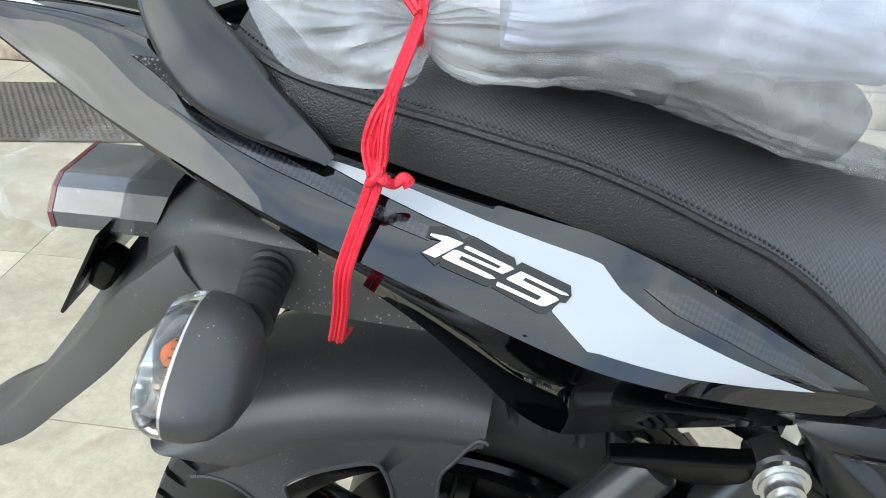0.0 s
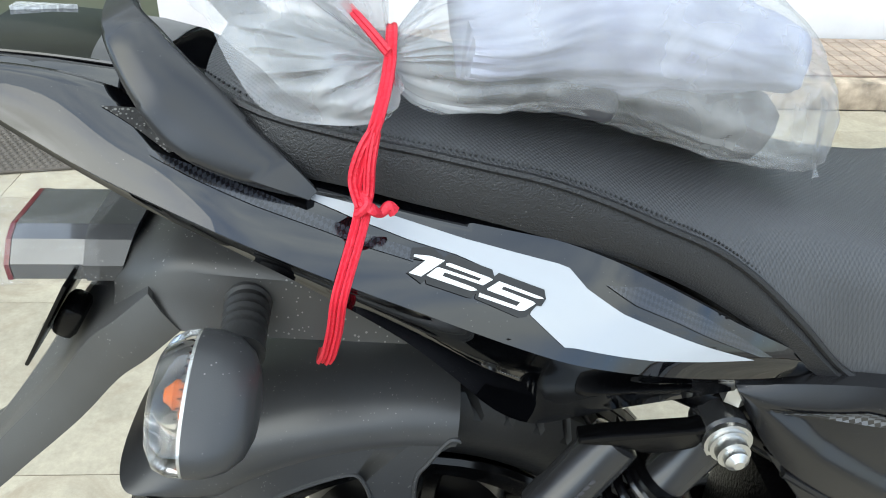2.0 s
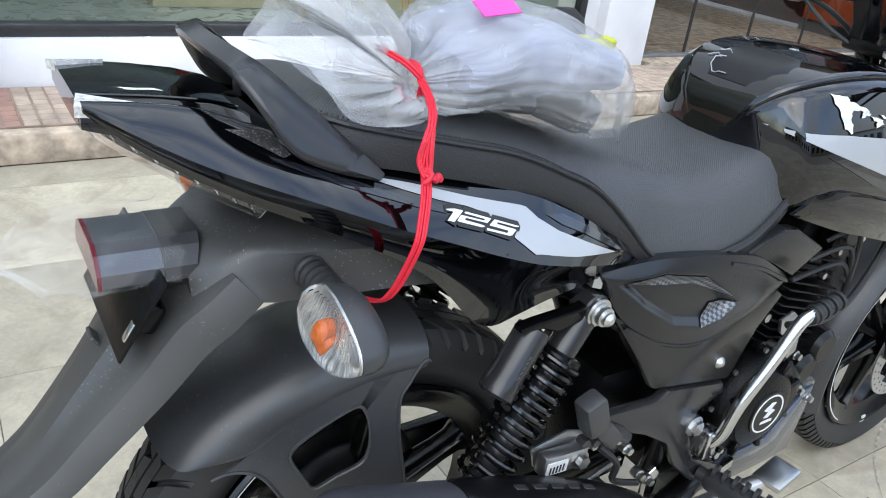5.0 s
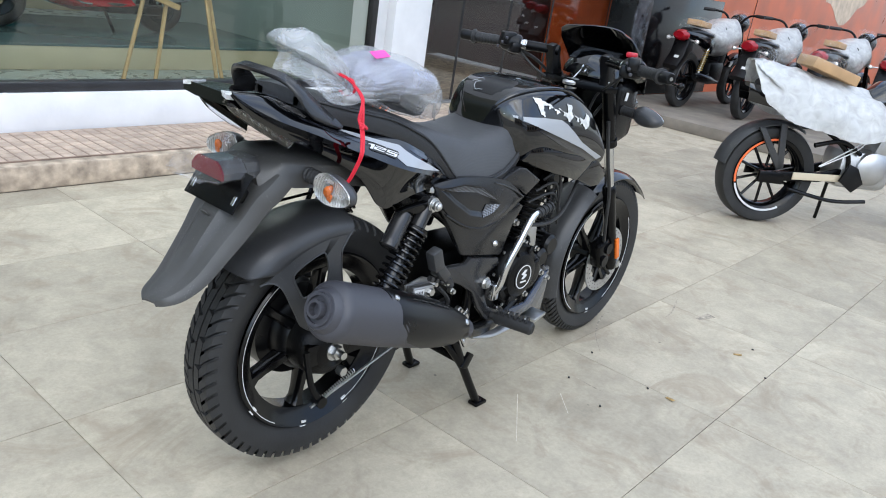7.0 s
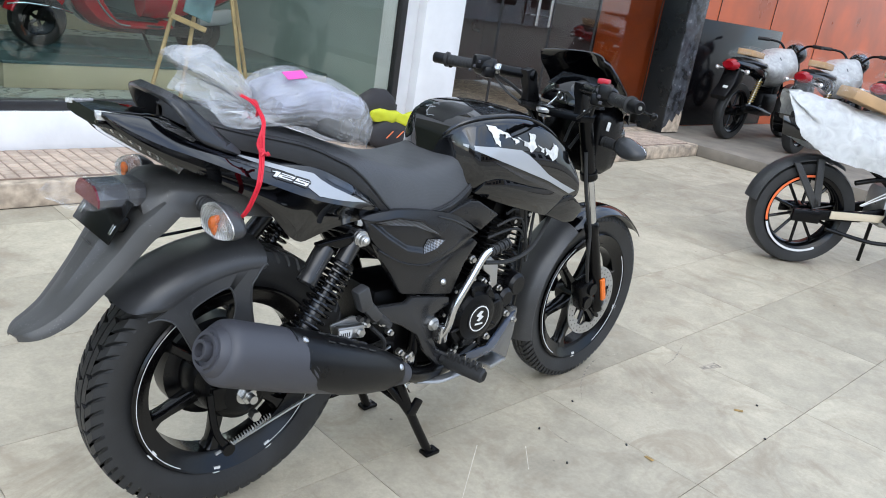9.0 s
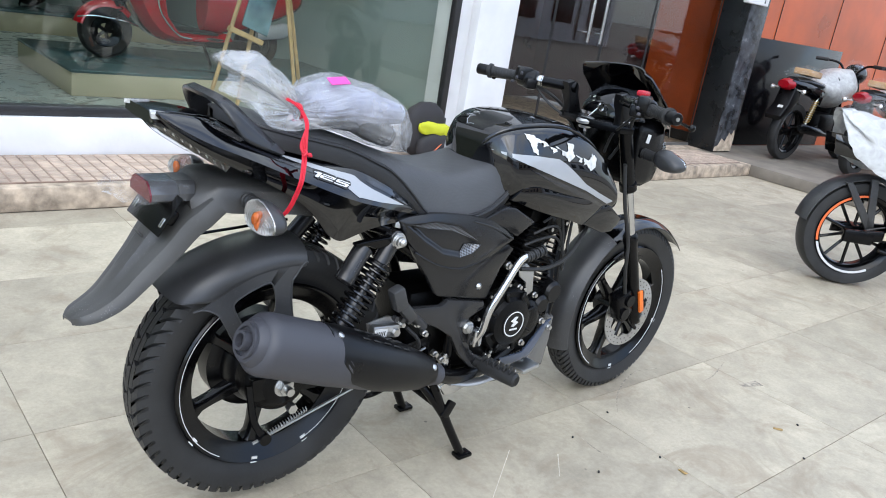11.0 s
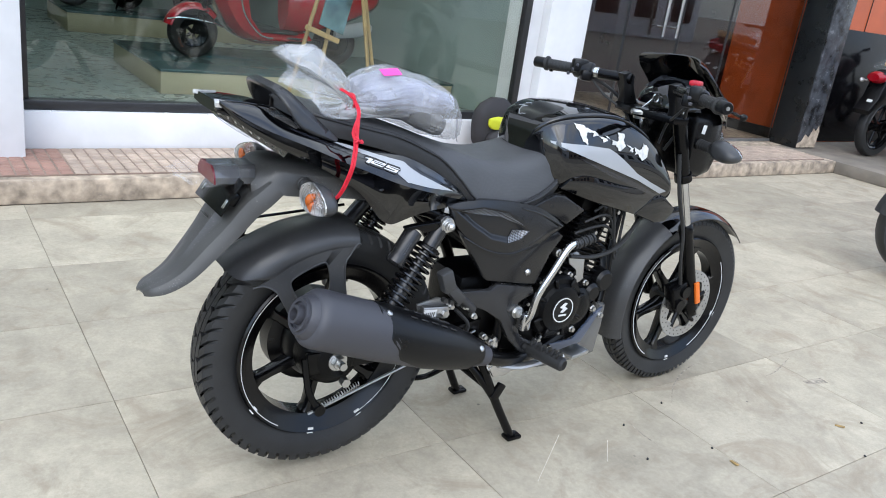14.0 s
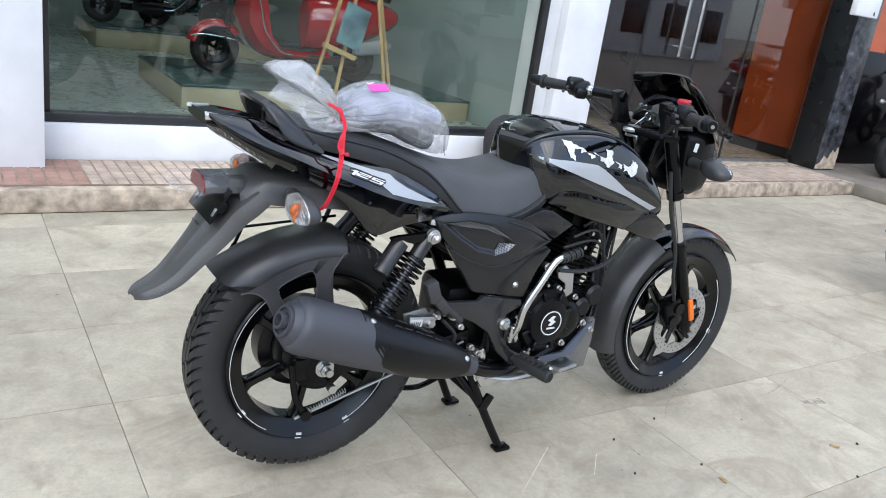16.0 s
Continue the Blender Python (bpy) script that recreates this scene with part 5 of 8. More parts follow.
# tail top, tail lamp
s = Solid()
rings = []
for x, w, zt, zb in ((-0.294, 0.068, 0.923, 0.9), (-0.262, 0.07, 0.9215, 0.89), (-0.23, 0.071, 0.919, 0.878), (-0.19, 0.072, 0.914, 0.865), (-0.16, 0.074, 0.906, 0.856), (-0.13, 0.08, 0.888, 0.845), (-0.03, 0.1, 0.862, 0.81), (0.06, 0.1, 0.835, 0.785)):
    rings.append([(x, w * c + (0.008 * c if c > 0 else 0), (zt + zb) / 2 + (zt - zb) / 2 * d) for c, d in ((-1, -0.7), (-1, 0.2), (-0.97, 0.5), (-0.7, 0.93), (-0.62, 1), (0, 1.03), (0.62, 1), (0.93, 0.9), (1, 0.5), (1, -0.7), (0.5, -1), (-0.5, -1))])
loft(s, rings)
cover = part("tail_cover", s, GLOSS, bike, "gloss black tail cover")
s = Solid()
tube(s, [(-0.292, -0.041, 0.9236), (-0.262, -0.0425, 0.922), (-0.23, -0.0435, 0.9196), (-0.19, -0.0445, 0.9147), (-0.165, -0.0455, 0.9082)], 0.0013, 6)
part("seam", s, GLOSS, cover)
for sign in (1, -1):
    # clear corner lens set in the end of the tail
    s = Solid()
    row = [(-0.2985, -0.071, 0.9205), (-0.293, -0.046, 0.9238), (-0.252, -0.0665, 0.9205), (-0.268, -0.073, 0.9175)]
    top = [(x, y * sign, z + 0.0022) for x, y, z in row]
    s.put([(x, y * sign, z - 0.006) for x, y, z in row] + top, [(3, 2, 1, 0), (4, 5, 6, 7)] + [(k, (k + 1) % 4, 4 + (k + 1) % 4, 4 + k) for k in range(4)])
    part("corner_lens", s, LENSRIB, cover, "clear ribbed corner lens", 20)
    s = Solid()
    shell(s, [(-0.297, -0.066, 0.919), (-0.266, -0.07, 0.897), (-0.2, -0.08, 0.857), (-0.15, -0.086, 0.829)], [(-0.297, -0.06, 0.908), (-0.272, -0.06, 0.884), (-0.208, -0.071, 0.843), (-0.156, -0.078, 0.815)], 0.002, 0.003, 20, 5)
    part("tail_lamp", s if sign > 0 else lowered(s), LENS, bike, "clear tail lamp lens")
    s = Solid()
    shell(s, [(-0.29, -0.056, 0.917), (-0.26, -0.058, 0.895), (-0.195, -0.068, 0.856), (-0.145, -0.075, 0.828)], [(-0.29, -0.05, 0.908), (-0.265, -0.05, 0.884), (-0.2, -0.06, 0.844), (-0.151, -0.068, 0.815)], 0.002, 0.003, 20, 5)
    part("lamp_reflector", s if sign > 0 else s.flip_y(), TAILREFLECTOR, bike)
    for k in range(9):
        s = Solid()
        t = k / 8
        p = Vector((-0.288, -0.0655, 0.905)).lerp(Vector((-0.165, -0.083, 0.828)), t)
        box(s, (p.x, p.y * sign, p.z), (0.0016, 0.006, 0.009), 0.0005, (0, -32, 0), 1)
        part("lens_rib", s, LENS, bike)

# rear fender, number plate holder
s = Solid()
rings = []
for x, zt, ys, yc, zc, yb, zb in ((0.09, 0.765, 0.05, 0.085, 0.75, 0.088, 0.712), (0.0, 0.79, 0.05, 0.09, 0.77, 0.097, 0.727), (-0.06, 0.796, 0.05, 0.09, 0.779, 0.1, 0.733), (-0.11, 0.798, 0.05, 0.089, 0.783, 0.1, 0.736), (-0.15, 0.799, 0.05, 0.087, 0.786, 0.101, 0.74), (-0.169, 0.796, 0.048, 0.085, 0.784, 0.101, 0.744), (-0.186, 0.788, 0.046, 0.081, 0.772, 0.098, 0.744), (-0.204, 0.779, 0.044, 0.074, 0.757, 0.09, 0.742), (-0.216, 0.77, 0.042, 0.066, 0.748, 0.08, 0.738)):
    half = [(0.0, zt + 0.001), (ys, zt), (ys + 0.75 * (yc - ys), zt + 0.55 * (zc - zt)), (yc - 0.003, zc + 0.0025), (yc + 0.001, zc - 0.003), (yc + 0.25 * (yb - yc), zc + 0.5 * (zb - zc)), (yb, zb), (yb - 0.012, zb - 0.002)]
    rings.append([(x, -a - 0.002, b) for a, b in half[::-1]] + [(x, a - 0.002, b) for a, b in half[1:]])
loft(s, rings)
fender = part("rear_fender", s, DUSTY, bike, "dusty matte black rear fender", 30)
NEAR = [(-0.163, -0.104, 0.746), (-0.19, -0.106, 0.722), (-0.215, -0.102, 0.7), (-0.25, -0.1, 0.66), (-0.295, -0.1, 0.617), (-0.342, -0.1, 0.574), (-0.384, -0.097, 0.551), (-0.412, -0.086, 0.542), (-0.426, -0.066, 0.536)]
FARE = [(-0.163, 0.1, 0.744), (-0.188, 0.098, 0.72), (-0.212, 0.09, 0.697), (-0.245, 0.082, 0.66), (-0.281, 0.07, 0.611), (-0.338, 0.05, 0.552), (-0.376, 0.03, 0.535), (-0.412, 0.005, 0.53), (-0.43, -0.026, 0.53)]
near, fare = curve(NEAR, 4), curve(FARE, 4)
s = Solid()
rings, ridge_rows = [], []
for i in range(len(near)):
    p, q = Vector(near[i]), Vector(fare[i])
    ahead = Vector(near[min(i + 1, len(near) - 1)]) - Vector(near[max(i - 1, 0)]) + Vector(fare[min(i + 1, len(near) - 1)]) - Vector(fare[max(i - 1, 0)])
    out = ahead.cross(q - p).normalized()
    if out.x > 0:
        out = -out
    u = i / (len(near) - 1)
    h = float(np.interp(u, [0, 0.2, 0.5, 0.8, 1], [0.03, 0.032, 0.025, 0.015, 0.006]))
    strip = float(np.interp(u, [0, 0.35, 0.7, 1], [0.012, 0.012, 0.004, 0.0]))
    row = [p + (q - p) * a + out * (h * b + strip * c) for a, b, c in ((0, 0, 0), (0.02, 0.5, 0), (0.055, 0.95, 0), (0.1, 1.03, 0), (0.22, 1.06, 0), (0.3, 1.1, 0.25), (0.36, 1.12, 0.9), (0.5, 1.14, 1.0), (0.64, 1.12, 0.9), (0.7, 1.1, 0.25), (0.8, 1.06, 0), (0.9, 1.03, 0), (0.95, 0.9, 0), (1, 0, 0))]
    rings.append(row + [o - out * 0.004 for o in row[::-1]])
    ridge_rows.append((p + (q - p) * 0.5 + out * (h * 1.14 + strip), out))
loft(s, rings)
flap = part("mud_flap", s, DUSTY, fender, "dusty matte black flap with a raised middle strip", 24)
s = Solid()
c, o = ridge_rows[13]
box(s, c + o * 0.001, (0.02, 0.024, 0.004), 0.001, (0, 50, 0), 1)
part("moulded_square", s, DUSTY, flap)
# smoked lamp over the number plate: a bevelled prism with a red end
PRISM = [(-0.06, 0.757), (-0.0605, 0.77), (-0.048, 0.784), (-0.036, 0.79), (0.018, 0.79), (0.03, 0.784), (0.042, 0.77), (0.0415, 0.757)]
SMOKED = material("smoked_lamp_plastic", (0.05, 0.052, 0.058), 0.1, vary=0.15, coat=1.0)


def prism(x0, x1, grow=0.0, tilt=0.0):
    out = Solid()
    mid_y, mid_z = -0.009, 0.773
    loft(out, [[(x + (tilt if k else 0) * (z - 0.757) / 0.033, mid_y + (y - mid_y) * (1 + grow), mid_z + (z - mid_z) * (1 + grow)) for y, z in PRISM] for k, x in enumerate((x0, x1))])
    return out


lamp = part("plate_lamp", prism(-0.288, -0.236), SMOKED, bike, "smoked grey number plate lamp", 20)
part("lamp_block", prism(-0.2358, -0.212, 0.03, 0.012), MATTE, lamp, "black lamp mount", 20)
part("red_reflector", prism(-0.292, -0.2882, 0.02), RED, lamp, "red reflector", 20)
s = Solid()
box(s, (-0.262, -0.004, 0.733), (0.003, 0.166, 0.084), 0.001, (0, 31, 0))
box(s, (-0.252, -0.062, 0.727), (0.018, 0.03, 0.03), 0.006, (0, 31, 0))
holder = part("plate_bracket", s, METALBLACK, bike)
for y in (-0.073, 0.064):
    s = Solid()
    box(s, (-0.271, y, 0.719), (0.005, 0.01, 0.02), 0.002, (0, 31, 0))
    part("clip", s, CHROME, holder, "steel clip")
s = Solid()
rings = []
for x, w, h in ((-0.365, 0.014, 0.004), (-0.35, 0.03, 0.008), (-0.335, 0.046, 0.02), (-0.318, 0.05, 0.016), (-0.3, 0.056, 0.023), (-0.275, 0.0555, 0.0215), (-0.245, 0.055, 0.021), (-0.222, 0.056, 0.022)):
    ring = []
    for k in range(40):
        a = 2 * math.pi * k / 40
        j = 1 + 0.3 * abs(noise.noise((x * 70, math.cos(a) * 6, math.sin(a) * 6)))
        ring.append((x + 0.014 * noise.noise((k * 3.1, x * 9, 2)), -0.009 + w * math.copysign(abs(math.cos(a)) ** 0.5, math.cos(a)) * j, 0.7735 + h * math.copysign(abs(math.sin(a)) ** 0.5, math.sin(a)) * j))
    rings.append(ring)
loft(s, rings, False)
part("protective_film", s, FILM, lamp, "crumpled clear film", 25)
s = Solid()
for x0, z0, x1, z1 in ((-0.2, 0.622, 0.09, 0.648), (-0.173, 0.582, 0.09, 0.6), (-0.2, 0.534, -0.1, 0.552)):
    tube(s, [(x0, 0.1, z0), (0.5 * (x0 + x1), 0.1, 0.5 * (z0 + z1) - 0.001), (x1, 0.098, z1)], 0.0036, 8)
tube(s, [(-0.15, 0.1, 0.626), (-0.17, 0.1, 0.579), (-0.198, 0.1, 0.545), (-0.203, 0.1, 0.505), (-0.18, 0.098, 0.47)], 0.0045, 8)
tube(s, [(0.085, 0.1, 0.7), (0.068, 0.1, 0.655), (0.045, 0.1, 0.59)], 0.006, 8)
part("guard_rod", s, METALBLACK, bike)


def indicator(x, y, z, sign, parent, front=False):
    """A leaf-shaped turn signal on a ribbed rubber stalk; lens to the rear, or to the front."""
    way = -1 if front else 1
    leaf = []
    for k in range(40):
        a = 2 * math.pi * k / 40
        c, d = math.cos(a), math.sin(a)
        leaf.append((-sign * 0.05 * c * (1.0 if c > 0 else 0.94), 0.028 * math.copysign(abs(d) ** 0.85, d) * (1 - 0.2 * c) - 0.007 * c))
    s = Solid()
    loft(s, [[(x + way * 0.036 * t, y + p * r, z + q * r - 0.003 * t) for p, q in leaf] for t, r in ((0.0, 1.0), (0.3, 0.985), (0.6, 0.9), (0.85, 0.72), (0.97, 0.5), (1.0, 0.25))])
    ob = part("turn_signal", s, MATTE, parent, "black turn signal housing")
    s = Solid()
    loft(s, [[(x - way * 0.019 * t, y + p * r, z + q * r) for p, q in leaf] for t, r in ((0.02, 0.985), (0.5, 0.97), (0.95, 0.88), (1.25, 0.68), (1.42, 0.4), (1.46, 0.15))])
    part("lens", s, LENS, ob, "clear ribbed lens")
    s = Solid()
    loft(s, [[(x - way * 0.0025 * t, y + p * 0.93, z + q * 0.92) for p, q in leaf] for t in (-1.0, 1.0)])
    part("reflector", s, REFLECTOR, ob)
    for k in range(13):
        s = Solid()
        p = -sign * (-0.036 + 0.006 * k)
        h = 0.021 * (1 - (abs(p) / 0.052) ** 2.4)
        box(s, (x - way * 0.0045, y + p, z - 0.001), (0.0022, 0.0012, 2 * h), 0, (0, 0, 0), 1)
        part("lens_rib", s, LENS, ob)
    s = Solid()
    turned(s, (x - way * 0.004, y, z), (x - way * 0.015, y, z), [(0, 0.0075), (0.6, 0.009), (1, 0.004)], 12)
    box(s, (x - way * 0.005, y - sign * 0.004, z - 0.009), (0.006, 0.011, 0.01), 0.002, (20, 0, 0), 1)
    part("bulb", s, AMBER, ob, "amber bulb")
    s = Solid()
    root = Vector((x + way * 0.014, y + sign * 0.108, z + 0.006))
    tip = Vector((x + way * 0.019, y + sign * 0.04, z + 0.003))
    prof = [(0, 0.0185)]
    for i in range(6):
        prof += [(0.1 + 0.13 * i, 0.0172 - 0.0004 * i), (0.13 + 0.13 * i, 0.0148), (0.19 + 0.13 * i, 0.0148), (0.22 + 0.13 * i, 0.0168 - 0.0004 * i)]
    turned(s, root, tip, prof + [(1, 0.0155)], 22)
    part("rubber_stalk", s, RUBBER, ob, "ribbed rubber stalk")


indicator(-0.128, -0.19, 0.757, 1, bike)
indicator(-0.135, 0.165, 0.762, -1, bike)

# grab rail: one flat loop from tip to tip
RAIL_OUT = [(-0.064, -0.121, 0.858), (-0.095, -0.124, 0.868), (-0.13, -0.122, 0.882), (-0.148, -0.118, 0.896), (-0.161, -0.112, 0.915), (-0.173, -0.1, 0.934), (-0.183, -0.08, 0.946), (-0.189, -0.045, 0.951), (-0.191, 0.0, 0.952)]
RAIL_IN = [(-0.058, -0.118, 0.864), (-0.078, -0.109, 0.883), (-0.1, -0.101, 0.903), (-0.118, -0.093, 0.92), (-0.134, -0.087, 0.934), (-0.149, -0.077, 0.947), (-0.163, -0.064, 0.956), (-0.172, -0.036, 0.961), (-0.175, 0.0, 0.962)]
both = [[Vector(p) for p in curve(e + [(x, -y, z) for x, y, z in e[-2::-1]], 5)] for e in (RAIL_OUT, RAIL_IN)]
s = Solid()
rings = []
for i in range(len(both[0])):
    o, q = both[0][i], both[1][i]
    ahead = both[0][min(i + 1, len(both[0]) - 1)] - both[0][max(i - 1, 0)]
    w = q - o
    nrm = ahead.cross(w).normalized() * 0.0048
    rings.append([o - nrm * 0.3, o + nrm * 0.5, o + w * 0.1 + nrm, o + w * 0.5 + nrm * 1.25, o + w * 0.9 + nrm, q + nrm * 0.5, q - nrm * 0.3, q - w * 0.1 - nrm, o + w * 0.1 - nrm])
loft(s, rings)
part("grab_rail", s, SHOCKCAN, bike, "satin black grab rail loop", 50)

# seat
SEC = [  # x, half width at the edge, z crown, z edge, z bottom
    (-0.13, 0.07, 0.925, 0.915, 0.885), (-0.09, 0.1, 0.924, 0.906, 0.872), (-0.03, 0.108, 0.91, 0.893, 0.86), (0.0, 0.111, 0.905, 0.888, 0.853), (0.046, 0.115, 0.896, 0.879, 0.843), (0.083, 0.117, 0.887, 0.871, 0.833), (0.122, 0.119, 0.877, 0.858, 0.822), (0.164, 0.12, 0.865, 0.84, 0.806), (0.2, 0.121, 0.854, 0.824, 0.788), (0.235, 0.122, 0.842, 0.8, 0.765),
    (0.274, 0.124, 0.83, 0.765, 0.737), (0.318, 0.127, 0.817, 0.723, 0.708), (0.36, 0.133, 0.808, 0.713, 0.7), (0.43, 0.136, 0.803, 0.71, 0.695), (0.5, 0.132, 0.815, 0.722, 0.7), (0.56, 0.122, 0.832, 0.75, 0.72), (0.6, 0.115, 0.842, 0.785, 0.76), (0.625, 0.1, 0.84, 0.8, 0.78)]
s, side_s = Solid(), Solid()
cs = curve(SEC, 4)
top_rings, side_l = [], []
for x, w, zc, ze, zb in cs:
    ring = []
    for j in range(17):
        u = 2 * j / 16 - 1
        ring.append((x, w * math.copysign(abs(u) ** 0.8, u), ze + (zc - ze) * (1 - abs(u) ** (2.6 + 5 * max(0.0, zc - ze - 0.03) / 0.06))))
    ring += [(x, w * u, min(zb + 0.01, ze - 0.006)) for u in (0.9, 0, -0.9)]
    top_rings.append(ring)
loft(s, top_rings)
seat = part("seat", s, SEAT, bike, "black textured vinyl seat")
for sign in (1, -1):
    s = Solid()
    rings = [[(x, -w - 0.001, ze - 0.001), (x, -w - 0.006, ze - (ze - zb) * 0.35), (x, -w - 0.004, zb), (x, -w + 0.02, zb), (x, -w + 0.02, ze - 0.004)] for x, w, zc, ze, zb in cs]
    loft(s, rings)
    part("seat_side", s if sign > 0 else s.flip_y(), SEATSIDE, seat, "smooth black vinyl side")
    s = Solid()
    tube(s, [(x, -w - 0.0025, ze + 0.0005) for x, w, zc, ze, zb in cs], 0.0028, 6, 1)
    part("seat_piping", s if sign > 0 else s.flip_y(), SEATSIDE, seat, "stitched piping")
    s = Solid()
    line = [Vector((x, -w + 0.004, ze + 0.0045)) for x, w, zc, ze, zb in curve(SEC, 24)]
    for a, b in list(zip(line, line[1:]))[::2]:
        rod(s, a, a.lerp(b, 0.8), 0.0009, n=5)
    tagged(part("seat_stitches", s if sign > 0 else s.flip_y(), RUBBER, seat, "row of black stitches"), kind="stuff")

# fuel tank
# shoulder line and lower edge, rear to front
TANK_R = [(0.524, -0.03, 0.839), (0.53, -0.055, 0.88), (0.563, -0.085, 0.912), (0.632, -0.103, 0.928), (0.739, -0.108, 0.929), (0.824, -0.11, 0.91), (0.903, -0.112, 0.868), (0.972, -0.115, 0.803), (1.012, -0.117, 0.745), (1.028, -0.117, 0.705)]
TANK_L = [(0.52, -0.03, 0.8), (0.55, -0.095, 0.76), (0.6, -0.124, 0.735), (0.68, -0.132, 0.71), (0.77, -0.134, 0.695), (0.85, -0.132, 0.688), (0.92, -0.128, 0.685), (0.97, -0.122, 0.685), (1.005, -0.118, 0.687), (1.024, -0.115, 0.69)]
TANK_U = 70
ra, la = [[Vector(p) for p in curve(e, 12)] for e in (TANK_R, TANK_L)]


def along(line, u):
    k = min(int(u * (len(line) - 1)), len(line) - 2)
    return line[k].lerp(line[k + 1], u * (len(line) - 1) - k)


def tank_side(u, t):
    """A point of the tank's flank: u from rear to front, t from the shoulder down."""
    p = along(ra, u).lerp(along(la, u), t)
    p.y -= 0.034 * math.sin(math.pi * min(1.0, 0.06 + 0.94 * t)) ** 0.8 * min(1.0, 5 * u, 5 * (1 - u) + 0.12)
    return p


def crown_of(x):
    return float(np.interp(x, [0.5, 0.56, 0.66, 0.8, 0.95, 1.03], [0.0, 0.001, 0.004, 0.008, 0.014, 0.016]))


s = Solid()
rings = []
for i in range(TANK_U + 1):
    u = i / TANK_U
    r = along(ra, u)
    ring = [(r.x, r.y * q, r.z + crown_of(r.x) * (1 - q ** 2.4)) for q in (0.0, 0.25, 0.5, 0.7, 0.85, 0.94)]
    ring += [(r.x, r.y, r.z), (r.x, r.y - 0.0035, r.z - 0.002), (r.x, r.y - 0.005, r.z - 0.006), (r.x, r.y - 0.0035, r.z - 0.009)]
    ring += [tuple(tank_side(u, t)) for t in (0.06, 0.1, 0.16, 0.24, 0.33, 0.43, 0.54, 0.65, 0.76, 0.87, 0.95, 1.0)]
    low = along(la, u)
    ring += [(low.x, low.y * 0.7, low.z - 0.006)]
    rings.append(ring + [(x, -y, z) for x, y, z in ring[:0:-1]])
loft(s, rings)
tank = part("fuel_tank", s, GLOSS, bike, "gloss black fuel tank", 50)
FLANK = [tank_side(i / 120, j / 40) for i in range(121) for j in range(41)]
FLANK_XZ = np.array([(p.x, p.z) for p in FLANK])


def on_tank(x, z):
    d = np.hypot(FLANK_XZ[:, 0] - x, FLANK_XZ[:, 1] - z)
    near = np.argsort(d)[:4]
    w = 1 / (d[near] + 1e-5)
    return float(sum(w[k] * FLANK[near[k]].y for k in range(4)) / w.sum()) - 0.0018


decal("silver_decal", [(0.534, 0.859), (0.63, 0.857), (0.713, 0.849), (0.743, 0.836), (0.79, 0.808), (0.833, 0.781), (0.9, 0.753), (0.975, 0.725), (0.955, 0.717), (0.841, 0.762), (0.728, 0.797), (0.606, 0.835)], SILVER, tank, on_tank, "silver tank stripe", 0, 12)
decal("checker_strip", [(0.6, 0.829), (0.66, 0.81), (0.728, 0.79), (0.841, 0.755), (0.94, 0.716), (0.93, 0.708), (0.835, 0.742), (0.72, 0.78)], CHECKER, tank, on_tank, "dark carbon pattern strip", 0, 10)
# scratched-off lettering on the tank: pale torn patches
def torn(name, pts, label, seed):
    """A scrap with a ragged edge."""
    draw, out = random.Random(seed), []
    for a, b in zip(pts, pts[1:] + pts[:1]):
        for k in range(4):
            j = 0.0 if k == 0 else 0.0022
            out.append((a[0] + (b[0] - a[0]) * k / 4 + draw.uniform(-j, j), a[1] + (b[1] - a[1]) * k / 4 + draw.uniform(-j, j)))
    decal(name, out, TORN, tank, on_tank, label, 0, 5)


for k, pts in enumerate(([(0.601, 0.908), (0.628, 0.905), (0.639, 0.889), (0.634, 0.878), (0.64, 0.859), (0.623, 0.865), (0.616, 0.885)], [(0.744, 0.89), (0.771, 0.884), (0.766, 0.87), (0.773, 0.854), (0.752, 0.842), (0.733, 0.859), (0.747, 0.872)], [(0.85, 0.861), (0.871, 0.848), (0.863, 0.825), (0.842, 0.816), (0.822, 0.84), (0.84, 0.846)])):
    torn("torn_sticker", pts, "torn pale tape", k)
for k, pts in enumerate(([(0.632, 0.899), (0.672, 0.886), (0.675, 0.882), (0.657, 0.878), (0.66, 0.886), (0.636, 0.891)], [(0.675, 0.88), (0.705, 0.873), (0.707, 0.868), (0.688, 0.864), (0.692, 0.871)], [(0.697, 0.881), (0.742, 0.866), (0.739, 0.858), (0.719, 0.859), (0.726, 0.866)], [(0.777, 0.86), (0.806, 0.85), (0.803, 0.84), (0.788, 0.842), (0.794, 0.849)], [(0.806, 0.852), (0.834, 0.842), (0.832, 0.834), (0.81, 0.831), (0.815, 0.84)])):
    torn("tape_scrap", pts, "small pale scrap of tape", 20 + k)


def tank_top(x, y):
    r = min(ra[5:], key=lambda p: abs(p.x - x))
    q = min(1.0, abs(y / r.y))
    return r.z + crown_of(x) * (1 - q ** 2.4)


s = Solid()
rings = []
for x, w in ((0.54, 0.036), (0.555, 0.052), (0.58, 0.064), (0.61, 0.06), (0.63, 0.046)):
    row = [(x, w * (j / 6 - 1), tank_top(x, w * (j / 6 - 1)) + 0.0012 - (0.002 if j in (0, 12) else 0)) for j in range(13)]
    rings.append(row + [(x, y, z - 0.006) for x, y, z in row[::-1]])
loft(s, rings)
part("tank_pad", s, SATIN, tank, "satin black tank pad")


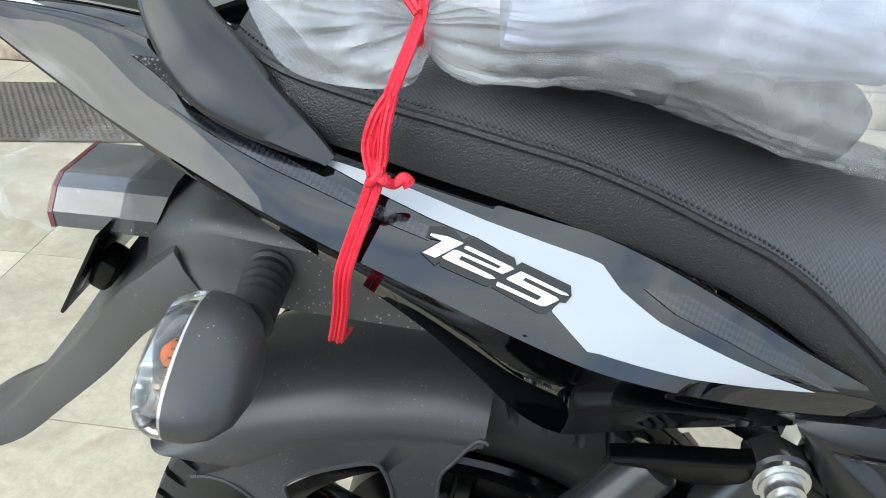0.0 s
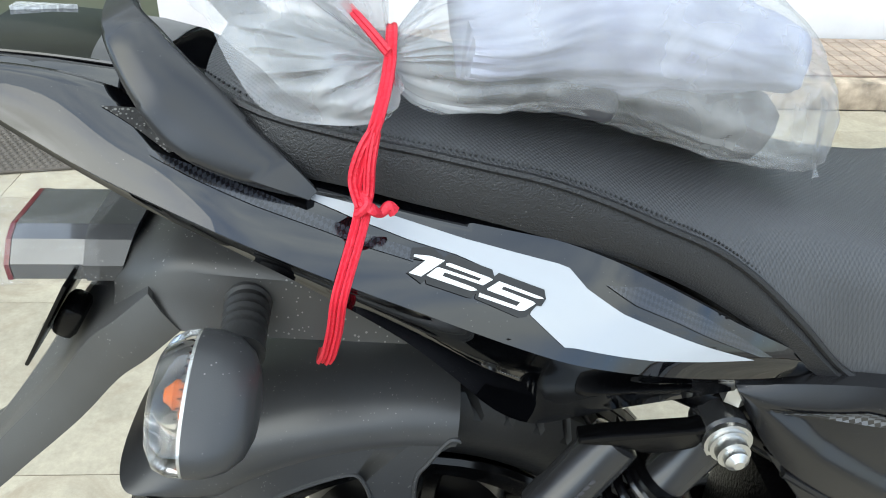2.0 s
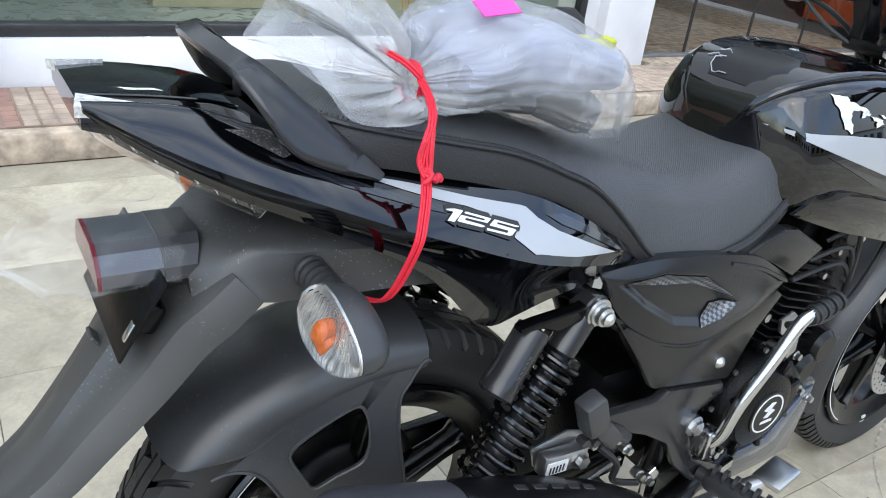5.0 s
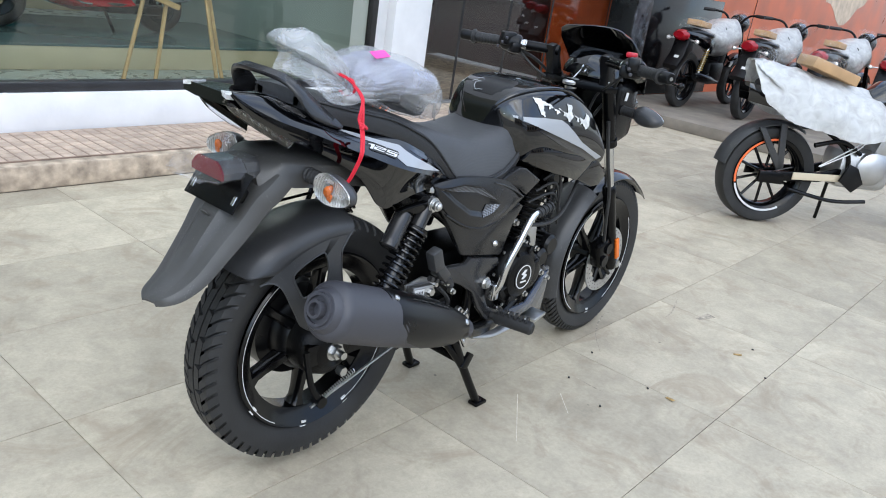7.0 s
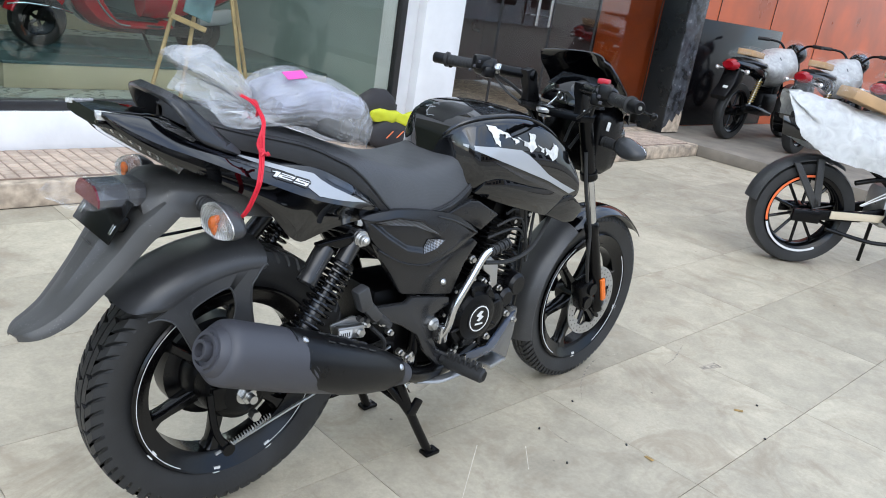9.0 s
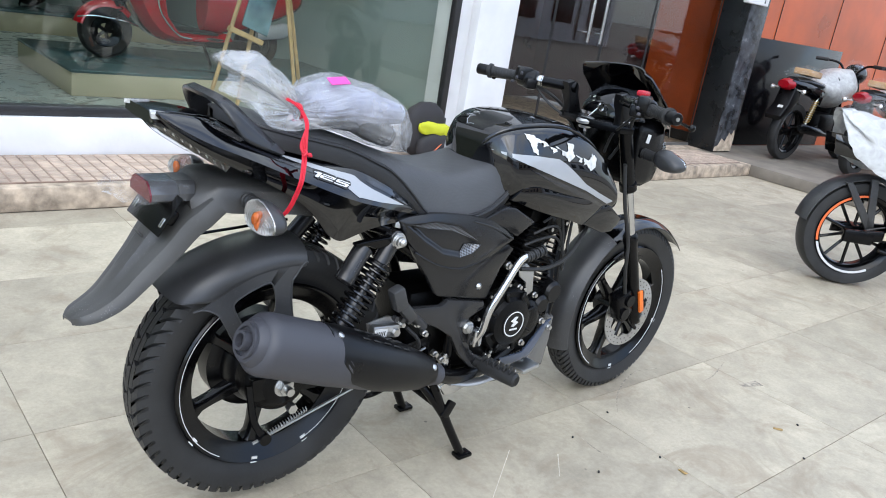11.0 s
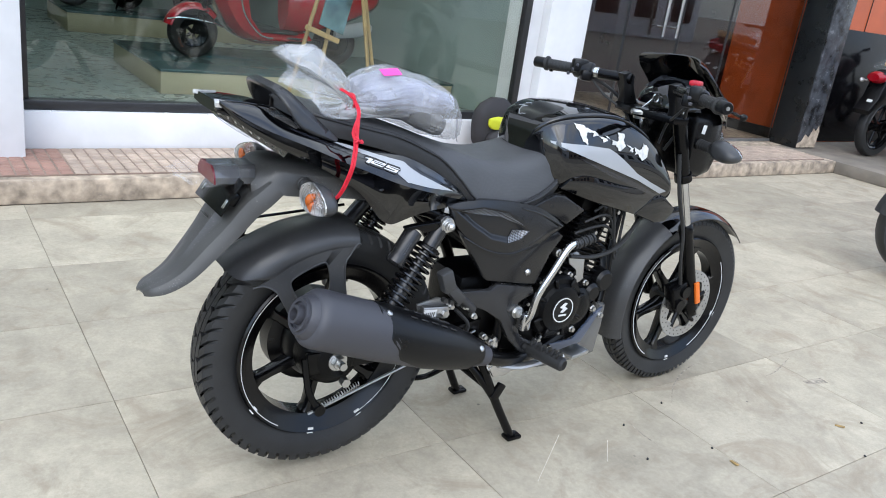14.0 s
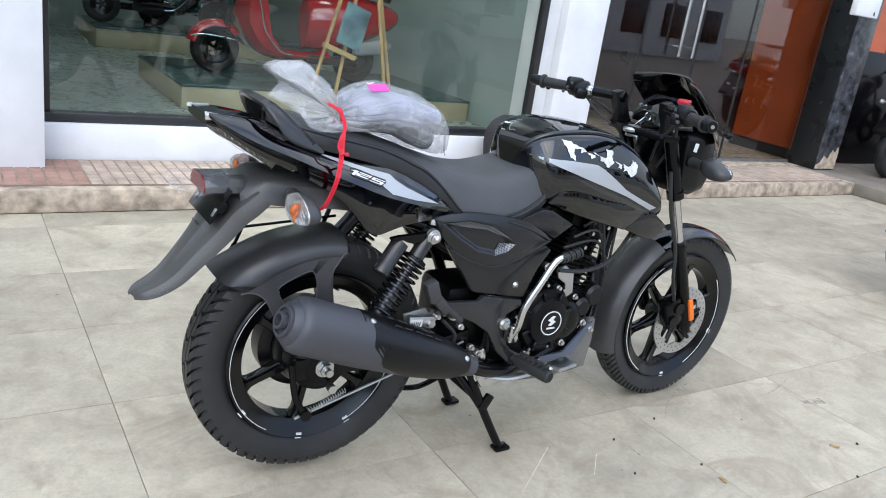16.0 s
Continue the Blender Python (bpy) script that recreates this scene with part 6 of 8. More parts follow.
for pts in ([(0.545, -0.008), (0.543, -0.03), (0.552, -0.042), (0.566, -0.048), (0.574, -0.036)], [(0.568, -0.04), (0.576, -0.052), (0.566, -0.062)], [(0.585, -0.036), (0.595, -0.048), (0.585, -0.058)]):
    for sign in (-1,):
        s = Solid()
        fine_line = [Vector(a).lerp(Vector(b), k / 4) for a, b in zip(pts, pts[1:]) for k in range(5)]
        tube(s, [(p.x, p.y * sign, tank_top(p.x, p.y) + 0.0018) for p in fine_line], 0.0009, 6, 1)
        part("pad_mark", s, SILVER, tank, "pale angular line on the tank pad")

# tank side shroud, side panels
s = Solid()
shell(s, [(0.607, -0.143, 0.772), (0.662, -0.154, 0.775), (0.786, -0.158, 0.747), (0.955, -0.14, 0.719)], [(0.584, -0.132, 0.741), (0.684, -0.144, 0.709), (0.78, -0.146, 0.684), (0.871, -0.142, 0.659)], 0.008, 0.006, 24, 6)
part("tank_side_panel", s, GLOSS, bike, "gloss black lower tank panel")
part("tank_side_panel", s.flip_y(), GLOSS, bike, "gloss black lower tank panel")
s = Solid()
plate(s, [(0.872, 0.661), (0.964, 0.722), (1.045, 0.668), (1.04, 0.652), (1.012, 0.628), (0.97, 0.627)], -0.143, -0.118, 0.006)
part("tank_shroud", s, GLOSS, bike, "gloss black shroud tip")
part("tank_shroud", s.flip_y(), GLOSS, bike, "gloss black shroud tip")
s = Solid()
plate(s, [(0.49, 0.697), (0.566, 0.727), (0.6, 0.722), (0.68, 0.68), (0.622, 0.643), (0.565, 0.672)], -0.142, -0.12, 0.005)
part("knee_panel", s, SIDECOVER, bike, "matte black trim panel")
part("knee_panel", s.flip_y(), SIDECOVER, bike, "matte black trim panel")
SIDE_T = [(0.238, -0.128, 0.712), (0.3, -0.14, 0.722), (0.356, -0.147, 0.7225), (0.445, -0.15, 0.712), (0.512, -0.148, 0.697), (0.569, -0.142, 0.669), (0.614, -0.134, 0.645)]
SIDE_L = [(0.242, -0.128, 0.704), (0.275, -0.138, 0.653), (0.32, -0.147, 0.616), (0.37, -0.15, 0.589), (0.436, -0.15, 0.573), (0.52, -0.146, 0.591), (0.614, -0.134, 0.631)]
SCOOP = [(0.252, 0.701), (0.33, 0.708), (0.404, 0.694), (0.478, 0.644), (0.456, 0.622), (0.418, 0.611), (0.363, 0.624), (0.303, 0.66)]


def inside_by(x, z):
    """How deep a point lies within the scoop's outline; 0 outside."""
    best, cross = 9.0, False
    for (x0, z0), (x1, z1) in zip(SCOOP, SCOOP[1:] + SCOOP[:1]):
        t = max(0.0, min(1.0, ((x - x0) * (x1 - x0) + (z - z0) * (z1 - z0)) / ((x1 - x0) ** 2 + (z1 - z0) ** 2)))
        best = min(best, math.hypot(x - x0 - t * (x1 - x0), z - z0 - t * (z1 - z0)))
        if (z0 > z) != (z1 > z) and x < x0 + (z - z0) / (z1 - z0) * (x1 - x0):
            cross = not cross
    return best if cross else 0.0


def scooped(x, z):
    u = min(1.0, inside_by(x, z) / 0.016)
    return 0.013 * u * u * (3 - 2 * u)


s = Solid()
shell(s, SIDE_T, SIDE_L, 0.012, 0.016, 96, 44)
s.v = [(x, y + scooped(x, z), z) for x, y, z in s.v]
side_panel = part("side_panel", s, SIDECOVER, bike, "satin black side panel with a scoop", 50)
part("side_panel", s.flip_y(), SIDECOVER, bike, "satin black side panel with a scoop", 50)
on_flat = lying_on(SIDE_T, SIDE_L, 0.012)
on_side = lambda x, z: on_flat(x, z) + scooped(x, z) - 0.001
decal("grille", [(0.268, 0.7), (0.328, 0.7055), (0.4, 0.692), (0.462, 0.654), (0.385, 0.681), (0.31, 0.69)], MESH, side_panel, on_side, "fine perforated grille", 0, 14)
decal("grille", [(0.476, 0.6425), (0.43, 0.645), (0.415, 0.614), (0.453, 0.623)], MESH, side_panel, on_side, "fine perforated grille", 0, 10)
for pts in ([(0.45, 0.7), (0.52, 0.68), (0.6, 0.643)], [(0.29, 0.632), (0.36, 0.596), (0.436, 0.582), (0.52, 0.6)]):
    s = Solid()
    tube(s, [(x, on_flat(x, z) + 0.002, z) for x, z in [tuple(p) for p in curve(pts, 6)]], 0.0034, 8, 1)
    part("rib", s, SIDECOVER, side_panel)
s = Solid()
plate(s, [(0.275, 0.648), (0.325, 0.583), (0.376, 0.514), (0.386, 0.506), (0.55, 0.477), (0.558, 0.482), (0.588, 0.559), (0.625, 0.61), (0.6, 0.625), (0.5, 0.6), (0.43, 0.59), (0.34, 0.625)], -0.139, -0.12, 0.008)
side_low = part("lower_side_panel", s, SIDECOVER, bike, "satin black lower side panel")
part("lower_side_panel", s.flip_y(), SIDECOVER, bike, "satin black lower side panel")
s = Solid()
turned(s, (0.518, -0.137, 0.518), (0.518, -0.145, 0.518), [(0, 0.01), (0.5, 0.009), (1, 0.004)], 14)
part("screw", s, ZINC, side_low, "zinc screw")

# front end
FORK_D = Vector((1.313 - 1.03, 0, 0.291 - 0.925)).normalized()
for sign in (1, -1):
    y = -0.095 * sign
    a = Vector((1.03, y, 0.925))
    s = Solid()
    at = lambda z: a + FORK_D * ((a.z - z) / -FORK_D.z)
    rod(s, at(0.93), at(0.75), 0.021, n=18)
    turned(s, at(0.76), at(0.735), [(0, 0.021), (0.1, 0.026), (0.9, 0.026), (1, 0.018)], 18)
    fork = part("fork_leg", s, METALBLACK, bike)
    s = Solid()
    rod(s, at(0.74), at(0.58), 0.0155, n=18)
    part("stanchion", s, CHROME, fork, "polished fork tube")
    s = Solid()
    turned(s, at(0.595), at(0.275), [(0, 0.018), (0.03, 0.0235), (0.08, 0.0235), (0.12, 0.0215), (0.85, 0.021), (0.92, 0.025), (1, 0.018)], 20)
    part("slider", s, METALBLACK, fork, "black fork slider")
    s = Solid()
    plate(s, [(at(0.4).x + 0.0, 0.395), (at(0.4).x + 0.018, 0.4), (at(0.33).x + 0.018, 0.325), (at(0.33).x, 0.32)], y - 0.03 * sign, y - 0.02 * sign, 0.003)
    part("side_reflector", s, AMBER, fork, "amber reflector")
s = Solid()
rod(s, (FX, -0.12, FZ), (FX, 0.12, FZ), 0.008)
rod(s, (FX, -0.112, FZ), (FX, -0.122, FZ), 0.014, n=6)
part("front_axle", s, ZINC, bike, "zinc front axle")
s = Solid()
n = 72
v, f = [], []
for y in (-0.066, -0.062):
    for r in (0.12, 0.086):
        for k in range(n):
            a = 2 * math.pi * k / n
            rr = r + (0.006 * math.sin(a * 9) if r < 0.1 else 0)
            v.append((FX + rr * math.cos(a), y, FZ + rr * math.sin(a)))
for k in range(n):
    j = (k + 1) % n
    f += [(k, j, n + j, n + k), (2 * n + k, 3 * n + k, 3 * n + j, 2 * n + j), (k, 2 * n + k, 2 * n + j, j), (n + k, n + j, 3 * n + j, 3 * n + k)]
s.put(v, f)
disc = part("brake_disc", s, ALU, bike, "drilled steel brake disc")
s = Solid()
for k in range(30):
    for r in (0.098, 0.111):
        a = 2 * math.pi * (k + (0.5 if r > 0.1 else 0)) / 30
        turned(s, (FX + r * math.cos(a), -0.0665, FZ + r * math.sin(a)), (FX + r * math.cos(a), -0.0645, FZ + r * math.sin(a)), [(0, 0.0024), (1, 0.0024)], 8)
tagged(part("disc_holes", s, RUBBER, disc), kind="stuff")
s = Solid()
for k in range(5):
    a = 2 * math.pi * k / 5
    tube(s, [(FX + 0.03 * math.cos(a), -0.06, FZ + 0.03 * math.sin(a)), (FX + 0.09 * math.cos(a + 0.4), -0.064, FZ + 0.09 * math.sin(a + 0.4))], 0.008, 8, 1)
part("disc_carrier", s, METALBLACK, disc)
s = Solid()
box(s, (1.235, -0.085, 0.345), (0.07, 0.05, 0.1), 0.012, (0, -25, 0))
rod(s, (1.24, -0.11, 0.365), (1.24, -0.118, 0.365), 0.02, n=16)
rod(s, (1.225, -0.11, 0.32), (1.225, -0.118, 0.32), 0.02, n=16)
rod(s, (1.26, -0.1, 0.4), (1.27, -0.1, 0.43), 0.008)
part("brake_caliper", s, METALBLACK, bike, "black brake caliper")
s = Solid()
tube(s, [(1.22, -0.1, 0.39), (1.17, -0.115, 0.48), (1.14, -0.12, 0.58), (1.08, -0.12, 0.7), (1.05, -0.11, 0.82)], 0.006, 8)
part("brake_hose", s, RUBBER, bike)
s = Solid()
arc_shell(s, (FX, FZ), 0.318, 42, 128, 0.062, 0.004, 0.02, 24, 10)
mud = part("front_mudguard", s, GLOSS, bike, "gloss black front mudguard")
s = Solid()
arc_shell(s, (FX, FZ), 0.335, 122, 196, 0.07, 0.004, 0.03, 24, 12)
part("mudguard_extension", s, MATTE, mud, "matte black rear extension")

# headlamp, visor, instruments
s = Solid()
rings = []
for x, w, zt, zb in ((1.1, 0.09, 0.93, 0.765), (1.11, 0.104, 0.94, 0.75), (1.17, 0.108, 0.945, 0.74), (1.22, 0.1, 0.94, 0.75), (1.26, 0.08, 0.91, 0.78)):
    zc, zh = (zt + zb) / 2, (zt - zb) / 2
    rings.append([(x, w * (abs(math.cos(a)) ** 0.28) * (1 if math.cos(a) > 0 else -1), zc + zh * (abs(math.sin(a)) ** 0.28) * (1 if math.sin(a) > 0 else -1)) for a in [2 * math.pi * k / 28 for k in range(28)]])
loft(s, rings)
head = part("headlamp_housing", s, METALBLACK, bike, "black headlamp housing")
s = Solid()
rings = []
for x, w, zt, zb in ((1.23, 0.085, 0.925, 0.765), (1.28, 0.08, 0.91, 0.79), (1.31, 0.05, 0.88, 0.82)):
    zc, zh = (zt + zb) / 2, (zt - zb) / 2
    rings.append([(x, w * math.cos(a), zc + zh * math.sin(a)) for a in [2 * math.pi * k / 24 for k in range(24)]])
loft(s, rings)
part("headlamp_lens", s, LENS, head, "clear headlamp lens")
s = Solid()
rings = []
for x, z, w in ((1.29, 0.915, 0.125), (1.26, 0.96, 0.138), (1.215, 1.01, 0.142), (1.16, 1.055, 0.138), (1.135, 1.081, 0.126), (1.125, 1.09, 0.108)):
    row = []
    for j in range(13):
        u = 2 * j / 12 - 1
        row.append((x - 0.075 * u * u, w * u, z - 0.012 * u * u))
    rings.append(row + [(p[0] - 0.004, p[1], p[2] - 0.003) for p in row[::-1]])
loft(s, rings)
s_label = Solid()
box(s_label, (1.138, -0.1075, 0.893), (0.016, 0.002, 0.026), 0.0008, (0, 10, 0), 1)
part("paper_label", s_label, WHITE, head, "small white paper label")
part("fly_screen", s, GLOSS, bike, "gloss black fly screen")
s = Solid()
box(s, (1.1, 0, 0.975), (0.09, 0.17, 0.06), 0.02, (0, -28, 0))
dash = part("dashboard", s, SATIN, bike, "black instrument dashboard")
s = Solid()
rings = []
for x, w, zt in ((1.03, 0.06, 0.965), (1.045, 0.085, 0.99), (1.08, 0.098, 1.012), (1.12, 0.1, 1.018), (1.15, 0.09, 1.0)):
    rings.append([(x, w * math.cos(math.pi * k / 14), 0.94 + (zt - 0.94) * math.sin(math.pi * k / 14) ** 0.7) for k in range(15)])
loft(s, rings)
part("instrument_hood", s, GLOSS, dash, "smoked glossy instrument hood")
s = Solid()
box(s, (1.085, 0, 1.002), (0.075, 0.15, 0.006), 0.003, (0, -28, 0))
part("dial_glass", s, material("dial_glass", (0.02, 0.022, 0.025), 0.06, vary=0.1), dash, "dark glossy dial")

# yokes, handlebar
s = Solid()
plate(s, [(0.95, 0.0), (0.985, -0.115), (1.03, -0.128), (1.055, -0.11), (1.04, 0.0), (1.055, 0.11), (1.03, 0.128), (0.985, 0.115)], 0, 0.022, 0.004, 0, pose(0, 0, 0.908, 90, 0, 0))
part("top_yoke", s, METALBLACK, bike)
s = Solid()
rod(s, (0.975, 0, 0.905), (0.97, 0, 0.926), 0.02, n=24)
turned(s, (0.971, 0, 0.918), (0.969, 0, 0.93), [(0, 0.027), (0.6, 0.027), (1, 0.02), (1, 0.012)], 28)
lock = part("ignition_lock", s, ZINC, bike, "steel ignition lock")
s = Solid()
box(s, (0.992, -0.003, 0.945), (0.05, 0.004, 0.008), 0.0015, (0, -35, 0))
pts = [(1.018 + 0.012 * math.cos(a), -0.006, 0.962 + 0.012 * math.sin(a)) for a in [2 * math.pi * k / 20 for k in range(21)]]
tube(s, pts, 0.0024, 6, 1)
part("key", s, CHROME, lock, "steel key on a ring")
bar_x = lambda y: 0.99 - (y - 0.09) * 0.475
for sign in (1, -1):
    s = Solid()
    plate(s, [(0.962, 1.014), (0.99, 1.021), (1.012, 1.01), (1.016, 0.985), (1.043, 0.935), (1.03, 0.92), (0.985, 0.92), (0.985, 0.95), (0.972, 0.985)], -0.112 * sign, -0.083 * sign, 0.006)
    riser = part("bar_riser", s, SATIN, bike, "black bar riser")
    for x in (1.0, 1.024):
        s = Solid()
        turned(s, (x, -0.098 * sign, 0.932), (x - 0.004, -0.112 * sign, 0.942), [(0, 0.0065), (0.7, 0.0065), (1, 0.003)], 12)
        part("bolt", s, ZINC, riser, "zinc bolt")
    at = lambda y, up=0.0: Vector((bar_x(y), -y * sign, 1.001 + up))
    s = Solid()
    rod(s, at(0.08), at(0.172), 0.0155, n=20)
    part("handlebar", s, METALBLACK, riser)
    s = Solid()
    turned(s, at(0.168), at(0.19), [(0, 0.0145), (0.3, 0.0145), (0.35, 0.0165), (0.7, 0.0165), (0.75, 0.0145), (1, 0.0145)], 20)
    part("collar", s, CHROME, riser, "polished collar")
    s = Solid()
    prof = [(0, 0.018), (0.03, 0.018)]
    for k in range(9):
        prof += [(0.05 + 0.09 * k, 0.0158), (0.105 + 0.09 * k, 0.0158), (0.11 + 0.09 * k, 0.0148), (0.135 + 0.09 * k, 0.0148)]
    turned(s, at(0.24), at(0.335), prof + [(0.88, 0.022), (0.95, 0.022), (0.97, 0.0165), (1, 0.0165)], 20)
    part("grip", s, RUBBER, riser, "black rubber grip")
    s = Solid()
    turned(s, at(0.334), at(0.365), [(0, 0.013), (0.06, 0.0165), (0.9, 0.0165), (1, 0.014)], 20)
    weight = part("bar_end", s, SATIN, riser, "black bar end weight")
    s = Solid()
    rod(s, at(0.3645), at(0.367), 0.005, n=10)
    part("screw", s, ZINC, weight, "zinc screw")
    s = Solid()
    turned(s, at(0.188), at(0.245), [(0, 0.02), (0.08, 0.026), (0.45, 0.028), (0.9, 0.025), (1, 0.019)], 20)
    box(s, at(0.222, 0.012) + Vector((-0.012, 0, 0)), (0.05, 0.034, 0.04), 0.008, (0, 0, 25 * sign))
    box(s, at(0.2, -0.012) + Vector((-0.014, 0, 0)), (0.035, 0.04, 0.034), 0.008, (0, 0, 25 * sign))
    sw = part("switch_block", s, SATIN, riser, "black switch block")
    for k in range(3):
        s = Solid()
        box(s, at(0.212 + 0.011 * k, 0.014 - 0.014 * k) + Vector((-0.038, 0, 0)), (0.008, 0.01, 0.009), 0.002, (0, 0, 25 * sign), 1)
        part("button", s, EXHAUST, sw, "small grey button")
    if sign > 0:
        s = Solid()
        box(s, (0.928, -0.203, 1.036), (0.03, 0.03, 0.014), 0.004, (0, 0, 20))
        part("kill_switch", s, material("bright_red_plastic", (0.45, 0.01, 0.025), 0.3, vary=0.05), sw, "red kill switch")
    s = Solid()
    tube(s, [at(0.18, -0.006) + Vector((0.03, 0, 0)), at(0.25, -0.012) + Vector((0.055, 0, 0)), at(0.32, -0.018) + Vector((0.068, 0, 0)), at(0.36, -0.02) + Vector((0.068, 0, 0))], [0.009, 0.007, 0.006, 0.006], 8, 5, 0.7)
    turned(s, at(0.357, -0.02) + Vector((0.072, 0, 0)), at(0.372, -0.021) + Vector((0.072, 0, 0)), [(0, 0.004), (0.3, 0.009), (0.7, 0.009), (1, 0.004)], 12)
    box(s, at(0.185, -0.004) + Vector((0.024, 0, 0)), (0.04, 0.03, 0.028), 0.006, (0, 0, 25 * sign))
    part("lever", s, METALBLACK, riser, "black lever")
    s = Solid()
    tube(s, [at(0.2, -0.015), (0.985, -0.15 * sign, 0.96), (1.04, -0.1 * sign, 0.9), (1.05, -0.05 * sign, 0.82)], 0.005, 8)
    tube(s, [at(0.19, -0.02), (0.96, -0.14 * sign, 0.94), (1.0, -0.08 * sign, 0.9), (1.02, -0.05 * sign, 0.84)], 0.004, 8)
    part("cable", s, RUBBER, riser)

indicator(1.15, -0.19, 0.845, 1, bike, True)
indicator(1.15, 0.19, 0.845, -1, bike, True)

# ---- bag on the seat ----
bag = thing("plastic_bag", "milky plastic bag of parts tied shut on the seat", "plastic bag")


def crumple(p, k, amp):
    p, amp = Vector(p), float(amp)
    return p + amp * Vector((noise.noise(p * k), noise.noise(p * k + Vector((7, 3, 1))), noise.noise(p * k + Vector((2, 9, 5)))))


BAGROWS = [  # x, y, half width, top, bottom
    (-0.014, -0.075, 0.011, 0.944, 0.92), (0.004, -0.062, 0.035, 0.957, 0.907), (0.03, -0.038, 0.07, 0.972, 0.899), (0.065, -0.012, 0.098, 0.987, 0.896), (0.11, 0.0, 0.111, 0.997, 0.89), (0.16, 0.003, 0.115, 0.998, 0.872), (0.205, 0.003, 0.114, 0.985, 0.859), (0.238, 0.0, 0.11, 0.968, 0.852), (0.26, 0.004, 0.101, 0.95, 0.848), (0.276, 0.008, 0.09, 0.93, 0.846), (0.286, 0.01, 0.08, 0.91, 0.845), (0.29, 0.012, 0.066, 0.895, 0.846)]


def bag_skin(rows, n=150, shrink=1.0, amp=0.006, fold=0.006):
    """A filled bag: boxy sections that gather to the tie, with creases that fan out from it."""
    rings = []
    for x, y, w, zt, zb in rows:
        zc, h = (zt + zb) / 2, (zt - zb) / 2
        near = math.exp(-max(0.0, x + 0.01) / 0.11)
        ring = []
        for i in range(n):
            a = 2 * math.pi * i / n
            c, d = math.cos(a), math.sin(a)
            crease = noise.noise((math.cos(a) * 5.5, math.sin(a) * 5.5, x * 1.5))
            crease = fold * (1 - 2.6 * abs(crease)) * (0.35 + near) * min(1.0, w / 0.04)
            k = shrink + crease / max(0.02, w)
            p = Vector((float(x), float(y + w * k * math.copysign(abs(c) ** 0.8, c)), float(zc + h * k * math.copysign(abs(d) ** 0.75, d))))
            p = crumple(p, 15, amp * min(1.0, w / 0.06))
            kink = 1 - 3 * abs(noise.noise(p * 34 + Vector((0, x * 20, 0))))
            ring.append(p + Vector((0, 0.7 * math.copysign(1, c), 0.5 * math.copysign(1, d))) * (0.0022 * kink * min(1.0, w / 0.06)))
        rings.append(ring)
    return rings


s = Solid()
fine = [tuple(r) for r in curve(BAGROWS, 11)]
loft(s, bag_skin(fine))
part("film", s, BAG, bag, "milky crumpled film", 80)
s = Solid()
for y in (-0.07, 0.09):  # corners of the closed end that stand off
    rings = []
    for i in range(15):
        t = i / 14
        p = Vector((0.282 - 0.006 * t, y, 0.847 + 0.06 * t))
        q = p + Vector((0.013 * (1 - 0.75 * t), 0.018 if y < 0 else -0.018, -0.003 * (1 - t)))
        q = crumple(q, 70, 0.006)
        rings.append([p, p.lerp(q, 0.5) + Vector((0, 0.004, 0)), q, q + Vector((0, 0.001, 0)), p.lerp(q, 0.5) + Vector((0, 0.005, 0)), p + Vector((0, 0.001, 0))])
    loft(s, rings)
    part("loose_corner", s, BAG, bag, "loose film corner", 80)
    s = Solid()
s = Solid()
loft(s, bag_skin([(x, y, w * 0.86, zt - 0.012, max(zb + 0.02, 0.9)) for x, y, w, zt, zb in curve(BAGROWS[2:8], 4)], amp=0.012, fold=0.004))
part("pale_parcel", s, PARCEL, bag, "pale lilac wrapped part", 80)
s = Solid()
box(s, (0.195, -0.025, 0.897), (0.11, 0.1, 0.05), 0.018, (0, 24, 6))
box(s, (0.09, -0.06, 0.912), (0.09, 0.06, 0.02), 0.008, (0, 5, -14))
part("dark_parcel", s, PARCELDARK, bag, "dark packed part", 80)
TIE = Vector((-0.014, -0.075, 0.932))
RIMLINE = [(-0.03, -0.035, 0.99), (-0.058, -0.03, 1.028), (-0.105, -0.02, 1.038), (-0.16, -0.02, 1.023), (-0.135, 0.0, 1.0), (-0.117, -0.01, 0.982), (-0.146, -0.03, 0.955), (-0.124, -0.075, 0.955), (-0.108, -0.1, 0.935), (-0.08, -0.112, 0.913), (-0.048, -0.118, 0.902), (-0.02, -0.118, 0.904), (-0.012, -0.105, 0.92)]
line = [Vector(p) for p in curve(RIMLINE, 7)]
neck = Solid()
for layer in (0.0, 0.03):
    rings = []
    for i in range(17):
        t = i / 16
        row = []
        for k, q in enumerate(line):
            p = TIE.lerp(q, t ** 0.85)
            ridge = 1 - 2.4 * abs(noise.noise((k * 0.23, t * 1.4, 3.0 + layer * 40)))
            p += Vector((0.006, -0.02, 0.004)) * math.sin(math.pi * min(1, t * 1.1)) * (0.6 + 0.6 * ridge) + Vector((0, layer * t, 0))
            row.append(crumple(p, 22, 0.009 * t))
        rings.append(row)
    m = len(line)
    neck.put([p for row in rings for p in row], [(i * m + k, i * m + k + 1, (i + 1) * m + k + 1, (i + 1) * m + k) for i in range(16) for k in range(m - 1)])
part("gathered_neck", neck, BAG, bag, "gathered open neck", 80)
s = Solid()
box(s, (0.09, -0.055, 0.998), (0.05, 0.022, 0.0012), 0, (30, -4, 8))
part("pink_label", s, PINK, bag, "small pink sticker")


